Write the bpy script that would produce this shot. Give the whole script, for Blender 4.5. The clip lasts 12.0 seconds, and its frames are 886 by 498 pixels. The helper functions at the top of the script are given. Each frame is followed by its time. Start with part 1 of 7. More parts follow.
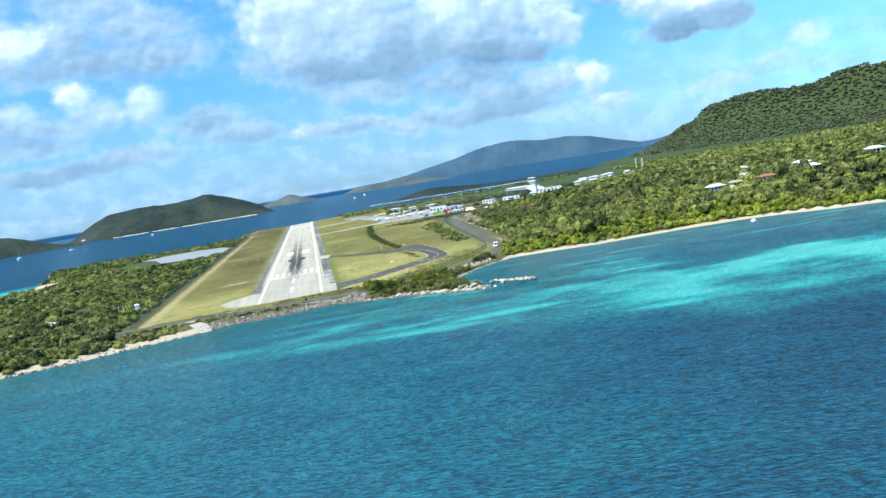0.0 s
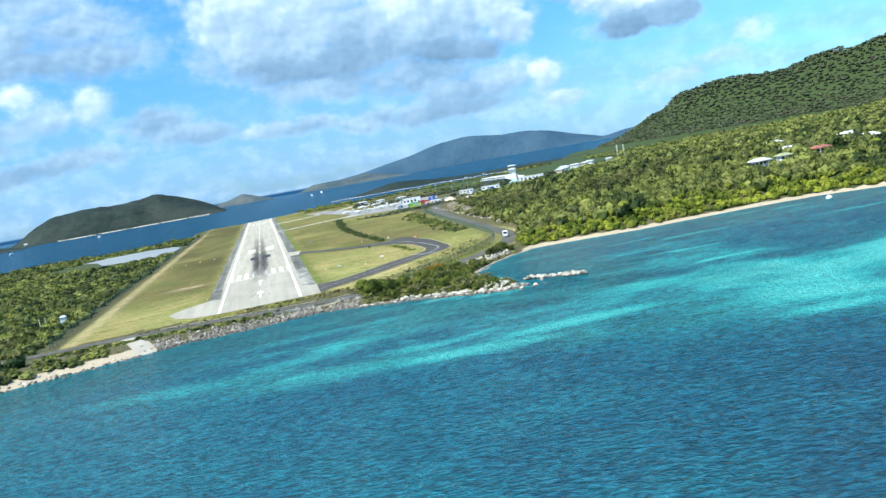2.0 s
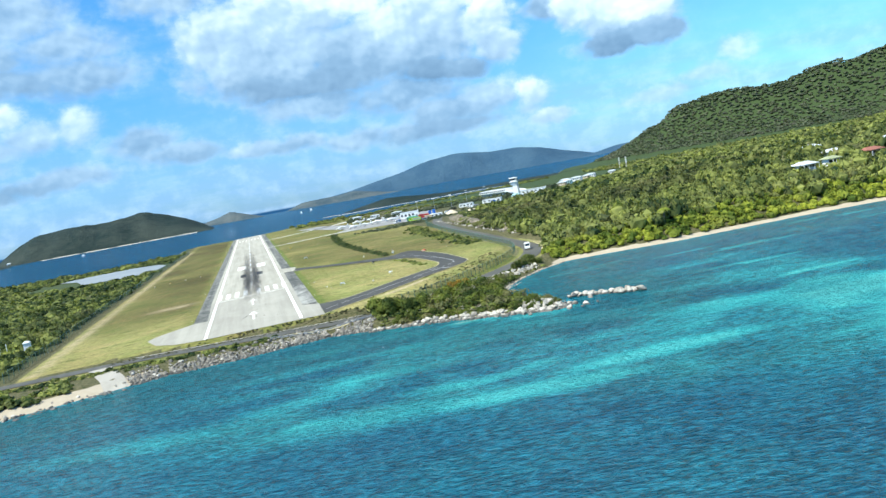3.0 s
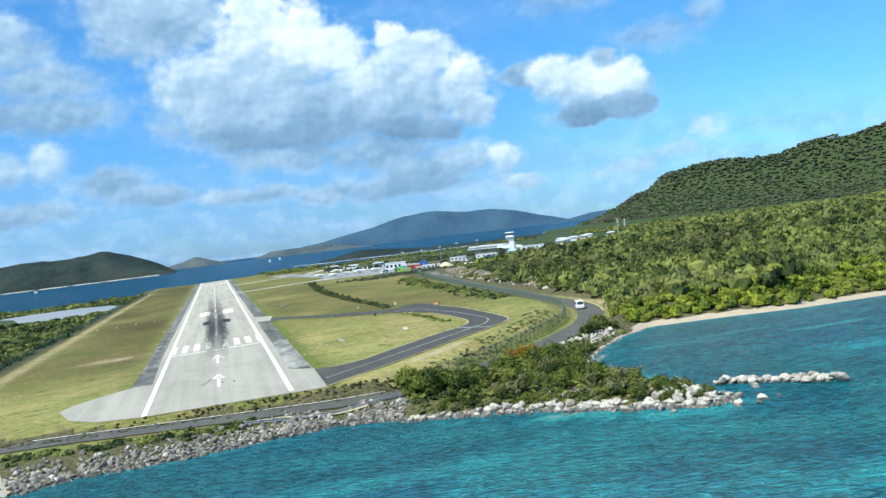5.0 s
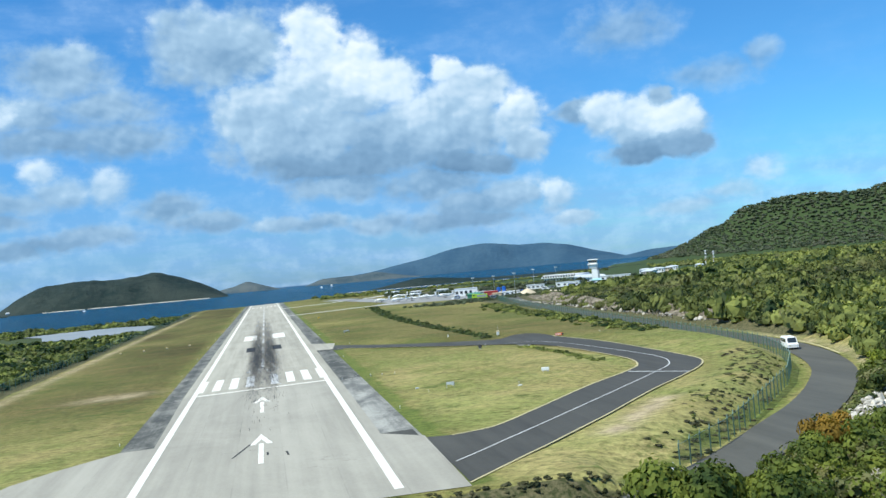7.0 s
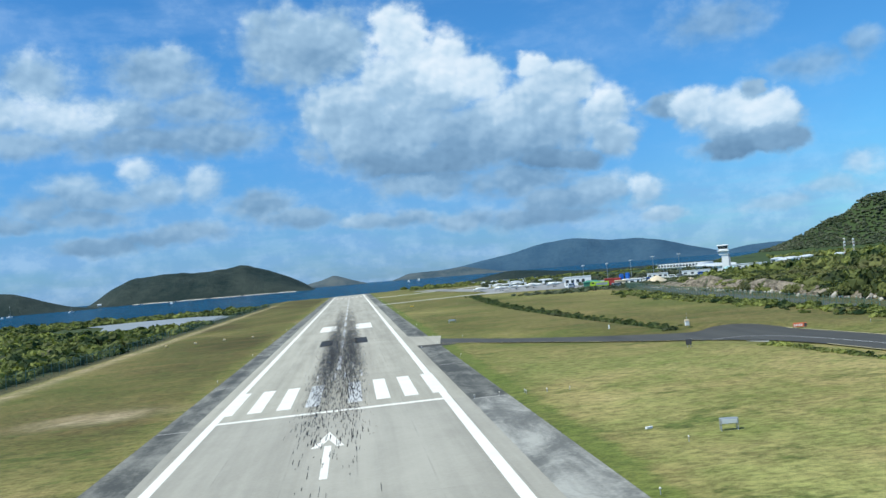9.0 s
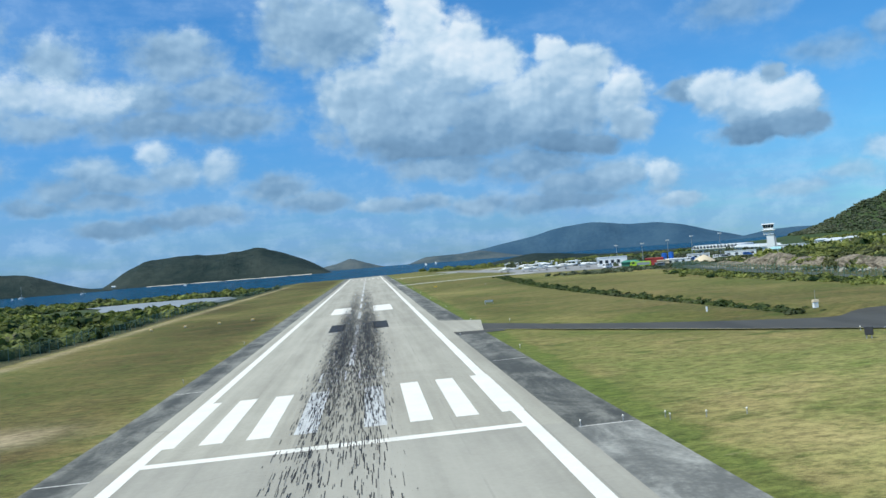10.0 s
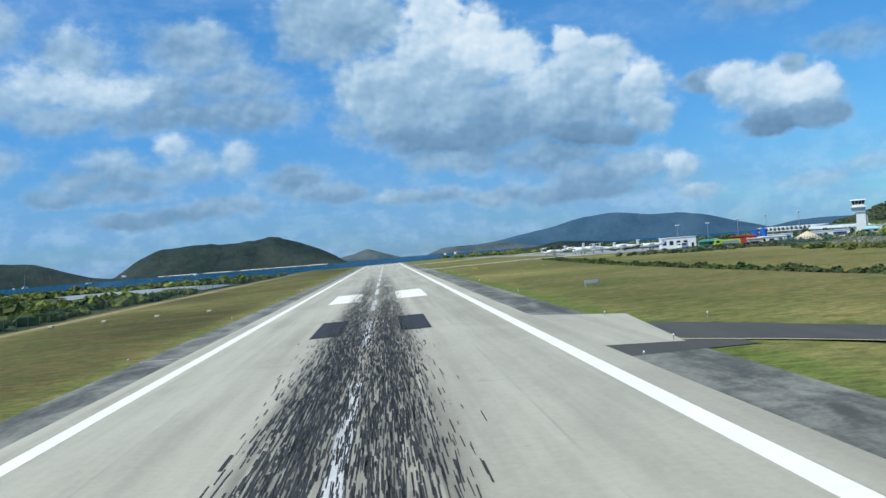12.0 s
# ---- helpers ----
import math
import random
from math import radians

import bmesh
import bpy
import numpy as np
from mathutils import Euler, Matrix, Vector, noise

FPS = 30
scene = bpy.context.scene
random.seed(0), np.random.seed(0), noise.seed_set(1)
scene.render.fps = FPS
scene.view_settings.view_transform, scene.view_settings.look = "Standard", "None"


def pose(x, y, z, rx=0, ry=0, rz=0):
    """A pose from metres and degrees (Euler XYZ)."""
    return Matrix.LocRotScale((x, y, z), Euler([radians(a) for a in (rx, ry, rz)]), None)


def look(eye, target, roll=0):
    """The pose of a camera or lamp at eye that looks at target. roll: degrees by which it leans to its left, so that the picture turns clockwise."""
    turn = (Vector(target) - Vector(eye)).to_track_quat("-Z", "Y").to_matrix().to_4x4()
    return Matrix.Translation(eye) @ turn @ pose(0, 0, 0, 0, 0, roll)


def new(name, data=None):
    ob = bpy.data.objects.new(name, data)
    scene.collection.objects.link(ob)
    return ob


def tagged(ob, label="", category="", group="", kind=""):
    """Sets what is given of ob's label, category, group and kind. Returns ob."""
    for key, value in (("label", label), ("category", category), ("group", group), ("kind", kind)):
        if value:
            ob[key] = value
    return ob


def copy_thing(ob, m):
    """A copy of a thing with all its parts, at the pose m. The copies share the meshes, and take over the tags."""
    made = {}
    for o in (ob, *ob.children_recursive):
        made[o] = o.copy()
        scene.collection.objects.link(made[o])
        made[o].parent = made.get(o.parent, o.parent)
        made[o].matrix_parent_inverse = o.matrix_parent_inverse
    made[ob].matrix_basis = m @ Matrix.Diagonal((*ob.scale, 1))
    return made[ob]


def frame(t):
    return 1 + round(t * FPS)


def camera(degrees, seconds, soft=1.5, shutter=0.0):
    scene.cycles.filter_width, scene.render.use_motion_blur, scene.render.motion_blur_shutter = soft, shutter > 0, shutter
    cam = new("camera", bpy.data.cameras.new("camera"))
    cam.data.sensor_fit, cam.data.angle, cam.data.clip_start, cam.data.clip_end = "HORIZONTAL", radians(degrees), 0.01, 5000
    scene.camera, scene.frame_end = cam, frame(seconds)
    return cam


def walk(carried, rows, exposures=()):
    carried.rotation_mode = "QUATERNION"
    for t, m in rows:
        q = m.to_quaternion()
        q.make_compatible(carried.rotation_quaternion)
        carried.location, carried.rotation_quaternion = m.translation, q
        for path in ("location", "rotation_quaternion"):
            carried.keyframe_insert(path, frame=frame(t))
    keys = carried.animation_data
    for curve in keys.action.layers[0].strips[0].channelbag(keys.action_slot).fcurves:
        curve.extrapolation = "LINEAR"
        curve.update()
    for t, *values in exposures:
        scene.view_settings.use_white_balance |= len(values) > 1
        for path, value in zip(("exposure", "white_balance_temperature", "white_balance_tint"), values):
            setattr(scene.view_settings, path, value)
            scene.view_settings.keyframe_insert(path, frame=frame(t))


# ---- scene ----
cam = camera(51.8, 12.0)
PATH = [
    (0, (11.735, -437.635, 37.9), (11.969, -435.957, 37.755), -9.2),
    (0.5, (10.221, -418.619, 36.24), (10.486, -416.946, 36.088), -8.8),
    (1, (8.455, -399.448, 34.706), (8.743, -397.78, 34.547), -8.9),
    (1.5, (6.678, -380.623, 33.092), (6.982, -378.958, 32.927), -9.5),
    (2, (5.271, -361.479, 31.693), (5.585, -359.816, 31.531), -10.0),
    (2.5, (4.105, -342.294, 30.19), (4.431, -340.632, 30.04), -10.3),
    (3, (3.332, -322.997, 28.483), (3.673, -321.337, 28.35), -10.2),
    (5, (1.5, -248.799, 23.55), (1.918, -247.152, 23.517), -6.8),
    (5.5, (1.419, -230.027, 22.377), (1.839, -228.38, 22.363), -6.3),
    (6, (1.507, -210.897, 21.085), (1.917, -209.247, 21.09), -6.1),
    (6.5, (1.663, -191.96, 19.787), (2.043, -190.302, 19.81), -5.6),
    (7, (1.788, -173.176, 18.5), (2.122, -171.51, 18.538), -5.0),
    (7.5, (2.075, -154.34, 17.25), (2.359, -152.664, 17.296), -4.7),
    (9.5, (3.083, -79.56, 11.806), (3.241, -77.868, 11.844), -4.6),
    (10, (2.712, -60.18, 10.703), (2.857, -58.487, 10.721), -4.4),
    (10.5, (2.417, -40.715, 9.461), (2.548, -39.02, 9.464), -4.3),
    (11, (2.323, -21.335, 8.193), (2.445, -19.639, 8.193), -4.4),
    (11.5, (2.298, -2.21, 7.105), (2.411, -0.514, 7.111), -4.3),
    (12, (2.173, 16.66, 6.242), (2.285, 18.356, 6.247), -4.3),
]
walk(cam, [(t, look(e, g, r)) for t, e, g, r in PATH], exposures=[(t, e, k, 3) for t, e, k in ((0, 0.60, 6000), (3, 0.55, 5980), (5, 0.34, 5920), (7.5, 0.12, 5860), (9.5, -0.05, 5800), (12, -0.10, 5800))])

# ---------------------------------------------------------------- light
SUN_AZ, SUN_EL = -112.0, 56.0          # clockwise from the runway's heading (+y), and above the horizon
S = 0.85          # metres to one unit of the plan in which coast, runway and hills are laid out
SEA = -3.4        # sea level, plan units

sun_dir = Vector((math.sin(radians(SUN_AZ)) * math.cos(radians(SUN_EL)),
                  math.cos(radians(SUN_AZ)) * math.cos(radians(SUN_EL)), math.sin(radians(SUN_EL))))
sun_data = bpy.data.lights.new("sun", "SUN")
sun_data.energy, sun_data.angle, sun_data.color = 5.0, radians(0.53), (1.0, 0.92, 0.76)
sun = new("sun", sun_data)
sun.matrix_world = look(sun_dir * 100, (0, 0, 0))


class Nodes:
    """Short hand for building a node tree."""

    def __init__(self, tree):
        self.tree = tree
        tree.nodes.clear()

    def add(self, kind, inputs=None, **props):
        n = self.tree.nodes.new(kind)
        for k, v in props.items():
            setattr(n, k, v)
        for k, v in (inputs or {}).items():
            self.put(n.inputs[k], v)
        return n

    def put(self, socket, v):
        if isinstance(v, bpy.types.NodeSocket):
            self.tree.links.new(v, socket)
        elif isinstance(v, bpy.types.Node):
            self.tree.links.new(v.outputs[0], socket)
        else:
            socket.default_value = v

    def math(self, op, a, b=0.0, c=0.0, clamp=False):
        return self.add("ShaderNodeMath", {0: a, 1: b, 2: c}, operation=op, use_clamp=clamp).outputs[0]

    def vec(self, op, a, b=(0, 0, 0)):
        n = self.add("ShaderNodeVectorMath", {0: a, 1: b}, operation=op)
        return n.outputs[1] if op in ("LENGTH", "DOT_PRODUCT", "DISTANCE") else n.outputs[0]

    def noise(self, vector, scale, detail=4.0, rough=0.55, distortion=0.0):
        return self.add("ShaderNodeTexNoise", {"Vector": vector, "Scale": scale, "Detail": detail,
                                               "Roughness": rough, "Distortion": distortion}).outputs[0]

    def smooth(self, v, lo, hi, a=0.0, b=1.0):
        return self.add("ShaderNodeMapRange", {0: v, 1: lo, 2: hi, 3: a, 4: b}, interpolation_type="SMOOTHSTEP").outputs[0]

    def mix(self, f, a, b, blend="MIX"):
        n = self.add("ShaderNodeMix", data_type="RGBA", blend_type=blend)
        self.put(n.inputs[0], f)
        self.put(n.inputs[6], a)
        self.put(n.inputs[7], b)
        return n.outputs[2]

    def attr(self, name):
        return self.add("ShaderNodeAttribute", attribute_name=name)


def sky():
    """Tropical sky: blue with a bank of cumulus ahead and loose cloud all round."""
    w = bpy.data.worlds.new("sky")
    scene.world = w
    w.use_nodes = True
    n = Nodes(w.node_tree)
    nishita = n.add("ShaderNodeTexSky", sky_type="NISHITA", sun_disc=False, sun_elevation=radians(SUN_EL),
                    sun_rotation=radians(SUN_AZ), altitude=0.0, air_density=1.0, dust_density=0.35, ozone_density=3.0)
    d = n.add("ShaderNodeTexCoord").outputs["Generated"]
    xyz = n.add("ShaderNodeSeparateXYZ", {0: d})
    az = n.math("MULTIPLY", n.math("ARCTAN2", xyz.outputs[0], xyz.outputs[1]), 57.2958)
    el = n.math("MULTIPLY", n.math("ARCSINE", xyz.outputs[2]), 57.2958)
    tint = n.mix(n.smooth(el, 0.0, 14.0), (0.42, 0.70, 1.12, 1), (0.52, 0.98, 1.34, 1))
    tint = n.mix(n.smooth(az, 12.0, 34.0), tint, (0.55, 1.01, 1.34, 1))
    blue = n.mix(1.0, nishita.outputs[0], tint, "MULTIPLY")
    plane = n.add("ShaderNodeCombineXYZ", {0: az, 1: n.math("MULTIPLY", el, 1.25), 2: 0.0}).outputs[0]

    def billow(v):
        """Cauliflower lumps at three sizes, about -0.5 to 0.5."""
        out = 0.47
        for scale, amp in ((0.42, 0.62), (0.95, 0.38), (2.1, 0.20)):
            c = n.add("ShaderNodeTexVoronoi", {"Vector": v, "Scale": scale, "Smoothness": 0.4, "Detail": 0.0}, feature="SMOOTH_F1").outputs[0]
            out = n.math("MULTIPLY_ADD", c, -amp, out)
        return out

    # the outlines are pushed about by wide and narrow turbulence
    wide = n.add("ShaderNodeTexNoise", {"Vector": plane, "Scale": 0.28, "Detail": 6.0, "Roughness": 0.58})
    off = n.vec("MULTIPLY", n.vec("SUBTRACT", wide.outputs[1], (0.5, 0.5, 0.5)), (2.6, 1.7, 0.0))
    p = n.vec("ADD", n.add("ShaderNodeCombineXYZ", {0: az, 1: el, 2: 0.0}), off)
    puff = n.add("ShaderNodeCombineXYZ", {0: az, 1: n.math("MULTIPLY", el, 1.25), 2: 0.0}).outputs[0]
    puff = n.vec("ADD", puff, n.vec("MULTIPLY", off, (0.5, 0.5, 0.0)))
    lumps = billow(puff)
    relief = n.math("SUBTRACT", lumps, billow(n.vec("ADD", puff, (-0.22, 0.42, 0))))
    fine = n.math("SUBTRACT", n.noise(plane, 0.55, 7.0, 0.6), 0.5)
    rag = n.math("ADD", n.math("MULTIPLY", lumps, 0.36), n.math("MULTIPLY", fine, 0.70))
    wisp = n.math("MULTIPLY", fine, 1.1)

    # loose cloud outside the banks ahead
    loose = n.smooth(n.noise(plane, 0.075, 5.0, 0.6), 0.50, 0.74, 0.0, 0.85)
    away = n.math("MAXIMUM", n.smooth(n.math("ABSOLUTE", n.math("SUBTRACT", az, 6.0)), 32.0, 44.0), n.smooth(el, 18.5, 25.0))
    cover = n.math("MULTIPLY", loose, away)
    tone = n.math("ADD", 0.55, n.math("MULTIPLY", fine, 0.8))
    # lobes from the back to the front, each lit from above
    for bank, soft, full in BANKS:
        edge = rag if soft < 0.6 else wisp
        for a, e, ra, re, lo, hi in bank:
            q = n.vec("MULTIPLY", n.vec("SUBTRACT", p, (a, e, 0)), (1 / ra, 1 / re, 0))
            inside = n.math("ADD", n.math("SUBTRACT", 1.12, n.vec("LENGTH", q)), edge)
            k = n.smooth(inside, 0.0, soft, 0.0, full)
            lit = n.math("MULTIPLY_ADD", n.vec("DOT_PRODUCT", q, (-0.10, 0.62, 0)), hi - lo, 0.5 * (hi + lo))
            tone = n.math("MULTIPLY_ADD", k, n.math("SUBTRACT", lit, tone), tone)
            cover = n.math("MAXIMUM", cover, k)
    tone = n.math("ADD", tone, n.math("MULTIPLY", relief, 0.40))
    tone = n.math("ADD", tone, n.math("MULTIPLY", n.math("SUBTRACT", n.noise(puff, 0.33, 5.0, 0.52), 0.50), 0.58))
    ramp = n.add("ShaderNodeValToRGB", {0: tone})
    stops = [(0.0, (0.165, 0.270, 0.410, 1)), (0.30, (0.265, 0.400, 0.560, 1)), (0.58, (0.455, 0.600, 0.745, 1)), (0.80, (0.74, 0.83, 0.91, 1)), (1.0, (0.96, 0.97, 0.99, 1))]
    cr = ramp.color_ramp
    while len(cr.elements) < len(stops):
        cr.elements.new(0.5)
    for knot, (pos, c) in zip(cr.elements, stops):
        knot.position, knot.color = pos, c
    white = n.mix(1.0, ramp, (9.4, 9.4, 9.4, 1), "MULTIPLY")
    # soft grey-blue cloud low over the sea, and faint veils
    streak = n.noise(n.vec("MULTIPLY", plane, (0.13, 0.55, 0)), 1.0, 6.0, 0.6)
    low = n.math("MULTIPLY", n.smooth(streak, 0.34, 0.62, 0.25, 0.85), n.smooth(el, 7.5, 2.5))
    veil = n.noise(n.vec("MULTIPLY", plane, (0.5, 1.2, 0)), 0.16, 7.0, 0.62)
    veil = n.math("MULTIPLY", n.smooth(veil, 0.40, 0.68, 0.0, 0.62), n.smooth(az, 24.0, 8.0, 0.3, 1.0))
    thinc = n.math("MAXIMUM", low, veil)
    hazy = n.mix(n.smooth(fine, -0.10, 0.16), (2.7, 4.4, 7.3, 1), (4.6, 6.1, 8.4, 1))
    col = n.mix(n.math("MULTIPLY", thinc, 0.70), blue, hazy)
    col = n.mix(n.math("MULTIPLY", cover, 0.97), col, white)
    # distant water under the horizon
    col = n.mix(n.smooth(el, -0.16, -0.30), col, (0.22, 0.85, 2.0, 1))
    bg = n.add("ShaderNodeBackground", {"Color": col, "Strength": 0.1})
    n.add("ShaderNodeOutputWorld", {0: bg})


# lobes of the clouds: azimuth, elevation, half width, half height (degrees), tone of the base and of the top
MAIN_CLOUD = [
    (-1.6, 14.4, 5.3, 3.1, 0.34, 0.58), (3, 9.1, 6.7, 3.4, 0.3, 0.62), (10.8, 8.8, 7.9, 3.3, 0.3, 0.66), (5.3, 11.9, 5.7, 3.2, 0.46, 0.82),
    (4.3, 14.7, 2.2, 2.4, 0.74, 1), (6.9, 13.3, 2.7, 2.1, 0.72, 1), (8.9, 12.1, 2.7, 2, 0.66, 0.98), (12.8, 12.3, 1.4, 1.1, 0.72, 1),
    (14.3, 11, 2.9, 2, 0.55, 0.84), (16.6, 9.1, 2, 1.9, 0.55, 0.96), (17, 7.3, 2, 1.2, 0.4, 0.74), (12.3, 9.5, 3.8, 2.1, 0.44, 0.72),
    (0.6, 10.3, 3.9, 2.6, 0.46, 0.72), (8.2, 7.4, 6.3, 1.5, 0.2, 0.46), (4.2, 7.2, 4.8, 1.1, 0.08, 0.34), (13.6, 6.5, 3.3, 0.9, 0.04, 0.28),
]
LOWER_TIER = [
    (5.2, 5.8, 4.6, 1.2, 0.28, 0.52), (11.2, 5.3, 4.5, 1.3, 0.14, 0.46), (13.9, 4, 4.4, 1.3, 0.2, 0.46), (16.5, 4.5, 2.5, 1.3, 0.3, 0.62),
    (18.7, 4, 1.6, 1.4, 0.42, 1), (19.9, 2.6, 1.5, 0.6, 0.45, 0.72), (12.4, 2.9, 5.2, 0.8, 0.18, 0.34), (1.3, 3.6, 2.5, 0.7, 0.35, 0.62),
    (3.9, 3.5, 2.5, 0.7, 0.32, 0.55), (7.5, 3.2, 2.6, 0.8, 0.3, 0.56), (-5.1, 5.1, 2.3, 1.5, 0.18, 0.4), (-3.1, 4.1, 3.5, 0.9, 0.26, 0.48),
    (-10.3, 3.6, 4.7, 0.8, 0.22, 0.4), (-14.5, 3.2, 3.5, 0.7, 0.18, 0.3),
]
SMALL_CLOUDS = [
    (20.5, 9, 2, 1, 0.26, 0.4), (22.1, 8.7, 1.9, 1.4, 0.5, 0.94), (24.3, 8, 2.8, 2, 0.45, 0.92), (26.4, 7.6, 1.8, 2, 0.44, 0.98),
    (24.7, 6.2, 3.3, 1, 0.06, 0.3), (26.9, 6.2, 1.8, 1, 0.2, 0.4), (25.2, 9.3, 1.1, 0.8, 0.34, 0.5), (23.8, 13.5, 3.8, 1.9, 0.28, 0.4),
    (28.6, 10.1, 3.5, 1.2, 0.24, 0.36), (31.6, 10.9, 1.3, 1.1, 0.36, 0.6), (31.2, 4.6, 1.4, 1.2, 0.52, 0.94), (29.2, 3.4, 2.3, 0.8, 0.45, 0.64),
    (26.4, 2.7, 2.7, 0.7, 0.38, 0.56),
]
LEFT_BANK = [
    (-17.5, 12.8, 2.9, 2.1, 0.34, 0.74), (-10.6, 13, 4.2, 2, 0.3, 0.52), (-9.7, 14, 2.1, 0.8, 0.48, 0.78), (-8.4, 11.1, 4.5, 1.5, 0.32, 0.52),
    (-13, 10.9, 3.3, 1.6, 0.3, 0.56), (-19.3, 11.1, 2.3, 1.9, 0.4, 0.88), (-16.4, 10.8, 4, 1.6, 0.48, 0.9), (-15.2, 10.3, 2.5, 1.3, 0.52, 0.96),
    (-18.7, 9.4, 4, 1.2, 0.3, 0.58), (-11.8, 9.2, 5.3, 1.3, 0.12, 0.4), (-7.5, 9.4, 4.5, 1.5, 0.24, 0.44), (-22.1, 14.1, 2.6, 1.8, 0.36, 0.66),
]
LEFT_LOW = [
    (-16.1, 6.7, 3, 1.1, 0.42, 0.74), (-12.3, 7.6, 1.7, 1, 0.52, 0.96), (-11, 6.4, 2.9, 1.3, 0.38, 0.7), (-8.6, 6.7, 1.7, 1.6, 0.46, 0.86),
    (-14.3, 5.8, 4.2, 1, 0.26, 0.54), (-17.4, 5.8, 2.2, 1.3, 0.26, 0.44), (-15.3, 4.8, 3.6, 0.8, 0.22, 0.4), (-19, 4.7, 2.4, 0.6, 0.18, 0.34),
    (-22.8, 6.8, 3.1, 1.5, 0.34, 0.66), (-21.8, 10.2, 3.5, 1.8, 0.34, 0.7),
]
# each bank with the softness of its edges and its density
BANKS = ((LEFT_LOW, 0.85, 0.88), (LEFT_BANK, 0.8, 0.92), (LOWER_TIER, 0.7, 0.9), (SMALL_CLOUDS[7:], 0.9, 0.66), (SMALL_CLOUDS[:7], 0.5, 0.97), (MAIN_CLOUD, 0.52, 0.98))
sky()

# ---------------------------------------------------------------- materials
def material(name, rough=0.8, metal=0.0):
    m = bpy.data.materials.new(name)
    m.use_nodes = True
    n = Nodes(m.node_tree)
    bsdf = n.add("ShaderNodeBsdfPrincipled", {"Roughness": rough, "Metallic": metal})
    n.add("ShaderNodeOutputMaterial", {0: bsdf})
    return m, n, bsdf


def where(n):
    return n.add("ShaderNodeNewGeometry").outputs["Position"]


def bump(n, bsdf, height, strength, distance=0.1):
    n.put(bsdf.inputs["Normal"], n.add("ShaderNodeBump", {"Strength": strength, "Distance": distance, "Height": height}))


def plain(name, col, rough=0.6, metal=0.0, vary=0.25, scale=1.0, rand=0.0):
    """A painted or weathered surface: colour with stains at two scales and slight relief."""
    m, n, b = material(name, rough, metal)
    p = where(n)
    big, small = n.noise(p, 0.35 * scale, 4), n.noise(p, 5.0 * scale, 5)
    v = n.math("ADD", n.math("MULTIPLY", n.math("SUBTRACT", big, 0.5), 1.6 * vary), n.math("MULTIPLY", n.math("SUBTRACT", small, 0.5), vary))
    if rand:
        r = n.add("ShaderNodeObjectInfo").outputs["Random"]
        v = n.math("ADD", v, n.math("MULTIPLY", n.math("SUBTRACT", r, 0.5), rand))
    k = n.math("ADD", v, 1.0)
    c = n.add("ShaderNodeCombineColor", {0: n.math("MULTIPLY", k, col[0]), 1: n.math("MULTIPLY", k, col[1]), 2: n.math("MULTIPLY", k, col[2])})
    n.put(b.inputs["Base Color"], c)
    bump(n, b, small, 0.25, 0.03)
    return m


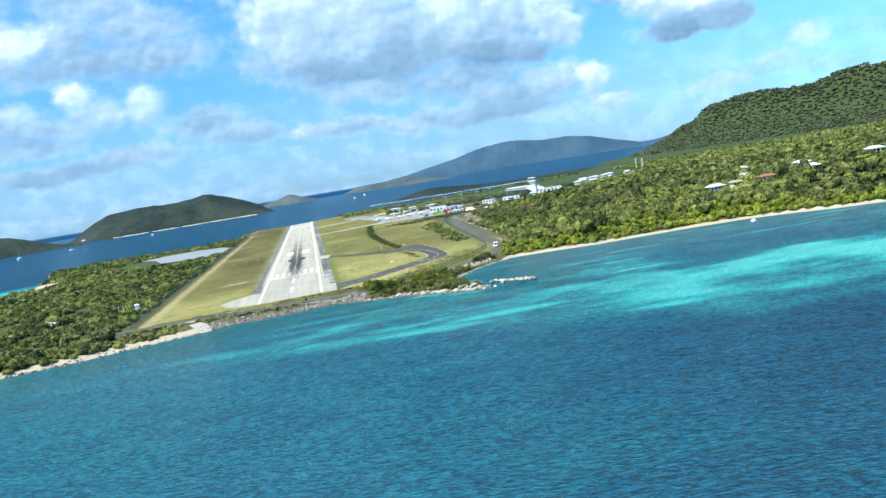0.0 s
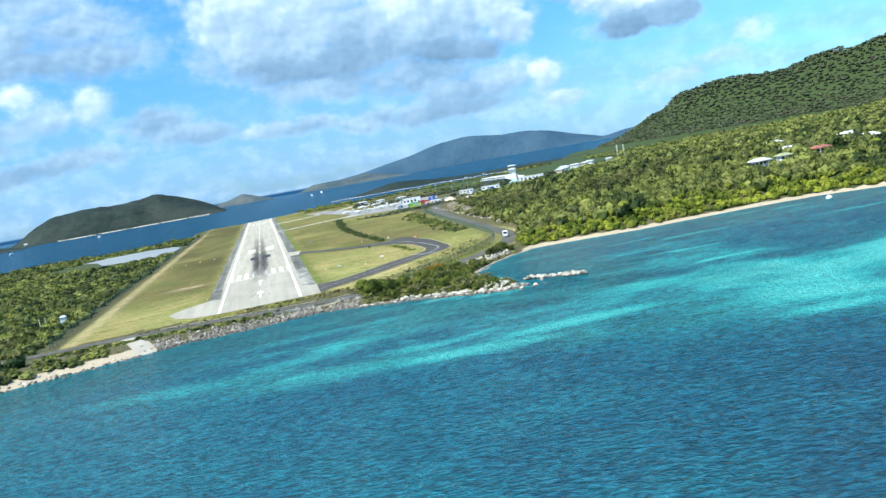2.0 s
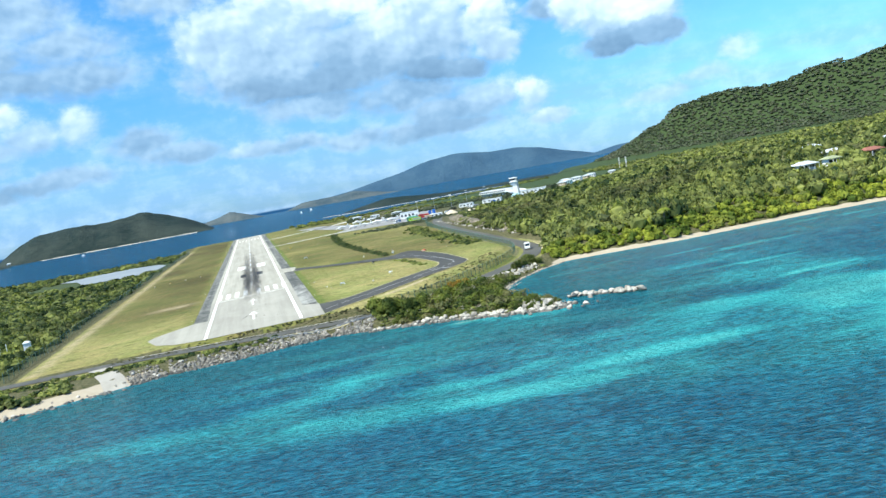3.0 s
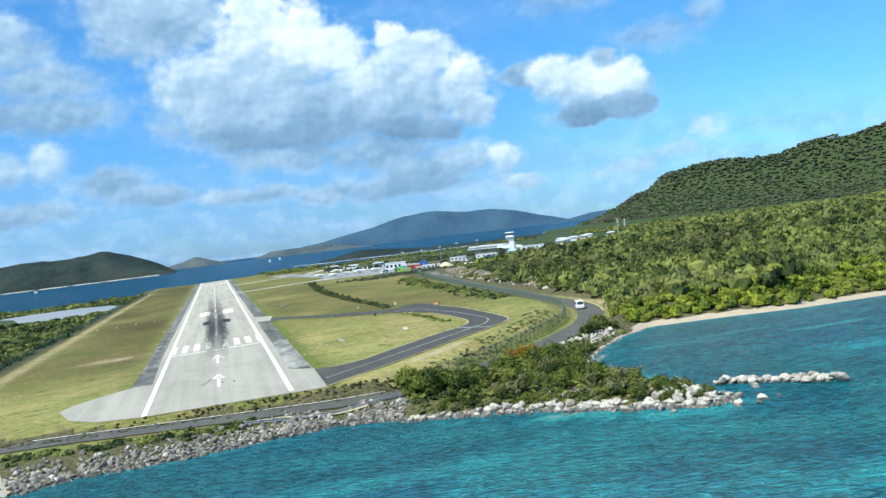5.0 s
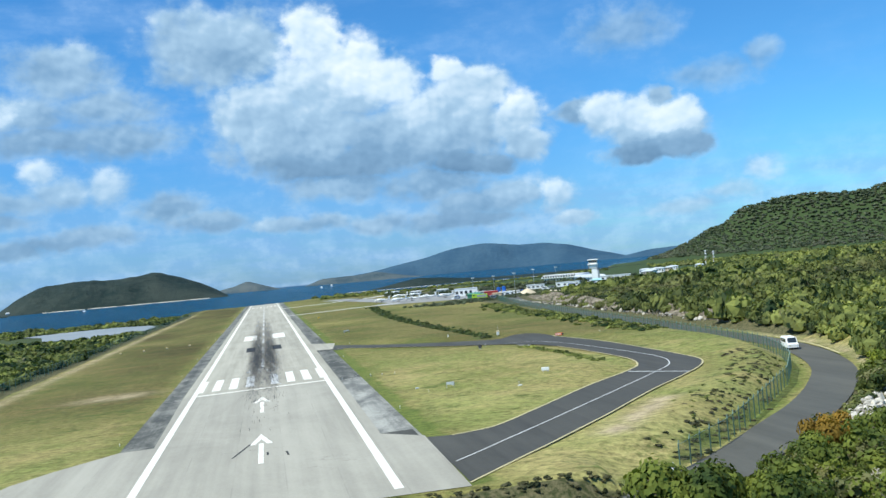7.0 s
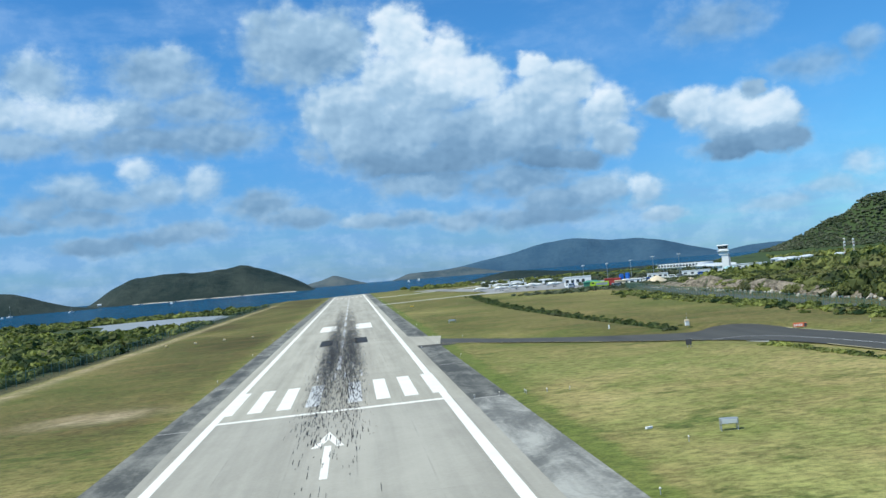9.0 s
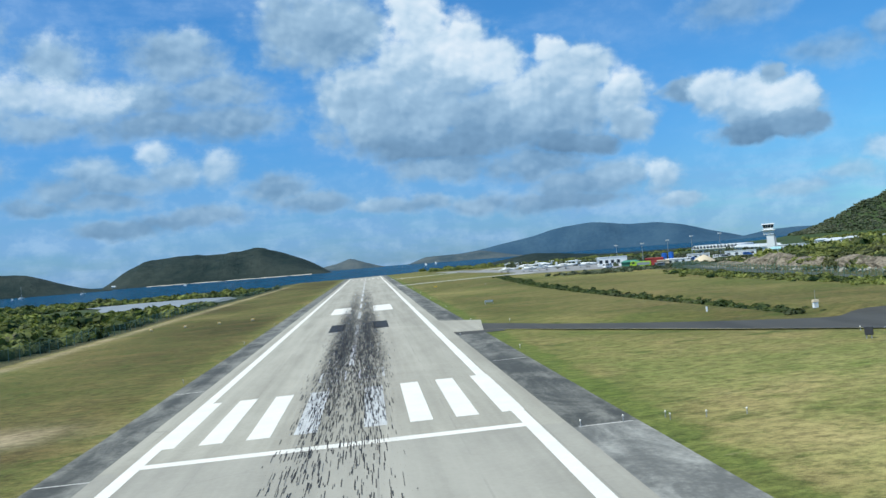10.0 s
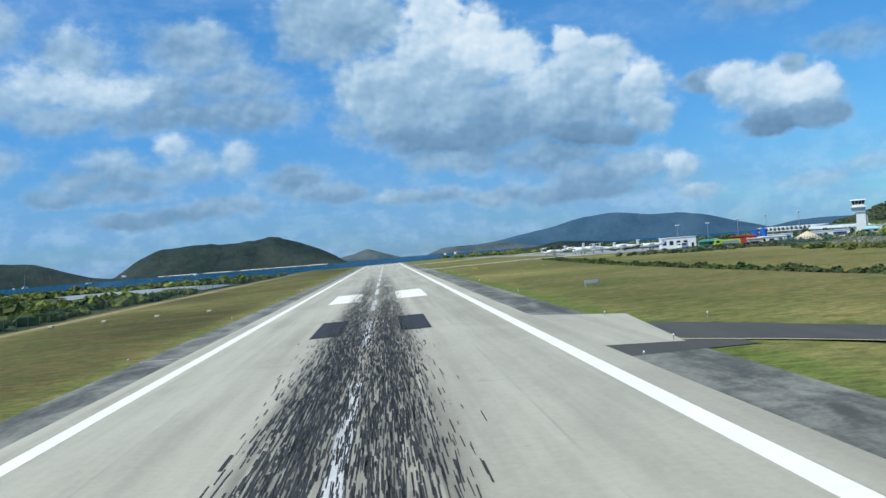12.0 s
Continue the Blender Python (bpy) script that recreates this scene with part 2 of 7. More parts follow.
def sea_material():
    """Clear tropical water: deep blue, teal over seagrass, turquoise over sand; wind ripples, their shading partly
    painted.
    """
    m, n, b = material("sea_water", 0.16)
    p = where(n)
    shoal = n.attr("shoal").outputs["Fac"]
    mott = n.math("SUBTRACT", n.noise(n.vec("MULTIPLY", p, (1, 1.5, 1)), 0.05, 5, 0.55, 0.6), 0.5)
    lap = n.vec("MULTIPLY", n.add("ShaderNodeVectorRotate", {"Vector": p, "Angle": 0.16}, rotation_type="Z_AXIS").outputs[0], (0.80, 1.65, 1))
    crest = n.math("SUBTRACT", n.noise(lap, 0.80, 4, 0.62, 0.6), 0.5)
    s = n.math("ADD", shoal, n.math("MULTIPLY", mott, 0.20))
    # ripple crests push the bed colour lighter, troughs darker
    s = n.math("ADD", s, n.math("MULTIPLY", crest, n.smooth(shoal, 0.30, 0.6, 0.16, 0.06)))
    ramp = n.add("ShaderNodeValToRGB", {0: s})
    stops = [(0.0, (0.008, 0.052, 0.112, 1)), (0.09, (0.014, 0.100, 0.180, 1)), (0.22, (0.024, 0.180, 0.245, 1)), (0.40, (0.045, 0.30, 0.335, 1)),
             (0.58, (0.07, 0.49, 0.50, 1)), (0.80, (0.16, 0.68, 0.62, 1)), (1.0, (0.46, 0.60, 0.48, 1))]
    cr = ramp.color_ramp
    while len(cr.elements) < len(stops):
        cr.elements.new(0.5)
    for e, (pos, c) in zip(cr.elements, stops):
        e.position, e.color = pos, c
    q = n.vec("MULTIPLY", p, (0.55, 1.0, 1))
    waves = n.math("ADD", n.math("MULTIPLY", n.noise(lap, 0.80, 4, 0.62, 0.6), 1.6), n.math("MULTIPLY", n.noise(q, 1.7, 4, 0.6, 0.2), 0.5))
    rough = n.add("ShaderNodeBump", {"Strength": 1.0, "Distance": 1.6, "Height": waves})
    # light and shade of the ripples, multiplied into the water colour
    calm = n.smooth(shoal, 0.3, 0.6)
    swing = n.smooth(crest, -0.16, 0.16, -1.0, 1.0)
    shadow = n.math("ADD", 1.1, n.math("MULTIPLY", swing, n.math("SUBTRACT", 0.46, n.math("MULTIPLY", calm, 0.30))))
    weed = n.math("MULTIPLY", n.attr("weed").outputs["Fac"], n.smooth(n.noise(n.vec("MULTIPLY", p, (0.6, 1.2, 1)), 0.11, 6, 0.65, 0.4), 0.36, 0.58, 0.75, 1.0))
    bed = n.mix(weed, ramp, (0.030, 0.148, 0.158, 1))
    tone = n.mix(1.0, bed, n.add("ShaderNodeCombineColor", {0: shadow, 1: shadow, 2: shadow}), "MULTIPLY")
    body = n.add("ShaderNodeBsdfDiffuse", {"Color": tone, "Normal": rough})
    gloss = n.add("ShaderNodeBsdfGlossy", {"Roughness": 0.07, "Normal": rough})
    fres = n.add("ShaderNodeFresnel", {"IOR": 1.33, "Normal": rough})
    mixed = n.add("ShaderNodeMixShader", {0: n.math("MINIMUM", n.math("MULTIPLY", fres, 1.9), 0.46), 1: body, 2: gloss})
    out = [k for k in n.tree.nodes if k.type == "OUTPUT_MATERIAL"][0]
    n.put(out.inputs[0], mixed.outputs[0])
    n.tree.nodes.remove(b)
    return m


def land_material():
    """Mown airfield grass, dry in patches; sand by the shore; leaf litter under the scrub."""
    m, n, b = material("ground_cover", 0.95)
    p = where(n)
    big = n.noise(p, 0.028, 5, 0.6)
    mid = n.noise(p, 0.11, 7, 0.7)
    row = n.noise(n.vec("MULTIPLY", p, (0.30, 1.1, 1)), 0.16, 7, 0.68)
    fine = n.noise(p, 2.6, 6, 0.75)
    tuft = n.smooth(n.noise(p, 0.85, 6, 0.72), 0.52, 0.66)
    dry = n.smooth(n.math("ADD", n.math("MULTIPLY", big, 0.55), n.math("MULTIPLY", n.math("ADD", mid, row), 0.22)), 0.38, 0.62)
    grass = n.mix(dry, (0.140, 0.158, 0.038, 1), (0.275, 0.222, 0.082, 1))
    rust = n.mix(n.smooth(n.noise(n.vec("MULTIPLY", p, (0.6, 1.0, 1)), 0.13, 6, 0.7), 0.40, 0.60), (0.062, 0.062, 0.018, 1), (0.112, 0.082, 0.030, 1))
    grass = n.mix(n.attr("brown").outputs["Fac"], grass, rust)
    grass = n.mix(n.math("MULTIPLY", n.attr("straw").outputs["Fac"], 0.75), grass, n.mix(dry, (0.285, 0.295, 0.090, 1), (0.40, 0.33, 0.135, 1)))
    lush = n.math("ADD", n.attr("lush").outputs["Fac"], n.math("MULTIPLY", n.math("SUBTRACT", n.noise(p, 0.33, 6, 0.7), 0.5), 1.2))
    grass = n.mix(n.smooth(lush, 0.42, 0.76, 0.0, 0.7), grass, (0.120, 0.160, 0.030, 1))
    weeds = n.smooth(n.noise(n.vec("MULTIPLY", p, (0.5, 0.8, 1)), 0.24, 7, 0.76), 0.54, 0.66)
    grass = n.mix(n.math("MULTIPLY", weeds, 0.8), grass, (0.070, 0.098, 0.020, 1))
    grass = n.mix(n.math("MULTIPLY", tuft, 0.5), grass, (0.085, 0.110, 0.026, 1))
    blade = n.smooth(n.noise(n.vec("MULTIPLY", p, (0.7, 1.2, 1)), 1.2, 6, 0.85), 0.34, 0.66, 0.55, 1.38)
    bare = n.math("MULTIPLY", n.smooth(n.noise(n.vec("MULTIPLY", p, (0.6, 1.6, 1)), 0.09, 6, 0.7), 0.665, 0.72), 0.8)
    bare = n.math("MAXIMUM", bare, n.attr("bare").outputs["Fac"])
    grass = n.mix(bare, grass, (0.42, 0.335, 0.205, 1))
    grass = n.mix(1.0, grass, n.add("ShaderNodeCombineColor", {0: blade, 1: blade, 2: blade}), "MULTIPLY")
    litter = n.mix(n.smooth(n.noise(p, 1.3, 6, 0.8), 0.36, 0.64), (0.042, 0.052, 0.018, 1), (0.165, 0.142, 0.075, 1))
    litter = n.mix(n.attr("forest").outputs["Fac"], litter, n.mix(fine, (0.030, 0.050, 0.018, 1), (0.070, 0.098, 0.036, 1)))
    sand = n.mix(n.noise(p, 0.6, 5), (0.37, 0.305, 0.215, 1), (0.53, 0.455, 0.345, 1))
    jitter = n.math("MULTIPLY", n.math("SUBTRACT", n.noise(p, 0.25, 5, 0.7), 0.5), 0.7)
    c = n.mix(n.smooth(n.math("ADD", n.attr("scrub").outputs["Fac"], jitter), 0.4, 0.6), grass, litter)
    c = n.mix(n.smooth(n.math("ADD", n.attr("sand").outputs["Fac"], jitter), 0.4, 0.6), c, sand)
    n.put(b.inputs["Base Color"], c)
    n.put(b.inputs["Specular IOR Level"], 0.15)
    bump(n, b, n.math("ADD", fine, mid), 0.5, 0.25)
    return m


def pavement_material(name, a, b2, joints=0.0, rough=0.85, blotch=0.35):
    """Concrete or asphalt: paving lanes along the strip, patches, cracks and fine aggregate."""
    m, n, b = material(name, rough)
    p = where(n)
    lanes = n.noise(n.vec("MULTIPLY", p, (0.45, 0.012, 1)), 1.0, 5, 0.6)
    patch = n.noise(n.vec("MULTIPLY", p, (1, 0.45, 1)), 0.07 if blotch < 0.5 else 0.26, 8, 0.72, 0.5)
    fine = n.noise(p, 3.0, 6, 0.7)
    k = n.math("ADD", n.math("MULTIPLY", lanes, 0.62 - 0.6 * blotch), n.math("ADD", n.math("MULTIPLY", patch, blotch), n.math("MULTIPLY", fine, 0.15)))
    c = n.mix(n.smooth(k, 0.27, 0.62) if blotch < 0.5 else n.smooth(k, 0.40, 0.60), a, b2)
    if joints:
        x = n.add("ShaderNodeSeparateXYZ", {0: p}).outputs
        gap = n.math("LESS_THAN", n.math("ABSOLUTE", n.math("SUBTRACT", n.math("FRACT", n.math("DIVIDE", x[0], joints)), 0.5)), 0.012)
        worn = n.smooth(n.noise(p, 0.12, 3), 0.4, 0.6)
        c = n.mix(n.math("MULTIPLY", n.math("MULTIPLY", gap, worn), 0.2), c, (0.12, 0.115, 0.105, 1))
    # hair cracks and dark spots
    seam = n.math("ABSOLUTE", n.math("SUBTRACT", n.noise(n.vec("MULTIPLY", p, (0.5, 1.0, 1)), 0.055, 5, 0.5, 0.3), 0.5))
    seam = n.math("MULTIPLY", n.smooth(seam, 0.0030, 0.0006), n.smooth(n.noise(p, 0.05, 2), 0.56, 0.68))
    speck = n.smooth(n.noise(p, 1.1, 4, 0.8), 0.66, 0.74)
    c = n.mix(n.math("ADD", n.math("MULTIPLY", seam, 0.35), n.math("MULTIPLY", speck, 0.16), clamp=True), c, (0.055, 0.055, 0.052, 1))
    n.put(b.inputs["Base Color"], c)
    bump(n, b, fine, 0.2, 0.02)
    return m


def leaf_material(name, dark, light, dry=None):
    m, n, b = material(name, 0.75)
    r = n.add("ShaderNodeNewGeometry").outputs["Random Per Island"]
    o = n.add("ShaderNodeObjectInfo").outputs["Random"]
    p = where(n)
    tree = n.smooth(n.noise(p, 0.20, 3, 0.6), 0.41, 0.60)
    wide = n.smooth(n.noise(p, 0.018, 4, 0.6), 0.38, 0.62)
    k = n.math("ADD", n.math("MULTIPLY", r, 0.18), n.math("ADD", n.math("MULTIPLY", tree, 0.42), n.math("MULTIPLY", o, 0.28)))
    k = n.math("MULTIPLY_ADD", n.attr("tint").outputs["Fac"], 0.75, k, clamp=True)
    c = n.mix(k, dark, light)
    if dry:
        c = n.mix(n.math("MULTIPLY", n.smooth(n.noise(p, 0.11, 5, 0.7), 0.6, 0.7), 0.6), c, dry)
    c = n.mix(n.math("MULTIPLY", wide, 0.4), c, dark)
    grey = n.smooth(n.noise(p, 0.034, 5, 0.65), 0.5, 0.66)
    c = n.mix(n.math("MULTIPLY", grey, 0.5), c, (0.5 * (dark[0] + light[0]) + 0.03, 0.5 * (dark[1] + light[1]), 0.5 * (dark[2] + light[2]) + 0.03, 1))
    n.put(b.inputs["Base Color"], c)
    n.put(b.inputs["Specular IOR Level"], 0.25)
    # leaves let some light through
    glow = n.add("ShaderNodeBsdfTranslucent", {"Color": n.mix(1.0, c, (1.25, 1.35, 0.75, 1), "MULTIPLY")})
    both = n.add("ShaderNodeMixShader", {0: 0.26, 1: b, 2: glow})
    out = [q for q in n.tree.nodes if q.type == "OUTPUT_MATERIAL"][0]
    n.put(out.inputs[0], both.outputs[0])
    return m


def rock_material():
    """Pale weathered granite, each stone its own shade; dark and wet at the tide line."""
    m, n, b = material("granite_boulder", 0.9)
    p = where(n)
    r = n.math("ADD", n.math("MULTIPLY", n.add("ShaderNodeObjectInfo").outputs["Random"], 0.5), n.math("MULTIPLY", n.add("ShaderNodeNewGeometry").outputs["Random Per Island"], 0.5))
    small = n.noise(p, 3.0, 6, 0.7)
    k = n.math("ADD", n.math("MULTIPLY", r, 0.9), n.math("MULTIPLY", n.math("SUBTRACT", small, 0.5), 0.9))
    c = n.mix(n.smooth(k, 0.10, 0.95), (0.17, 0.152, 0.125, 1), (0.62, 0.57, 0.48, 1))
    lichen = n.smooth(n.noise(p, 0.9, 5, 0.7), 0.56, 0.68)
    c = n.mix(n.math("MULTIPLY", lichen, 0.5), c, (0.16, 0.145, 0.12, 1))
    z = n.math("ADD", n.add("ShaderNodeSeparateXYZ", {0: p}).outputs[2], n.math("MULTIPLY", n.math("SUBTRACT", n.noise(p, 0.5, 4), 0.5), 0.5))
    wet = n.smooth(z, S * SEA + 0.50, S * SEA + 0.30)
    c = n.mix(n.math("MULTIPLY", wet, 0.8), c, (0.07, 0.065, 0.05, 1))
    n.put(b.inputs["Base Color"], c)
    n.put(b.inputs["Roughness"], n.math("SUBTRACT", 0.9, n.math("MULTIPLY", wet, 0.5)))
    bump(n, b, small, 0.5, 0.06)
    return m


M_SEA = sea_material()
M_LAND = land_material()
M_CONCRETE = pavement_material("runway_concrete", (0.275, 0.252, 0.197, 1), (0.485, 0.450, 0.360, 1), joints=5.0)
M_CONCRETE_OLD = pavement_material("worn_runway_concrete", (0.265, 0.245, 0.198, 1), (0.425, 0.395, 0.322, 1), joints=5.0, blotch=0.42)
M_SHOULDER = pavement_material("shoulder_asphalt", (0.060, 0.060, 0.050, 1), (0.245, 0.236, 0.198, 1), blotch=0.55)
M_BLEACHED = pavement_material("bleached_asphalt", (0.13, 0.128, 0.112, 1), (0.40, 0.385, 0.335, 1), blotch=0.55)
M_ASPHALT = pavement_material("asphalt", (0.038, 0.036, 0.029, 1), (0.082, 0.077, 0.063, 1))
M_ROAD = pavement_material("weathered_road_asphalt", (0.060, 0.058, 0.047, 1), (0.115, 0.110, 0.090, 1))
M_TARMAC = pavement_material("apron_paving", (0.20, 0.195, 0.185, 1), (0.34, 0.33, 0.31, 1))
M_PALE = pavement_material("pale_paving", (0.50, 0.47, 0.42, 1), (0.64, 0.61, 0.55, 1))
M_PAINT = plain("white_paint", (0.80, 0.755, 0.66), 0.75, vary=0.16)
M_WORN = plain("worn_white_paint", (0.62, 0.61, 0.58), 0.7, vary=0.3, scale=2.0)
M_YELLOW = plain("yellow_paint", (0.62, 0.43, 0.06), 0.6, vary=0.2)
M_KERB = plain("faded_yellow_kerb", (0.52, 0.45, 0.24), 0.8, vary=0.3)
M_BLACKPAINT = plain("black_paint", (0.026, 0.025, 0.022), 0.7, vary=0.3)
M_RUBBER = plain("tyre_rubber_marks", (0.038, 0.036, 0.033), 0.8, vary=0.4)
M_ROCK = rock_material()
M_LEAF = leaf_material("scrub_leaves", (0.020, 0.042, 0.012, 1), (0.370, 0.390, 0.096, 1), (0.30, 0.25, 0.15, 1))
# the scrub leaves again, darkened to paint in the shade above the cutting
M_SHADELEAF = leaf_material("shaded_scrub_leaves", (0.016, 0.032, 0.010, 1), (0.255, 0.270, 0.072, 1), (0.22, 0.18, 0.11, 1))
M_GRAPE = leaf_material("sea_grape_leaves", (0.075, 0.115, 0.014, 1), (0.40, 0.42, 0.045, 1))
M_HILL = leaf_material("hill_forest", (0.050, 0.068, 0.036, 1), (0.170, 0.190, 0.105, 1), (0.19, 0.18, 0.12, 1))
M_BARK = plain("bark", (0.16, 0.13, 0.10), 0.9, vary=0.4)


# ---------------------------------------------------------------- numbers of the land
def smoothstep(a, b, v):
    t = np.clip((v - a) / (b - a), 0, 1)
    return t * t * (3 - 2 * t)


def vnoise(x, y, seed=0):
    """Smooth value noise on a plane, -1 to 1."""
    xi, yi = np.floor(x).astype(np.int64), np.floor(y).astype(np.int64)
    fx, fy = x - xi, y - yi
    fx, fy = fx * fx * (3 - 2 * fx), fy * fy * (3 - 2 * fy)

    def h(i, j):
        k = (i * 374761393 + j * 668265263 + seed * 974634777) & 0x7FFFFFFF
        k = ((k ^ (k >> 13)) * 1274126177) & 0x7FFFFFFF
        return ((k ^ (k >> 16)) & 0xFFFF) / 32767.5 - 1
    a = h(xi, yi) * (1 - fx) + h(xi + 1, yi) * fx
    b = h(xi, yi + 1) * (1 - fx) + h(xi + 1, yi + 1) * fx
    return a * (1 - fy) + b * fy


def fbm(x, y, seed=0, octaves=4):
    return sum(vnoise(x * 2 ** k, y * 2 ** k, seed + k) * 0.5 ** k for k in range(octaves))


def seg_distance(x, y, a, b):
    """Distance from points to a segment, and how far along it they lie (0 to 1)."""
    dx, dy = b[0] - a[0], b[1] - a[1]
    t = np.clip(((x - a[0]) * dx + (y - a[1]) * dy) / (dx * dx + dy * dy), 0, 1)
    return np.hypot(x - a[0] - t * dx, y - a[1] - t * dy), t


COAST_FRONT = [(-330, -165), (-200, -200), (-140, -188), (-102, -176), (-75, -168), (-60, -160), (-40, -152), (-22, -143), (-8, -142),
               (10, -138), (20, -136), (30, -141), (40, -145), (51, -151), (60, -159), (67, -164), (72, -168), (77, -166), (79, -159)]
COAST_COVE = [(76, -150), (72, -140), (71, -126), (78, -112), (88, -97), (98, -86), (110, -77), (124, -79), (150, -85), (200, -86),
              (226, -90), (245, -100), (262, -113), (300, -128), (420, -150), (700, -150), (1300, -100), (2600, 0)]
COAST_NORTH = [(2600, 2200), (1300, 2300), (760, 1720), (560, 1230), (380, 1010), (230, 950), (110, 890), (45, 872), (-30, 868), (-70, 900),
               (-86, 860), (-84, 690), (-130, 640), (-178, 640), (-240, 670), (-300, 620), (-262, 480), (-250, 400), (-242, 340), (-256, 280),
               (-285, 200), (-310, 0)]
COAST = COAST_FRONT + COAST_COVE + COAST_NORTH

ROAD = [(-330, -40, -1.4), (-250, -85, -1.4), (-190, -105, -1.4), (-120, -122, -1.4), (-80, -118, -1.5), (-34, -117, -1.5), (-17, -119.5, -1.5), (1, -122.5, -1.5), (19, -125, -1.5), (31, -124.5, -1.6),
        (41, -119.5, -1.7), (53, -110, -1.7), (65, -98.5, -1.7), (77, -87, -1.7), (89, -73, -1.7), (100, -57.5, -1.7), (108, -41, -1.6), (113.5, -24, -1.5),
        (116.5, -5, -1.3), (117.5, 20, -1.0), (119.5, 60, -0.5), (122, 110, 0.0), (127, 180, 0.5), (136, 260, 0.8), (152, 340, 1.0), (175, 420, 1.0)]
TAXI = [(12, -102), (31, -93), (44, -80), (56, -66), (68, -54), (75, -45), (77.7, -35), (78.2, -22), (78, 0), (76.5, 18), (73, 33), (63, 43), (47, 58), (33, 72), (20, 85)]
TAXI_OUTER = [(20.8, -114.6), (27.4, -107.8), (35.2, -99.3), (46.7, -86.7), (59.3, -72), (70.4, -60.4), (76.8, -53), (80.4, -47.3), (82.3, -41.7), (83, -32), (83.3, -21),
              (83.5, 5), (82.3, 22), (80, 40), (76.5, 50), (71, 52), (65.5, 48.5), (58, 53), (46, 63.5), (34, 77), (21.5, 94)]
TAXI_INNER = [(20.8, -87), (24.2, -88.3), (28.6, -86.9), (32, -84.2), (41.1, -73.8), (52.9, -60.1), (62.4, -50.6), (67, -45.6), (69.8, -41.5), (72, -34.9), (72.9, -26.4),
              (72.4, -6.5), (71.2, 10), (68.2, 22), (61, 32), (50, 44.6), (40, 57), (32, 66.5), (20.8, 79)]
TAXI_CENTRE = [(21.5, -104), (25.9, -99.7), (33.2, -91.6), (47.4, -76.3), (60.6, -61.8), (68.9, -52.6), (72.8, -48), (75.3, -43.8), (77.8, -36.3), (78.4, -25.9), (77.5, -8.8),
               (75.7, 11), (72.9, 25.5), (68, 32), (62.5, 30.8)]
RIDGE = [(895, 1435, 64), (930, 1390, 92), (1000, 1300, 97), (1120, 1203, 111), (1208, 1132, 126), (1420, 920, 165), (1650, 650, 200)]


def coast_distance(x, y):
    """Signed distance to the shoreline, positive on land."""
    x, y = np.asarray(x, float), np.asarray(y, float)
    best, inside = np.full(x.shape, 1e9), np.zeros(x.shape, bool)
    for a, b in zip(COAST, COAST[1:] + COAST[:1]):
        best = np.minimum(best, seg_distance(x, y, a, b)[0])
        if a[1] != b[1]:
            cross = ((a[1] > y) != (b[1] > y)) & (x < (b[0] - a[0]) * (y - a[1]) / (b[1] - a[1]) + a[0])
            inside ^= cross
    return np.where(inside, best, -best)


def near_line(x, y, line):
    """Distance to a polyline of (x, y, z), and the z of its nearest place."""
    best, zz = np.full(np.shape(x), 1e9), np.zeros(np.shape(x))
    for a, b in zip(line, line[1:]):
        d, t = seg_distance(x, y, a, b)
        z = a[2] + (b[2] - a[2]) * t
        zz, best = np.where(d < best, z, zz), np.minimum(best, d)
    return best, zz


def hill(x, y):
    h = np.zeros(np.shape(x))
    for a, b in zip(RIDGE, RIDGE[1:]):
        d, t = seg_distance(x, y, a, b)
        top = a[2] + (b[2] - a[2]) * t
        h = np.maximum(h, top * np.exp(-(d / 95.0) ** 1.7))
    return h * (1 + 0.10 * fbm(x / 90, y / 90, 5, 3))


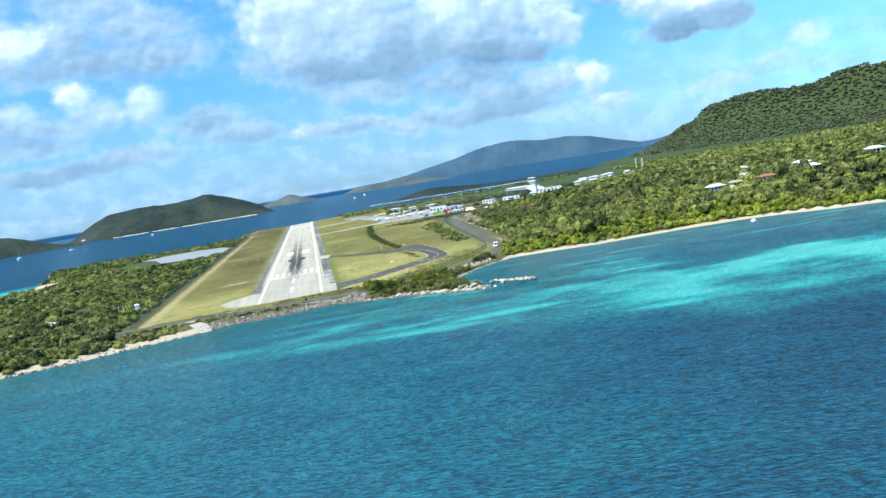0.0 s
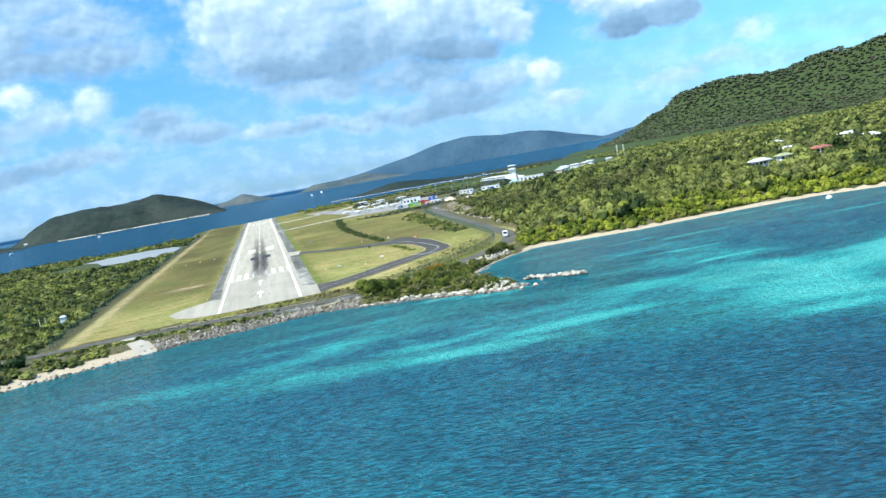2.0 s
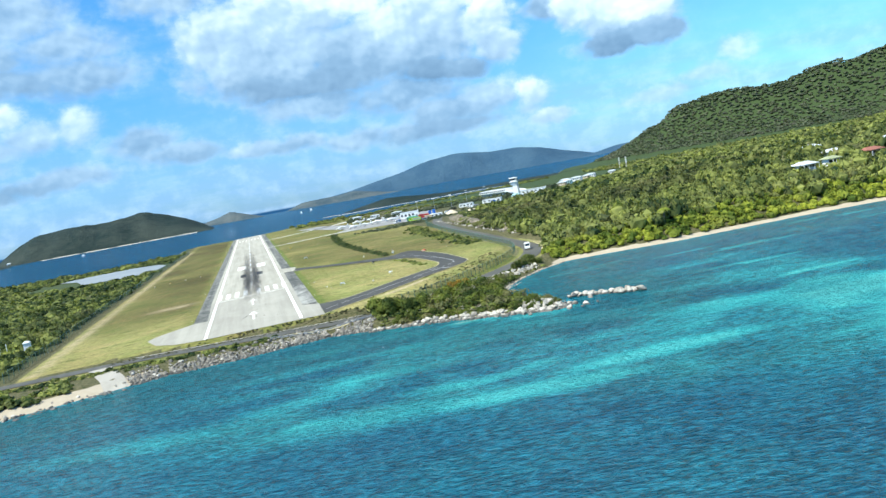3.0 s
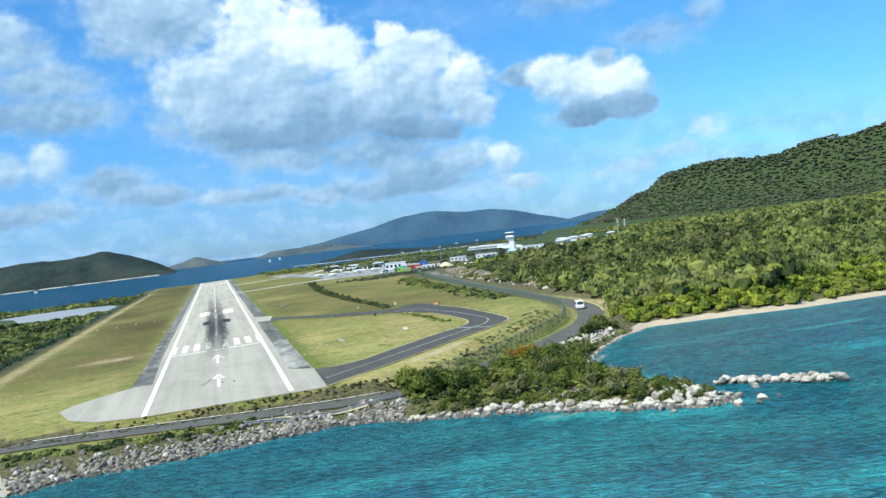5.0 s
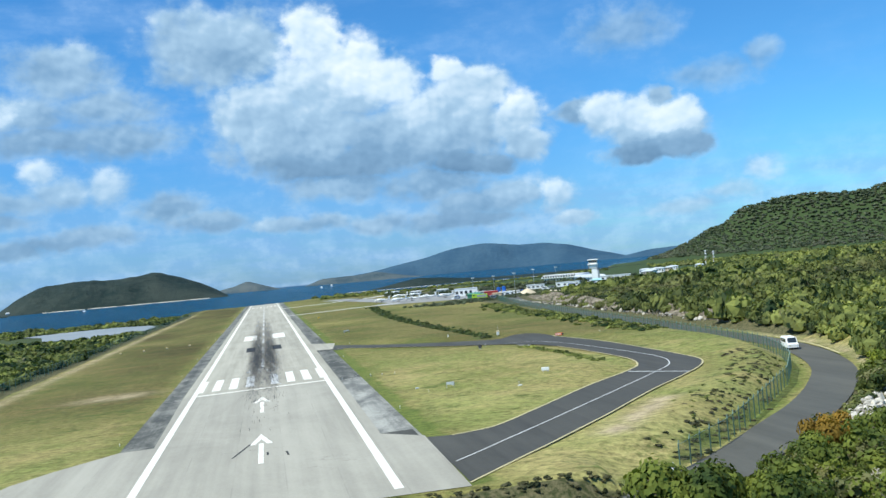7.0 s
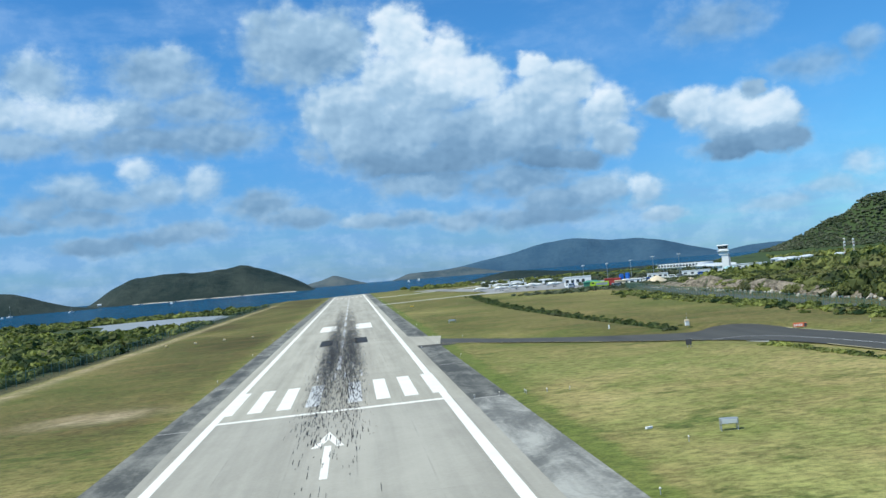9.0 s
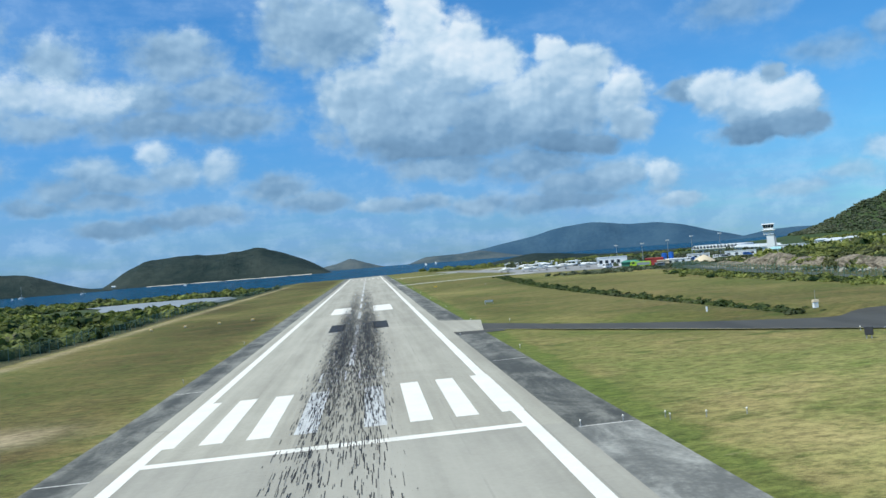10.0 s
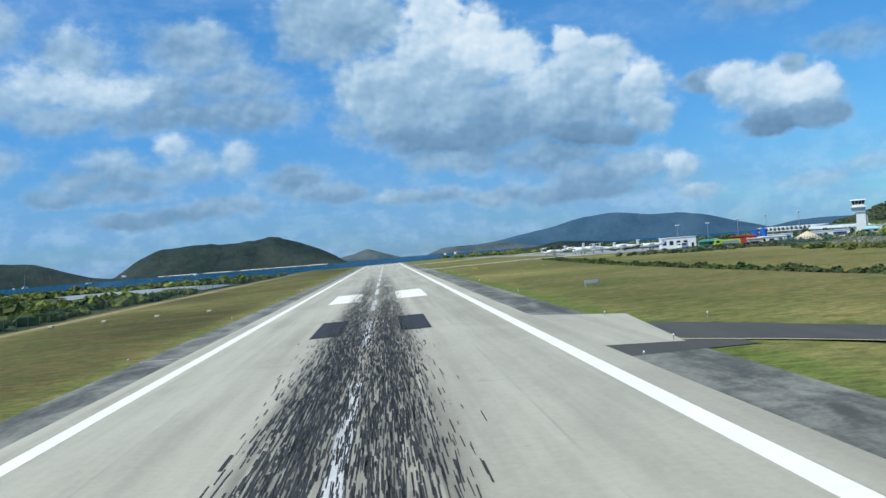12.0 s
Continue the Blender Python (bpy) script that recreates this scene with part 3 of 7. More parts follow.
def ground(x, y, under=0.0):
    """Height of the land sheet."""
    x, y = np.asarray(x, float), np.asarray(y, float)
    z = np.clip(0.02 * x, -1.2, 1.3)
    left = smoothstep(-61, -72, x)
    z = z * (1 - left) + left * (-1.7 + 0.35 * fbm(x / 30, y / 30, 3))
    right = smoothstep(122, 150, x) * smoothstep(-95, -60, y)
    swell = 2.6 * smoothstep(330, 200, y) + 8.5 * smoothstep(130, 310, x) * np.exp(-((y - 90) / 230) ** 2) + (0.3 + smoothstep(330, 200, y)) * fbm(x / 60, y / 60, 9) + hill(x, y)
    z = z * (1 - right) + right * swell
    # the airfield ends in a bank above the shore road
    rim = np.interp(x, [-60, -40, -29, -14, 20, 34], [-110, -109, -110, -115, -117.6, -118])
    front = smoothstep(0, -3.6, y - rim) * smoothstep(50, 30, x)
    z = np.where(front > 0, np.minimum(z, z * (1 - front) - 1.6 * front), z)
    cape = smoothstep(-100, -112, y) * smoothstep(30, 46, x)
    z = z * (1 - cape) + cape * (-1.3 + 0.5 * fbm(x / 9, y / 9, 2))
    # drainage swale right of the strip
    d, _ = near_line(x, y, [(66.5, 57, 0), (65, 90, 0), (63, 130, 0), (62, 180, 0), (62.5, 240, 0), (66.5, 325, 0), (72, 400, 0)])
    z = z - 0.9 * np.exp(-(d / 3.0) ** 2)
    d, zr = near_line(x, y, ROAD)
    tight = (y < -100) & (x < 36)
    w = np.where(tight, smoothstep(6.4, 4.3, d), smoothstep(13, 5.2, d))
    z = z * (1 - w) + w * (zr - under)
    d, _ = near_line(x, y, [(a, b, 0) for a, b in TAXI])
    w = smoothstep(16, 8, d) * smoothstep(24, 34, x)
    z = z * (1 - w) + w * (0.3 + 0.005 * x - under)
    c = coast_distance(x, y)
    shore = SEA - 0.25 + np.where(c > 0, 0.20 * c + 0.012 * c * c, 0.25 * c)
    return np.maximum(np.minimum(z, shore), SEA - 5)


def axis_points(*spans):
    """Coordinates with a step of their own in each span (start, end, step)."""
    out = []
    for a, b, s in spans:
        out.append(np.arange(a, b, s))
    return np.concatenate(out + [np.array([spans[-1][1]])]).astype(float)


def grid_mesh(name, xs, ys, height):
    """A sheet over the plan; also gives its places in plan units."""
    X, Y = np.meshgrid(xs, ys)
    Z = height(X, Y)
    nx, ny = len(xs), len(ys)
    co = np.stack([X, Y, Z], -1).reshape(-1, 3)
    i = (np.arange(ny - 1)[:, None] * nx + np.arange(nx - 1)[None]).ravel()
    quads = np.stack([i, i + 1, i + nx + 1, i + nx], 1)
    return mesh_from(name, co * S, quads, smooth=True), co


def mesh_from(name, co, faces, smooth=False):
    """A mesh from arrays of places and of faces with one number of corners."""
    me = bpy.data.meshes.new(name)
    faces = np.asarray(faces, np.int32)
    k = faces.shape[1]
    me.vertices.add(len(co))
    me.vertices.foreach_set("co", np.asarray(co, np.float32).ravel())
    me.loops.add(faces.size)
    me.loops.foreach_set("vertex_index", faces.ravel())
    me.polygons.add(len(faces))
    me.polygons.foreach_set("loop_start", np.arange(0, faces.size, k, dtype=np.int32))
    me.polygons.foreach_set("use_smooth", np.full(len(faces), smooth))
    me.update(calc_edges=True)
    return me


def set_attr(me, name, values):
    me.attributes.new(name, "FLOAT", "POINT").data.foreach_set("value", np.asarray(values, np.float32))


def part(name, bm, mat, parent, label="", smooth=False):
    """A bmesh as one mesh object under a thing or a part."""
    me = bpy.data.meshes.new(name)
    for f in bm.faces:
        f.smooth = smooth
    bm.to_mesh(me)
    bm.free()
    me.materials.append(mat)
    ob = new(name, me)
    ob.parent = parent
    if label:
        ob["label"] = label
    return ob


def part_mesh(name, me, mat, parent, label=""):
    if not me.materials:
        me.materials.append(mat)
    ob = new(name, me)
    ob.parent = parent
    if label:
        ob["label"] = label
    return ob


def thing(name, label, category, m=None, group="", kind=""):
    ob = tagged(new(name), label, category, group, kind)
    ob.empty_display_size = 0.5
    if m is not None:
        ob.matrix_world = m
    return ob


def spot(x, y, lift=0.0):
    """The place in metres on the land at a place of the plan."""
    return Vector((S * x, S * y, S * float(ground(np.array([x]), np.array([y]))[0]) + lift))


# ---------------------------------------------------------------- land and sea
def drift(y):
    return 0.3 + 0.0022 * y


def shoal_value(x, y):
    """How shallow and sandy the sea bed is, 0 to 1."""
    c = -coast_distance(x, y)
    s = 0.125 + 0.12 * np.exp(-c / 18) + 0.06 * np.exp(-c / 3.0)
    s = np.where((x > 95) & (x < 330) & (y > -175), np.maximum(s * 0.9, 0.15 + 0.1 * fbm(x / 25, y / 9, 7)), s)

    def blob(cx, cy, rx, ry, turn=0.0):
        ca, sa = math.cos(radians(turn)), math.sin(radians(turn))
        u, v = (x - cx) * ca + (y - cy) * sa, -(x - cx) * sa + (y - cy) * ca
        return np.exp(-((u / rx) ** 2 + (v / ry) ** 2) ** 1.4)
    # sand bank: from a pale reef edge on its landward side, fading seaward
    back = np.interp(x, [20, 60, 90, 120, 155, 185, 260, 400], [-226, -206, -199, -197, -212, -204, -215, -230]) + 3.0 * fbm(x / 14, y / 40, 13)
    front = np.interp(x, [0, 36, 60, 95, 120, 160, 260, 400], [-230, -246, -262, -264, -282, -292, -330, -365]) + 6.0 * fbm(x / 20, y / 20, 15)
    into = np.clip((back - y) / np.maximum(back - front, 4), -0.5, 2)
    bank = smoothstep(-0.03, 0.05, into) * smoothstep(1.3, 0.4, into) * smoothstep(45, 125, x)
    bank = bank * (0.70 + 0.30 * smoothstep(130, 220, x)) + 0.22 * np.exp(-((into - 0.05) / 0.10) ** 2) * smoothstep(105, 180, x)
    bits = np.maximum.reduce([0.8 * blob(112, -268, 14, 5, -10), 1.15 * blob(45, -238, 19, 4.4, -8), 0.95 * blob(71, -231, 22, 5, 0), 0.9 * blob(7, -227, 5, 2.4, 0),
                              0.5 * blob(20, -232, 30, 7, -6), 0.4 * blob(-15, -216, 24, 6, -12), 0.45 * blob(62, -178, 26, 6, -30), 0.35 * blob(35, -158, 20, 5, -25)])
    broken = 0.85 + 0.72 * fbm(x / 24, y / 12, 11)
    s = np.maximum(s, np.minimum(0.16 + 0.68 * np.maximum(bank * broken, bits), np.interp(x, [60, 150, 220], [0.64, 0.70, 0.84])))
    shelf = smoothstep(-40, 20, x) * smoothstep(190, 120, x) * smoothstep(8, 22, c) * smoothstep(115, 70, c) * (y < -135)
    s = np.maximum(s, shelf * (0.27 + 0.24 * fbm(x / 17, y / 8, 27)))
    ledge = smoothstep(24, 36, x) * smoothstep(84, 72, x) * smoothstep(0.0, 1.5, c) * smoothstep(11, 5, c) * (y < -130)
    s = np.maximum(s, (0.42 + 0.5 * fbm(x / 7, y / 3.5, 19)) * ledge)
    streaks = smoothstep(0.45, 0.8, fbm(x / 34, y / 5.5, 21, 3)) * (x > 90) * (y > -190) * (y < -95)
    s = s + 0.33 * streaks
    deep = smoothstep(-250, -330, y)
    s = s - 0.10 * deep * smoothstep(20, 120, x) + 0.06 * smoothstep(60, -120, x) * smoothstep(-140, -200, y)
    far = smoothstep(250, 500, np.maximum(np.abs(y + 150), np.abs(x - 60)))
    s = s * (1 - far) + far * 0.04
    bay = smoothstep(40, 0, np.hypot((x + 262) / 1.4, (y - 340) / 3))
    return np.clip(np.maximum(s, 0.8 * bay), -0.1, 1)


me, co = grid_mesh("sea", axis_points((-4900, -400, 300), (-400, -160, 20), (-160, 330, 2.5), (330, 700, 30), (700, 4900, 300)),
                   axis_points((-1500, -560, 100), (-560, -60, 2.5), (-60, 700, 20), (700, 4900, 300)), lambda x, y: np.full(x.shape, SEA))
set_attr(me, "shoal", shoal_value(co[:, 0], co[:, 1]))
c = -coast_distance(co[:, 0], co[:, 1])
weed = np.clip(np.interp(co[:, 0], [40, 90], [0.75, 0.42]) * np.exp(-(c / 42) ** 2) * smoothstep(0.5, 3.0, c) + 0.4 * smoothstep(0.1, 0.7, fbm(co[:, 0] / 30, co[:, 1] / 12, 81)) * smoothstep(140, 60, c), 0, 0.9)
weed = np.maximum(0.8 * weed, 0.62 * smoothstep(-120, -40, co[:, 0]) * smoothstep(150, 110, co[:, 0]) * smoothstep(50, 26, c) * smoothstep(3.0, 9.0, c + 3 * fbm(co[:, 0] / 9, co[:, 1] / 5, 83)))
set_attr(me, "weed", weed * (co[:, 1] < 0))
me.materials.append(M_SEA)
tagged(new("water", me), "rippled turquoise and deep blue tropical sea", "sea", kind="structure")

me, co = grid_mesh("ground", axis_points((-420, -160, 8), (-160, 165, 1.8), (165, 460, 6), (460, 2400, 24)),
                   axis_points((-230, 190, 1.8), (190, 480, 5), (480, 2300, 20)), lambda x, y: ground(x, y, under=0.12))
x, y = co[:, 0], co[:, 1]
c = coast_distance(x, y)
sandy = np.maximum(smoothstep(5.4, 4.0, c) * smoothstep(98, 108, x) * (y < 0), smoothstep(2.6, 1.2, c))
sandy = np.maximum(sandy, smoothstep(8, 5, c) * (x < -28) * (y < -100))
sandy = np.maximum(sandy, smoothstep(34, 24, np.hypot(x + 240, (y - 345) / 1.6)))
set_attr(me, "sand", sandy)
rd, _ = near_line(x, y, ROAD)
scrub = np.maximum.reduce([smoothstep(-63, -68, x), smoothstep(119, 128, x) * (y > -100), (y < -127) * 1.0 * (x < 33), (x > 30) * (y < 1.05 * (x - 41) - 126) * 1.0,
                           smoothstep(90, 110, x) * (y < -62) * 1.0])
rim_ = np.interp(x, [-60, -40, -29, -14, 20, 34], [-110, -109, -110, -115, -117.6, -118])
scrub = np.maximum(scrub, 0.75 * (y < rim_ - 0.3) * (y > rim_ - 7) * (x < 40) * (x > -60))
set_attr(me, "scrub", scrub)
set_attr(me, "forest", np.maximum(smoothstep(190, 260, x), 0.8 * smoothstep(-70, -74, x)))
lush = np.maximum(np.exp(-((np.abs(x - drift(y)) - 21.5) / 2.6) ** 2), 0.8 * np.exp(-((rd - 6) / 3.0) ** 2)) * (y > -115)
lush = np.maximum(lush, 0.6 * smoothstep(-52, -62, x) * (0.5 + 0.5 * fbm(x / 25, y / 25, 61)))
lush = np.maximum(lush, 0.5 * smoothstep(22, 34, x) * smoothstep(60, 20, np.abs(y + 20)))
set_attr(me, "lush", np.clip(lush * np.where(x < 0, 0.42, 1.0), 0, 1))
set_attr(me, "straw", (smoothstep(20, 30, x) * smoothstep(60, -20, y) + 0.75 * smoothstep(-18, -26, x) * smoothstep(10, -60, y)) * (0.75 + 0.4 * fbm(x / 22, y / 22, 91)))
set_attr(me, "brown", np.clip((0.22 + 0.75 * smoothstep(-70, 60, y)) * smoothstep(-18, -25, x) * smoothstep(-66, -58, x) * (0.78 + 0.4 * fbm(x / 30, y / 60, 71)) + 0.5 * smoothstep(-10, 40, y) * smoothstep(18, 30, x) * (0.5 + 0.6 * fbm(x / 30, y / 60, 72)), 0, 1))
patch = np.exp(-(((x + 33) / 8) ** 2 + ((y - 14) / 5.5) ** 2)) + 0.8 * np.exp(-(((x + 62) / 2.2) ** 2)) * (y > -110) * (y < 700)
patch = patch + np.exp(-((seg_distance(x, y, (57, -81), (42, -99))[0] / 2.0) ** 2)) * 1.4 + 0.8 * np.exp(-((rd - 6.5) / 1.2) ** 2) * (x > 100)
set_attr(me, "bare", np.clip(patch * (0.75 + 0.4 * fbm(x / 3, y / 3, 31)), 0, 1))
me.materials.append(M_LAND)
land = tagged(new("ground", me), "flat coastal land with dry mown grass, sand and scrub floor", "ground", kind="structure")


# ---------------------------------------------------------------- runway, taxiways, roads
def slab(points, z, parent, name, mat, kind="", label="", category="", tilt=0.02):
    """A flat paved or painted sheet, following the cross fall of the airfield, with a thin edge."""
    bm = bmesh.new()
    top = [bm.verts.new((S * px, S * py, S * tilt * px + z)) for px, py in points]
    f = bm.faces.new(top)
    if f.normal.z < 0:
        f.normal_flip()
    ob = part(name, bm, mat, parent, label)
    if kind:
        tagged(ob, label, category, kind=kind)
    return ob


def flowing(line, step=1.5):
    """A smooth curve through the points of a line."""
    pts = [Vector((p[0], p[1])) for p in line]
    dense = []
    for i in range(len(pts) - 1):
        p0, p1, p2, p3 = pts[max(i - 1, 0)], pts[i], pts[i + 1], pts[min(i + 2, len(pts) - 1)]
        m = max(2, int((p2 - p1).length / step))
        for k in range(m):
            t = k / m
            dense.append(0.5 * ((2 * p1) + (p2 - p0) * t + (2 * p0 - 5 * p1 + 4 * p2 - p3) * t * t + (3 * p1 - p0 - 3 * p2 + p3) * t ** 3))
    dense.append(pts[-1])
    return dense


def between(one, other, lift, rows=150, cross=7):
    """A paved sheet between two flowing edges, draped over the land."""
    sides = []
    for line in (one, other):
        q = np.array([tuple(p) for p in flowing(line)])
        run = np.concatenate([[0], np.cumsum(np.hypot(*np.diff(q, axis=0).T))])
        u = np.linspace(0, run[-1], rows)
        sides.append(np.column_stack([np.interp(u, run, q[:, 0]), np.interp(u, run, q[:, 1])]))
    k = np.linspace(0, 1, cross + 1)[None, :, None]
    P = (sides[0][:, None] * (1 - k) + sides[1][:, None] * k).reshape(-1, 2)
    z = ground(P[:, 0], P[:, 1]) + lift
    w = cross + 1
    i = (np.arange(rows - 1)[:, None] * w + np.arange(cross)[None]).ravel()
    return mesh_from("sheet", np.column_stack([P, z]) * S, np.stack([i, i + 1, i + w + 1, i + w], 1))


def ribbon(line, width, lift, step=1.5, side=0.0):
    """A strip along a polyline, draped over the land."""
    dense = flowing(line, step)
    cross = max(1, int(width / 2.5))
    P = []
    for i, p in enumerate(dense):
        d = (dense[min(i + 1, len(dense) - 1)] - dense[max(i - 1, 0)]).normalized()
        nrm = Vector((d.y, -d.x))
        for k in range(cross + 1):
            q = p + nrm * (side + width * (k / cross - 0.5))
            P.append((q.x, q.y))
    P = np.array(P)
    z = ground(P[:, 0], P[:, 1]) + lift
    w = cross + 1
    i = (np.arange(len(dense) - 1)[:, None] * w + np.arange(cross)[None]).ravel()
    return mesh_from("strip", np.column_stack([P, z]) * S, np.stack([i, i + 1, i + w + 1, i + w], 1))


def skew(points):
    return [(px + drift(py), py) for px, py in points]


def rect(x0, x1, y0, y1):
    return skew([(x0, y0), (x1, y0), (x1, y1), (x0, y1)])


runway = tagged(new("runway"), "pale concrete runway with white markings and tyre marks", "runway", kind="structure")
slab(skew([(-33, -86), (-29, -101), (-23, -109), (-14, -113), (20.5, -116), (21, -86), (16, -80), (16.2, -7), (-16.2, -7), (-15.2, -66), (-20, -66), (-27, -74), (-31, -80)]),
     0.05, runway, "pavement", M_CONCRETE_OLD, label="greyer worn concrete before the threshold")
slab(rect(-16.2, 16.2, -7, 838), 0.05, runway, "pavement", M_CONCRETE)
slab(rect(-20.0, -15.1, -66, 838), 0.04, runway, "shoulder", M_SHOULDER, label="grey weathered asphalt shoulder")
slab(rect(15.9, 20.8, -86, -9), 0.04, runway, "shoulder", M_BLEACHED, label="bleached patchy asphalt shoulder")
slab(rect(15.9, 20.8, -9, 838), 0.04, runway, "shoulder", M_SHOULDER, label="grey weathered asphalt shoulder")
slab(skew([(15.8, 79), (21, 77), (23.5, 101), (15.8, 110)]), 0.055, runway, "stub", M_CONCRETE, label="pale concrete taxiway stub")
for x0, x1 in ((-14.5, -13.5), (13.3, 14.3)):
    slab(rect(x0, x1, -112.5, 836), 0.056, runway, "edge_line", M_PAINT)
for s in (-1, 1):
    for x0 in (1.8, 5.4, 9.0, 12.6):
        a, b = sorted((s * x0, s * (x0 + 1.8)))
        slab(rect(a, b, 0, 23), 0.058, runway, "threshold_stripe", M_WORN if x0 < 2 else M_PAINT)
slab(rect(-13.7, 13.7, -6.8, -5.4), 0.058, runway, "threshold_line", M_PAINT)
for y0 in (-66.5, -21):
    slab(rect(-0.30, 0.36, y0 - 22.5, y0 - 8.0), 0.058, runway, "arrow", M_PAINT)
    slab(skew([(0, y0), (1.6, y0 - 8.6), (0.85, y0 - 8.6), (0.62, y0 - 7.4), (0.03, y0 - 4.6), (-0.56, y0 - 7.4), (-0.8, y0 - 8.6), (-1.55, y0 - 8.6)]), 0.060, runway, "arrow_head", M_PAINT)
for x0 in (-7.8, 3.6):
    slab(rect(x0, x0 + 5.2, 172, 205), 0.058, runway, "aiming_mark", M_PAINT)
for x0 in (-5.6, 3.2):
    slab(rect(x0, x0 + 3.0, 107, 128), 0.058, runway, "blacked_out_mark", M_BLACKPAINT)
for y0 in range(45, 800, 50):
    slab(rect(-0.35, 0.35, y0, y0 + 28), 0.057, runway, "centre_line", M_WORN)
for s in (-1, 1):
    for x0 in (2.2, 6.0, 9.8):
        a, b = sorted((s * x0, s * (x0 + 1.8)))
        slab(rect(a, b, 700, 723), 0.058, runway, "threshold_stripe", M_PAINT)

taxi = tagged(new("taxiway"), "dark asphalt taxiway loop with worn edge lines", "taxiway", kind="structure")
part_mesh("surface", between(TAXI_INNER, TAXI_OUTER, 0.05), M_ASPHALT, taxi)
road = tagged(new("road"), "grey asphalt shore road curving round the airfield", "road", kind="structure")
part_mesh("surface", ribbon(ROAD, 7.4, 0.05), M_ROAD, road)
M_SLIP = pavement_material("slipway_concrete", (0.33, 0.30, 0.25, 1), (0.46, 0.42, 0.35, 1))
part_mesh("taxi_line", ribbon(TAXI_CENTRE, 0.2, 0.075), M_WORN, taxi, "faded white centre line")
part_mesh("edge_line", ribbon(TAXI_OUTER[:4], 0.3, 0.075, side=-0.1), M_KERB, taxi, "faded cream edge line")
part_mesh("edge_line", ribbon(TAXI_OUTER[3:14], 0.3, 0.075, side=-0.1), M_KERB, taxi, "faded cream edge line")
part_mesh("edge_line", ribbon(TAXI_INNER[1:13], 0.34, 0.075, side=0.1), M_KERB, taxi, "faded cream edge line")
part_mesh("edge_line", ribbon(TAXI_INNER[14:], 0.22, 0.075, side=0.1), M_KERB, taxi, "faded cream edge line")
part_mesh("hold_line", ribbon([(64.9, -49.2), (68.6, -53.5), (72.4, -57.8)], 0.55, 0.08), M_WORN, taxi, "faded white holding line")
part_mesh("hold_line", ribbon([(64.8, 22.6), (66.2, 21.4), (67.4, 20.4)], 1.2, 0.08), M_WORN, taxi, "faded white bar")
part_mesh("kerb", ribbon([p for p in ROAD if 106 < p[0] < 118 and p[1] < 0], 0.45, 0.32, side=4.0), M_KERB, road, "low faded yellow kerb")
part_mesh("kerb", ribbon([(4, -129.5), (14, -131), (26, -131.5)], 0.4, 0.35), M_KERB, road, "low faded yellow kerb")
part_mesh("verge", ribbon([p for p in ROAD if -60 < p[0] < 40 and p[1] < -100], 0.55, 0.17, side=-4.0), M_PALE, road, "pale gravel verge")
part_mesh("ramp", ribbon([(-42, -120), (-38, -134), (-34.5, -147), (-33, -152)], 6.0, 0.08), M_SLIP, road, "pale concrete slipway")
for pts, w in (([(16, 398), (45, 403), (68, 408), (100, 418)], 7.0), ([(17, 585), (60, 600), (95, 640), (120, 690)], 9.0),
               ([(70, 690), (90, 560), (104, 430), (112, 400)], 26.0)):
    part_mesh("surface", ribbon(pts, w, 0.06), M_PALE if w < 20 else M_TARMAC, taxi, "pale concrete link")
apron = tagged(new("apron"), "grey concrete aircraft apron beside the terminal", "apron", kind="structure")
part_mesh("surface", ribbon([(100, 395), (135, 470), (160, 540), (175, 640)], 64.0, 0.05, step=6), M_TARMAC, apron)
track = tagged(new("track"), "pale sandy track through the scrub", "track", kind="structure")
part_mesh("surface", ribbon([(-150, -60), (-134, -45), (-120, -40), (-124, -22), (-150, 10)], 6.0, 0.10), M_PALE, track)


# tyre rubber on the touchdown zone: a thin film and many separate streaks
def rubber_film():
    m, n, b = material("rubber_film", 0.8)
    n.put(b.inputs["Base Color"], (0.036, 0.034, 0.030, 1))
    p = where(n)
    streak = n.noise(n.vec("MULTIPLY", p, (1.0, 0.035, 1)), 1.6, 6, 0.7)
    x = n.add("ShaderNodeSeparateXYZ", {0: p}).outputs
    side = n.math("SUBTRACT", n.math("ABSOLUTE", n.math("SUBTRACT", x[0], 0.5)), 1.9)
    lane = n.smooth(n.math("ABSOLUTE", side), 2.6, 0.3)
    along = n.math("MULTIPLY", n.smooth(x[1], -30.0, 60.0), n.smooth(x[1], 420.0, 130.0))
    k = n.math("MULTIPLY", n.math("MULTIPLY", lane, along), n.smooth(streak, 0.30, 0.62))
    clear = n.add("ShaderNodeBsdfTransparent")
    out = n.add("ShaderNodeMixShader", {0: n.math("MULTIPLY", k, 0.52), 1: clear, 2: b})
    n.add("ShaderNodeOutputMaterial", {0: out})
    for o in [q for q in n.tree.nodes if q.type == "OUTPUT_MATERIAL"][:-1]:
        n.tree.nodes.remove(o)
    return m


slab(rect(-6.5, 6.5, -40, 520), 0.064, runway, "rubber_film", rubber_film(), label="dark film of tyre rubber")
rng = np.random.default_rng(4)
k = 11500
ly = np.where(rng.random(k) < 0.8, rng.normal(85, 45, k), rng.uniform(-30, 330, k))
lx = drift(ly) + rng.choice([-1, 1], k) * np.abs(rng.normal(1.8, 1.15, k)) + 0.1
ln, lw = rng.uniform(0.5, 3.4, k), rng.uniform(0.010, 0.036, k)
skid = rng.normal(0, 0.012, k)
co = np.empty((k, 4, 3))
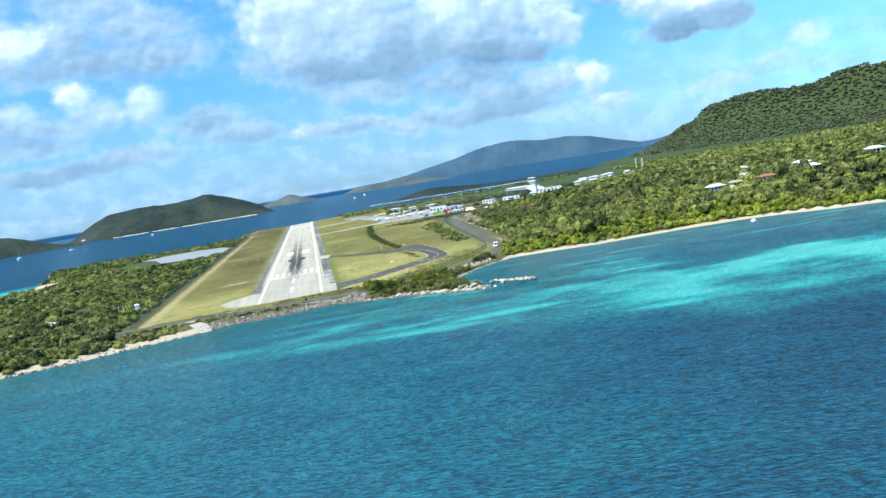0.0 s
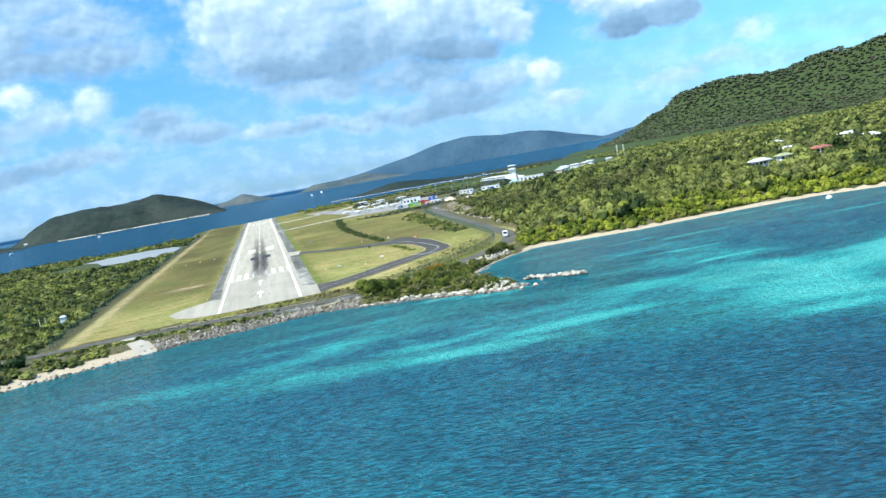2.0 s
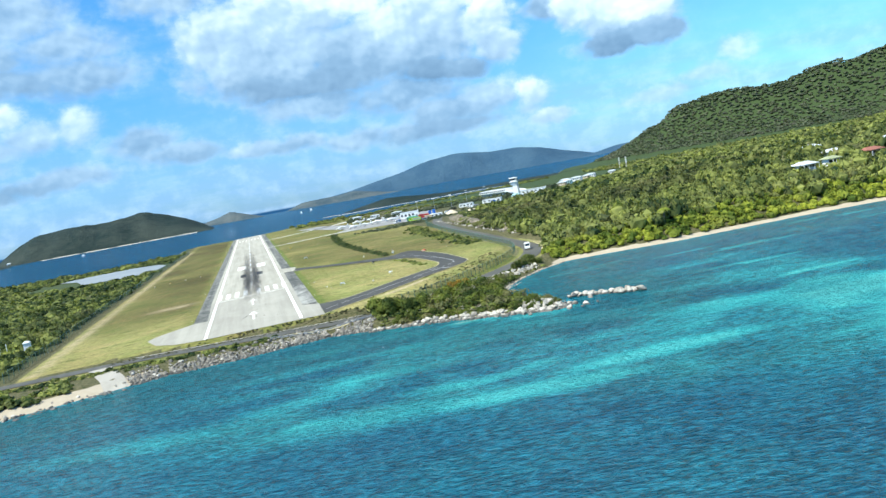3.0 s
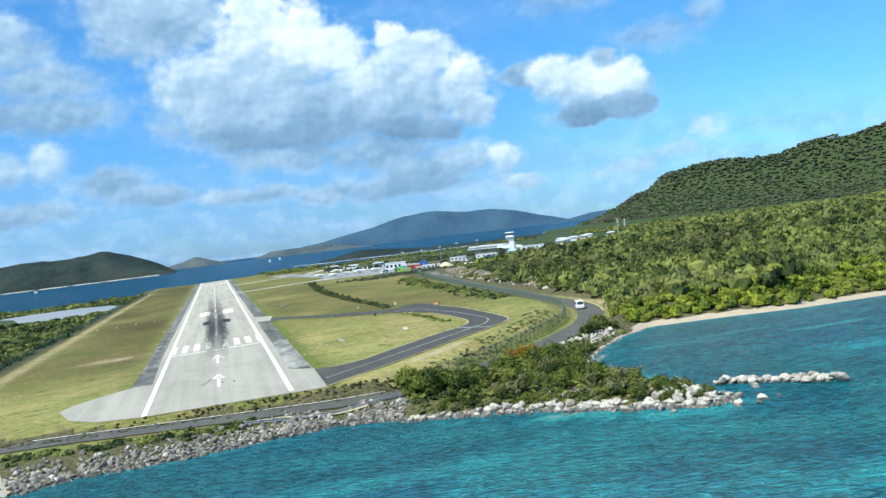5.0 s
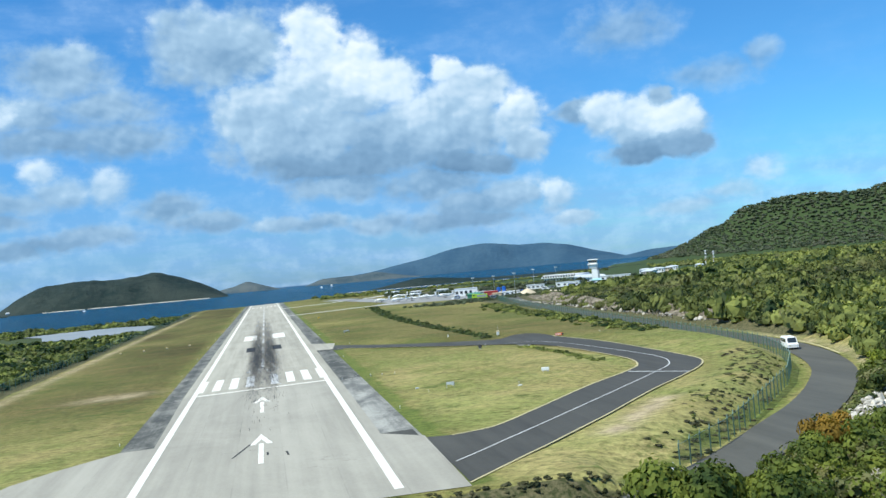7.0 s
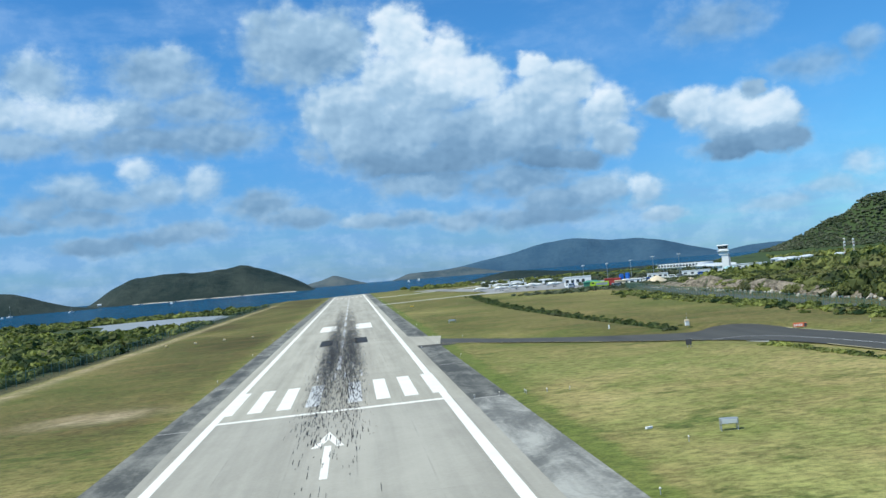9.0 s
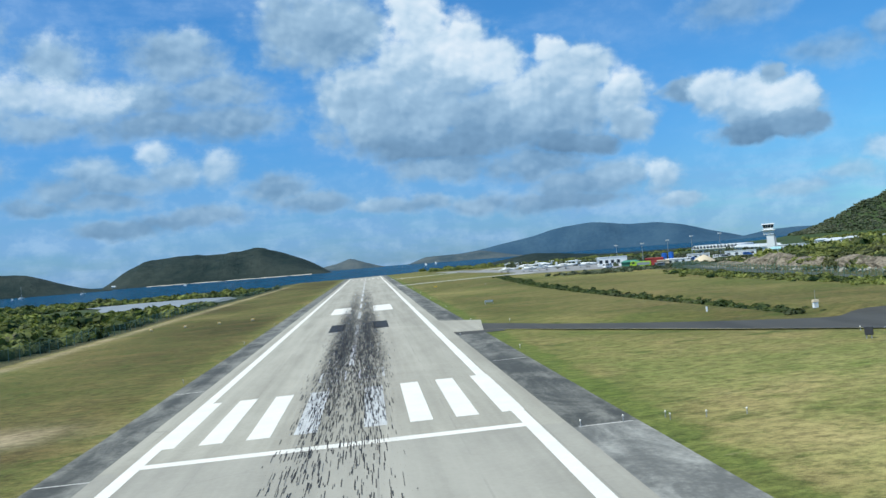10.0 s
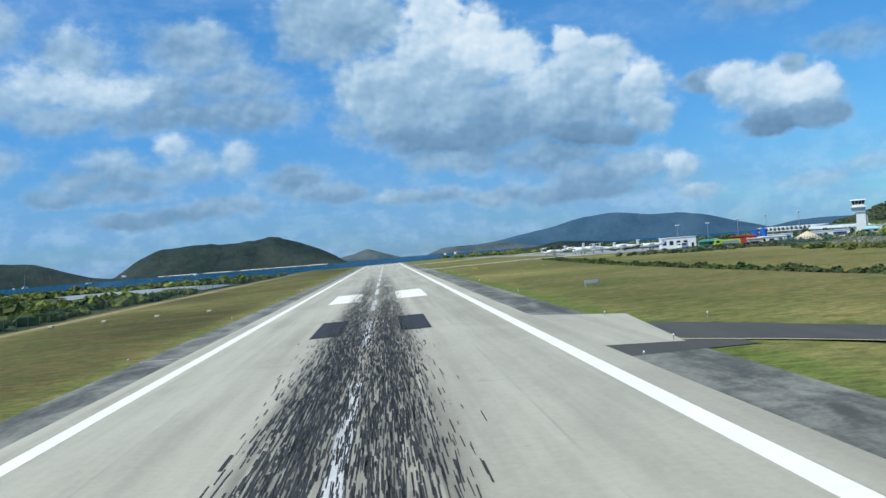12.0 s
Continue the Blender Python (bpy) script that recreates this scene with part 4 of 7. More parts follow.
for i, (sx, sy) in enumerate(((-1, 0), (1, 0), (1, 1), (-1, 1))):
    co[:, i, 0] = lx + sx * lw + sy * ln * skid
    co[:, i, 1] = ly + sy * ln
co[:, :, 2] = 0.02 * co[:, :, 0] + 0.068 / S
part_mesh("tyre_streaks", mesh_from("tyre_streaks", co.reshape(-1, 3) * S, np.arange(4 * k).reshape(-1, 4)), M_RUBBER, runway, "black tyre streaks")["kind"] = "stuff"
for px, py, an, l in ((-3.5, -83, 14, 9), (3.6, -86, -4, 3), (1.0, -84, 0, 2)):
    d = Vector((math.sin(radians(an)), math.cos(radians(an))))
    q = Vector((d.y, -d.x)) * 0.14
    a, b = Vector((px, py)), Vector((px, py)) + d * l
    slab([tuple(a - q), tuple(a + q), tuple(b + q), tuple(b - q)], 0.066, runway, "scuff", M_RUBBER)
for x0, x1 in ((-3.4, -0.3), (1.0, 4.0)):
    for r_ in (rect(x0, x1, 30.6, 31.0), rect(x0, x1, 38.6, 39.0), rect(x0, x0 + 0.25, 31.0, 38.6), rect(x1 - 0.25, x1, 31.0, 38.6)):
        slab(r_, 0.059, runway, "old_mark", M_WORN, label="outline of an old painted mark")
for yy in (-9, 34, 101, 211, 321):
    for x0, x1 in ((16.6, 20.4), (-19.8, -16)):
        slab(rect(x0, x1, yy - 0.12, yy + 0.12), 0.046, runway, "duct_cover", M_PALE, label="pale cable duct cover")
slab(rect(15.2, 20.4, -87.5, -80), 0.047, runway, "patch", M_ASPHALT, label="dark asphalt patch")
slab(rect(15.8, 24, 72.5, 79), 0.047, runway, "patch", M_ASPHALT, label="dark asphalt patch")
pond_pts = [(-174, 515), (-150, 470), (-134, 400), (-104, 385), (-78, 372), (-74, 480), (-84, 520), (-110, 545), (-150, 540)]
m_pond, n_, b_ = material("salt_pond_water", 0.45)
n_.put(b_.inputs["Base Color"], n_.mix(n_.noise(where(n_), 0.03, 4), (0.20, 0.22, 0.22, 1), (0.36, 0.36, 0.34, 1)))
pond = slab(pond_pts, S * -1.35, None, "water", m_pond, "structure", "shallow grey salt pond among the scrub", "pond", tilt=0.0)


# ---------------------------------------------------------------- shapes
def add_box(bm, x0, x1, y0, y1, z0, z1, taper=0.0):
    """A box; taper draws the top in on all sides."""
    v = [bm.verts.new(c) for c in ((x0, y0, z0), (x1, y0, z0), (x1, y1, z0), (x0, y1, z0),
                                   (x0 + taper, y0 + taper, z1), (x1 - taper, y0 + taper, z1), (x1 - taper, y1 - taper, z1), (x0 + taper, y1 - taper, z1))]
    for f in ((3, 2, 1, 0), (4, 5, 6, 7), (0, 1, 5, 4), (1, 2, 6, 5), (2, 3, 7, 6), (3, 0, 4, 7)):
        bm.faces.new([v[i] for i in f])
    return bm


def box(*a, taper=0.0, bevel=0.0):
    bm = add_box(bmesh.new(), *a, taper=taper)
    if bevel:
        bmesh.ops.bevel(bm, geom=bm.edges[:], offset=bevel, segments=1, affect="EDGES")
    return bm


def tube(points, radii, sides=6):
    """A tapered tube through points, with closed ends."""
    bm = bmesh.new()
    rings = []
    for i, p in enumerate(points):
        p = Vector(p)
        d = (Vector(points[min(i + 1, len(points) - 1)]) - Vector(points[max(i - 1, 0)])).normalized()
        u = d.orthogonal().normalized()
        w = d.cross(u)
        rings.append([bm.verts.new(p + radii[i] * (math.cos(a) * u + math.sin(a) * w)) for a in [2 * math.pi * k / sides for k in range(sides)]])
    for r0, r1 in zip(rings, rings[1:]):
        for k in range(sides):
            bm.faces.new((r0[k], r0[(k + 1) % sides], r1[(k + 1) % sides], r1[k]))
    bm.faces.new(rings[0][::-1])
    bm.faces.new(rings[-1])
    return bm


def hip_roof(w, d, z, h, over=0.5, ridge=0.5):
    """A hipped roof over a w x d plan, eaves at z."""
    bm = bmesh.new()
    a, b = w / 2 + over, d / 2 + over
    e = [bm.verts.new(c) for c in ((-a, -b, z), (a, -b, z), (a, b, z), (-a, b, z))]
    lo = [bm.verts.new((v.co.x, v.co.y, z - 0.18)) for v in e]
    r = [bm.verts.new((-a * ridge, 0, z + h)), bm.verts.new((a * ridge, 0, z + h))]
    for f in ((e[0], e[1], r[1], r[0]), (e[1], e[2], r[1]), (e[2], e[3], r[0], r[1]), (e[3], e[0], r[0]), lo[::-1]):
        bm.faces.new(f)
    for i in range(4):
        bm.faces.new((lo[i], lo[(i + 1) % 4], e[(i + 1) % 4], e[i]))
    return bm


M_WHITE = plain("white_render", (0.84, 0.84, 0.82), 0.7, vary=0.14, scale=0.6)
M_GREY = plain("grey_concrete_wall", (0.50, 0.49, 0.47), 0.8, vary=0.2)
M_ROOF = plain("pale_metal_roof", (0.62, 0.64, 0.64), 0.45, vary=0.15)
M_TEAL = plain("pale_teal_wall", (0.35, 0.55, 0.55), 0.7, vary=0.15)
M_GREENROOF = plain("green_metal_roof", (0.07, 0.24, 0.15), 0.5, vary=0.2)
M_REDWALL = plain("red_wall", (0.34, 0.045, 0.04), 0.7, vary=0.2)
M_REDROOF = plain("red_tile_roof", (0.30, 0.12, 0.08), 0.8, vary=0.3)
M_CREAM = plain("cream_render", (0.68, 0.56, 0.38), 0.75, vary=0.15)
M_BLUE = plain("blue_tank", (0.02, 0.11, 0.42), 0.45, vary=0.15)
M_LIME = plain("lime_paint", (0.42, 0.62, 0.04), 0.4, vary=0.1)
M_STEEL = plain("galvanised_steel", (0.45, 0.46, 0.47), 0.45, metal=0.6, vary=0.2)
M_FENCE = plain("green_fence_post", (0.10, 0.17, 0.13), 0.5, metal=0.2, vary=0.2)
M_TYRE = plain("tyre", (0.02, 0.02, 0.02), 0.85, vary=0.2)
M_GLASS = plain("dark_window_glass", (0.03, 0.04, 0.05), 0.08, vary=0.1)
M_LAMP = plain("lamp_housing", (0.70, 0.48, 0.12), 0.5, vary=0.1)
M_DRIFT = plain("bleached_wood", (0.46, 0.41, 0.35), 0.9, vary=0.3)
M_SIGN = plain("sign_board", (0.04, 0.04, 0.045), 0.6, vary=0.2)
M_ORANGE = plain("red_white_marker", (0.62, 0.14, 0.05), 0.6, vary=0.2)


def windows(parent, y, xs, z0, z1, w, mat=None):
    for px in xs:
        f = part("window", box(px - w / 2 - 0.06, px + w / 2 + 0.06, y - 0.05, y + 0.1, z0 - 0.06, z1 + 0.06), M_GREY, parent)
        part("pane", box(px - w / 2, px + w / 2, y - 0.07, y + 0.05, z0, z1), mat or M_GLASS, f)


def control_tower():
    p = spot(276, 525)
    t = thing("control_tower", "white concrete airport control tower with glazed cab", "control tower", Matrix.Translation(p) @ pose(0, 0, 0, 0, 0, -26))
    part("shaft", box(-1.9, 2.6, -2.3, 2.3, -0.5, 11.0, taper=0.25, bevel=0.05), M_WHITE, t)
    part("stair_core", box(2.5, 3.3, -1.6, 1.6, -0.5, 10.4), M_GREY, t)
    part("neck", box(-3.4, 2.4, -2.5, 2.5, 10.2, 12.6, taper=-0.15), M_WHITE, t, "white flared neck")
    part("gallery", box(-4.1, 3.1, -3.5, 3.5, 12.6, 13.1), M_WHITE, t)
    rail = part("railing", box(-4.1, 3.1, -3.55, -3.45, 13.9, 14.0), M_STEEL, t)
    for i in range(8):
        part("baluster", box(-4.05 + i, -4.0 + i, -3.53, -3.47, 13.1, 13.95), M_STEEL, rail)
    cab = part("cab", box(-3.2, 2.2, -2.6, 2.6, 13.1, 14.0), M_WHITE, t)
    glass = part("cab_glass", box(-3.15, 2.15, -2.55, 2.55, 14.0, 15.9, taper=-0.35), M_GLASS, t, "dark outward-leaning cab windows")
    for i in range(5):
        part("mullion", tube([(-3.2 + 1.35 * i, -2.62, 14.0), (-3.5 + 1.5 * i, -2.98, 15.9)], [0.09, 0.09], 4), M_WHITE, glass)
    roof = part("roof", box(-4.0, 3.0, -3.4, 3.4, 15.9, 16.5, taper=0.2, bevel=0.05), M_WHITE, t)
    part("antenna", tube([(0, 0, 16.5), (0, 0, 19.0)], [0.06, 0.03], 5), M_STEEL, roof)
    part("antenna", tube([(-2, 1, 16.5), (-2, 1, 18.2)], [0.05, 0.03], 5), M_STEEL, roof)


def terminal():
    p = spot(293, 647)
    t = thing("terminal_building", "long white airport terminal with a row of roof vaults", "terminal", Matrix.Translation(p) @ pose(0, 0, 0, 0, 0, -67))
    part("wall", box(-21, 21, -7, 7, -2.5, 3.6), M_WHITE, t)
    part("canopy", box(-22, 22, -9.6, -6.8, 3.3, 3.7), M_WHITE, t)
    windows(t, -7.0, [-19 + 3.8 * i for i in range(11)], 0.4, 2.4, 2.0)
    for i in range(13):
        bm = bmesh.new()
        x0 = -21 + 3.23 * i
        prof = [(x0 + 1.6 + 1.6 * math.cos(a), 3.6 + 2.3 * math.sin(a)) for a in [math.pi * k / 6 for k in range(7)]]
        f0 = [bm.verts.new((a, -9.0, b)) for a, b in prof]
        f1 = [bm.verts.new((a, 6.5, b)) for a, b in prof]
        for k in range(6):
            bm.faces.new((f0[k], f0[k + 1], f1[k + 1], f1[k]))
        bm.faces.new(f1)
        v = part("vault", bm, M_WHITE, t, smooth=True)
        bm = bmesh.new()
        bm.faces.new([bm.verts.new((x0 + 1.6 + 1.0 * math.cos(a), -8.8, 3.7 + 1.3 * math.sin(a))) for a in [math.pi * k / 6 for k in range(7)]])
        part("vault_glass", bm, M_GLASS, v)
    t = thing("terminal_wing", "pale long low wing of the terminal", "building", Matrix.Translation(spot(294, 586)) @ pose(0, 0, 0, 0, 0, -100))
    part("wall", box(-31, 31, -6, 6, -2.5, 3.4), M_WHITE, t)
    part("roof", box(-31.6, 31.6, -7.4, 6.6, 3.4, 4.9, taper=0.9), M_ROOF, t, "pale blue-grey metal roof")
    windows(t, -6.0, [-27 + 6 * i for i in range(10)], 0.6, 2.4, 3.0)


def heap(x, y, w, d, h, label):
    """A loose pile of aggregate."""
    bm = bmesh.new()
    top = bm.verts.new((0, 0, h))
    rings = []
    for r, z in ((0.35, 0.72 * h), (0.7, 0.32 * h), (1.0, -0.6)):
        rings.append([bm.verts.new((w * r * math.cos(a) * (1 + 0.1 * math.sin(3 * a + r * 9)), d * r * math.sin(a) * (1 + 0.1 * math.cos(2 * a + r * 5)), z))
                      for a in [2 * math.pi * k / 16 for k in range(16)]])
    for k in range(16):
        bm.faces.new((rings[0][k], rings[0][(k + 1) % 16], top))
        for r0, r1 in zip(rings, rings[1:]):
            bm.faces.new((r1[k], r1[(k + 1) % 16], r0[(k + 1) % 16], r0[k]))
    bmesh.ops.recalc_face_normals(bm, faces=bm.faces[:])
    ob = part("gravel_heap", bm, M_CREAM, None, smooth=True)
    ob.matrix_world = Matrix.Translation(spot(x, y))
    tagged(ob, label, "heap", "stockpiles")


def block(name, label, category, x, y, w, d, h, wall, turn=0, roof=None, roof_h=0.0, wins=0, doors=0, over=0.4):
    """A small building with walls, a roof or parapet, windows and doors."""
    t = thing(name, label, category, Matrix.Translation(spot(x, y)) @ pose(0, 0, 0, 0, 0, turn))
    part("wall", box(-w / 2, w / 2, -d / 2, d / 2, -1.2, h), wall, t)
    if roof_h:
        part("roof", hip_roof(w, d, h, roof_h, over), roof or M_ROOF, t)
    else:
        part("roof", box(-w / 2 - 0.2, w / 2 + 0.2, -d / 2 - 0.2, d / 2 + 0.2, h - 0.05, h + 0.35, bevel=0.05), roof or M_ROOF, t)
    n = wins + doors
    for i in range(n):
        px = -w / 2 + w * (i + 0.5) / n
        if i < wins:
            windows(t, -d / 2, [px], 0.35 * h, 0.72 * h, min(1.6, 0.55 * w / n))
        else:
            part("door", box(px - 0.5, px + 0.5, -d / 2 - 0.06, -d / 2 + 0.05, 0, min(2.1, 0.8 * h)), M_GLASS, t, "dark door")
    return t


def gable(name, label, category, x, y, w, d, h, rise, wall, turn=0, roof=None):
    t = thing(name, label, category, Matrix.Translation(spot(x, y)) @ pose(0, 0, 0, 0, 0, turn))
    part("wall", box(-w / 2, w / 2, -d / 2, d / 2, -1.0, h), wall, t)
    bm = bmesh.new()
    a, b = w / 2 + 0.3, d / 2 + 0.3
    front = [bm.verts.new(c) for c in ((-a, -b, h), (a, -b, h), (0, -b, h + rise))]
    back = [bm.verts.new(c) for c in ((-a, b, h), (a, b, h), (0, b, h + rise))]
    bm.faces.new(front)
    bm.faces.new(back[::-1])
    for i, j in ((0, 1), (1, 2), (2, 0)):
        bm.faces.new((front[j], front[i], back[i], back[j]))
    part("roof", bm, roof or wall, t)
    part("door", box(-1.6, 1.6, -d / 2 - 0.06, -d / 2 + 0.05, 0, 0.9 * h), M_GLASS, t, "dark open doorway")
    return t


def wheel(parent, x, y, r, w):
    ty = part("wheel", tube([(x, y - w / 2, r), (x, y + w / 2, r)], [r, r], 10), M_TYRE, parent)
    part("rim", tube([(x, y - w / 2 - 0.01, r), (x, y + w / 2 + 0.01, r)], [0.55 * r, 0.55 * r], 8), M_STEEL, ty)


def profile_body(profile, half, inset=0.08):
    """A vehicle body from a side profile (x, z), rounded a little towards its sides."""
    bm = bmesh.new()
    ring = lambda y, k: [bm.verts.new((px, y, pz - (0.06 * k if pz > 1 else 0))) for px, pz in profile]
    rows = [ring(-half, 1), ring(-half + inset, 0), ring(half - inset, 0), ring(half, 1)]
    n = len(profile)
    for r0, r1 in zip(rows, rows[1:]):
        for k in range(n):
            bm.faces.new((r0[k], r0[(k + 1) % n], r1[(k + 1) % n], r1[k]))
    bm.faces.new(rows[0][::-1])
    bm.faces.new(rows[-1])
    bmesh.ops.recalc_face_normals(bm, faces=bm.faces[:])
    return bm


def van(x, y, turn, name="van", label="white minibus with dark windows on the shore road", mat=None, size=1.0):
    t = thing(name, label, "van", Matrix.Translation(spot(x, y, 0.06)) @ pose(0, 0, 0, 0, 0, turn) @ Matrix.Scale(size, 4))
    body = part("body", profile_body([(-2.35, 0.35), (2.35, 0.35), (2.4, 0.95), (1.75, 1.15), (1.15, 2.1), (-2.2, 2.15), (-2.4, 1.2)], 0.92), mat or M_WHITE, t)
    for s in (-1, 1):
        for k in range(3):
            part("side_window", box(-1.95 + 1.0 * k, -1.1 + 1.0 * k, s * 0.93 - 0.02, s * 0.93 + 0.02, 1.25, 1.85), M_GLASS, body)
        for px in (-1.45, 1.5):
            wheel(t, px, s * 0.8, 0.34, 0.22)
        part("headlight", box(2.36, 2.42, s * 0.68 - 0.14, s * 0.68 + 0.14, 0.75, 0.92), M_PAINT, body)
    bm = bmesh.new()
    bm.faces.new([bm.verts.new(c) for c in ((1.73, -0.8, 1.2), (1.73, 0.8, 1.2), (1.2, 0.75, 2.02), (1.2, -0.75, 2.02))])
    for v in bm.verts:
        v.co += Vector((0.03, 0, 0.02))
    part("windscreen", bm, M_GLASS, body)
    part("rear_window", box(-2.44, -2.38, -0.7, 0.7, 1.3, 1.85), M_GLASS, body)
    return t


def fire_truck(x, y, turn):
    t = thing("fire_truck", "lime green airport fire truck beside the fire station", "fire truck", Matrix.Translation(spot(x, y, 0.1)) @ pose(0, 0, 0, 0, 0, turn))
    body = part("body", profile_body([(-4.4, 0.7), (4.2, 0.7), (4.3, 1.5), (3.9, 2.9), (2.2, 3.0), (2.0, 2.7), (-4.4, 2.7)], 1.25), M_LIME, t)
    part("windscreen", box(4.02, 4.2, -1.0, 1.0, 1.7, 2.6, taper=0.05), M_GLASS, body)
    part("monitor", tube([(2.6, 0, 3.0), (3.2, 0, 3.4), (4.2, 0, 3.5)], [0.12, 0.1, 0.08], 6), M_STEEL, body)
    for s in (-1, 1):
        part("side_window", box(2.4, 3.5, s * 1.26 - 0.02, s * 1.26 + 0.02, 1.8, 2.6), M_GLASS, body)
        part("locker", box(-3.8, 1.4, s * 1.27 - 0.02, s * 1.27 + 0.02, 1.2, 2.3), M_STEEL, body)
        for px in (-3.2, -1.6, 3.0):
            wheel(t, px, s * 1.0, 0.6, 0.4)


def aeroplane(x, y, turn, size=1.0, label="small white twin-engined aeroplane parked on the apron"):
    t = thing("aeroplane", label, "aeroplane", Matrix.Translation(spot(x, y, 0.1)) @ pose(0, 0, 0, 0, 0, turn) @ Matrix.Scale(size, 4), group="parked aeroplanes")
    part("fuselage", tube([(5.6, 0, 1.35), (5.1, 0, 1.45), (3.6, 0, 1.6), (0.5, 0, 1.65), (-2.5, 0, 1.7), (-5.6, 0, 2.0)], [0.12, 0.45, 0.75, 0.8, 0.6, 0.18], 10), M_WHITE, t, smooth=True)
    wing = part("wing", box(-0.2, 1.7, -7.2, 7.2, 2.35, 2.55, taper=0.05), M_WHITE, t)
    for s in (-1, 1):
        e = part("engine", tube([(2.9, s * 2.4, 2.2), (2.5, s * 2.4, 2.2), (0.2, s * 2.4, 2.25)], [0.15, 0.42, 0.2], 8), M_WHITE, wing)
        part("wheel", tube([(0.4, s * 1.3 - 0.12, 0.3), (0.4, s * 1.3 + 0.12, 0.3)], [0.3, 0.3], 8), M_TYRE, t)
        part("strut", tube([(0.4, s * 1.3, 0.3), (0.4, s * 0.7, 1.2)], [0.07, 0.07], 5), M_STEEL, t)
    part("nose_wheel", tube([(4.3, -0.1, 0.25), (4.3, 0.1, 0.25)], [0.25, 0.25], 8), M_TYRE, t)
    part("nose_strut", tube([(4.3, 0, 0.3), (4.3, 0, 1.1)], [0.06, 0.06], 5), M_STEEL, t)
    part("fin", box(-5.7, -4.5, -0.08, 0.08, 1.9, 4.0, taper=0.03), M_WHITE, t)
    part("tailplane", box(-5.7, -4.7, -2.5, 2.5, 3.75, 3.9), M_WHITE, t)
    part("cockpit_window", box(4.1, 4.75, -0.5, 0.5, 1.75, 2.05, taper=0.08), M_GLASS, t)


def light_mast(x, y, h):
    t = thing("light_mast", "tall slim galvanised apron floodlight mast", "light mast", Matrix.Translation(spot(x, y)), group="apron light masts")
    part("pole", tube([(0, 0, -0.5), (0, 0, h)], [0.17, 0.09], 7), M_STEEL, t)
    head_ = part("crossarm", box(-1.0, 1.0, -0.12, 0.12, h - 0.1, h + 0.15), M_STEEL, t)
    for px in (-0.8, 0, 0.8):
        part("floodlight", box(px - 0.25, px + 0.25, -0.35, 0.2, h + 0.1, h + 0.55), M_WHITE, head_)


def radio_mast(x, y, h):
    t = thing("radio_mast", "red and white lattice radio mast with dishes", "radio mast", Matrix.Translation(spot(x, y)), group="radio masts")
    for i, (sx, sy) in enumerate(((-0.5, -0.4), (0.5, -0.4), (0, 0.5))):
        part("leg", tube([(sx, sy, -1), (0.7 * sx, 0.7 * sy, h)], [0.12, 0.08], 5), M_WHITE, t)
    for k in range(8):
        z = h * (k + 0.5) / 8
        part("brace", tube([(-0.5, -0.4, z - h / 16), (0.5, -0.4, z + h / 16)], [0.06, 0.06], 4), M_ORANGE if k % 2 else M_WHITE, t)
    for k, z in enumerate((0.96 * h, 0.8 * h, 0.62 * h)):
        part("dish", tube([(0.2, -0.7, z), (0.2, -1.1, z)], [0.9 - 0.15 * k, 0.75], 9), M_WHITE, t)


def house(x, y, w, d, h, turn, roof_mat, label, wall=None, lift=0.0):
    t = thing("house", label, "house", Matrix.Translation(spot(x, y, lift)) @ pose(0, 0, 0, 0, 0, turn), group="houses above the beach")
    part("wall", box(-w / 2, w / 2, -d / 2, d / 2, -3.0 - lift, h), wall or M_WHITE, t)
    part("roof", hip_roof(w, d, h, 0.24 * d, 0.8), roof_mat, t)
    v = part("veranda", box(-w / 2, w / 2, -d / 2 - 2.2, -d / 2, h - 0.25, h), roof_mat, t)
    for i in range(4):
        part("post", box(-w / 2 + 0.1 + i * (w - 0.35) / 3, -w / 2 + 0.25 + i * (w - 0.35) / 3, -d / 2 - 2.1, -d / 2 - 1.95, -1, h - 0.25), M_WHITE, v)
    windows(t, -d / 2, [-w / 2 + w * (i + 0.5) / 4 for i in range(4)], 0.8, h - 0.6, 1.3)
    return t


control_tower()
terminal()
for i, (x, y, h) in enumerate(((174, 540, 10.6), (192, 540, 10.6), (210, 540, 11.2), (227, 540, 12.4), (247, 540, 12.8))):
    light_mast(x, y, h)
radio_mast(470, 704, 15.0)
radio_mast(479, 704, 14.2)
block("cargo_building", "white two-storey cargo building with small windows", "building", 155, 484, 15, 9, 4.6, M_WHITE, -12, wins=4, doors=1)
block("hangar", "small hangar with green metal roof", "hangar", 143, 404, 8, 6, 2.6, M_GREENROOF, -15, M_GREENROOF, 0.8, doors=1)
block("fire_station", "dark red fire station with flat roof", "fire station", 150, 385, 7.5, 6, 3.6, M_REDWALL, -18, M_REDWALL, doors=2)
block("store", "cream rendered store beside the red fire station", "building", 152.5, 379, 5.0, 4, 2.3, M_CREAM, -18, M_CREAM, wins=1)
block("store", "white rendered store with a flat roof", "building", 160, 381, 8.5, 5, 2.0, M_WHITE, -18, M_WHITE, wins=2, doors=1)
for x in (155.6, 159.2):
    t = thing("water_tank", "tall blue cylindrical water tank", "tank", Matrix.Translation(spot(x, 386)), group="blue tanks")
    part("shell", tube([(0, 0, -0.3), (0, 0, 5.0)], [1.15, 1.15], 14), M_BLUE, t, smooth=False)
    part("lid", tube([(0, 0, 5.0), (0, 0, 5.3)], [1.18, 0.4], 14), M_BLUE, t)
heap(171, 372, 6.4, 4.0, 3.4, "conical heap of cream aggregate")
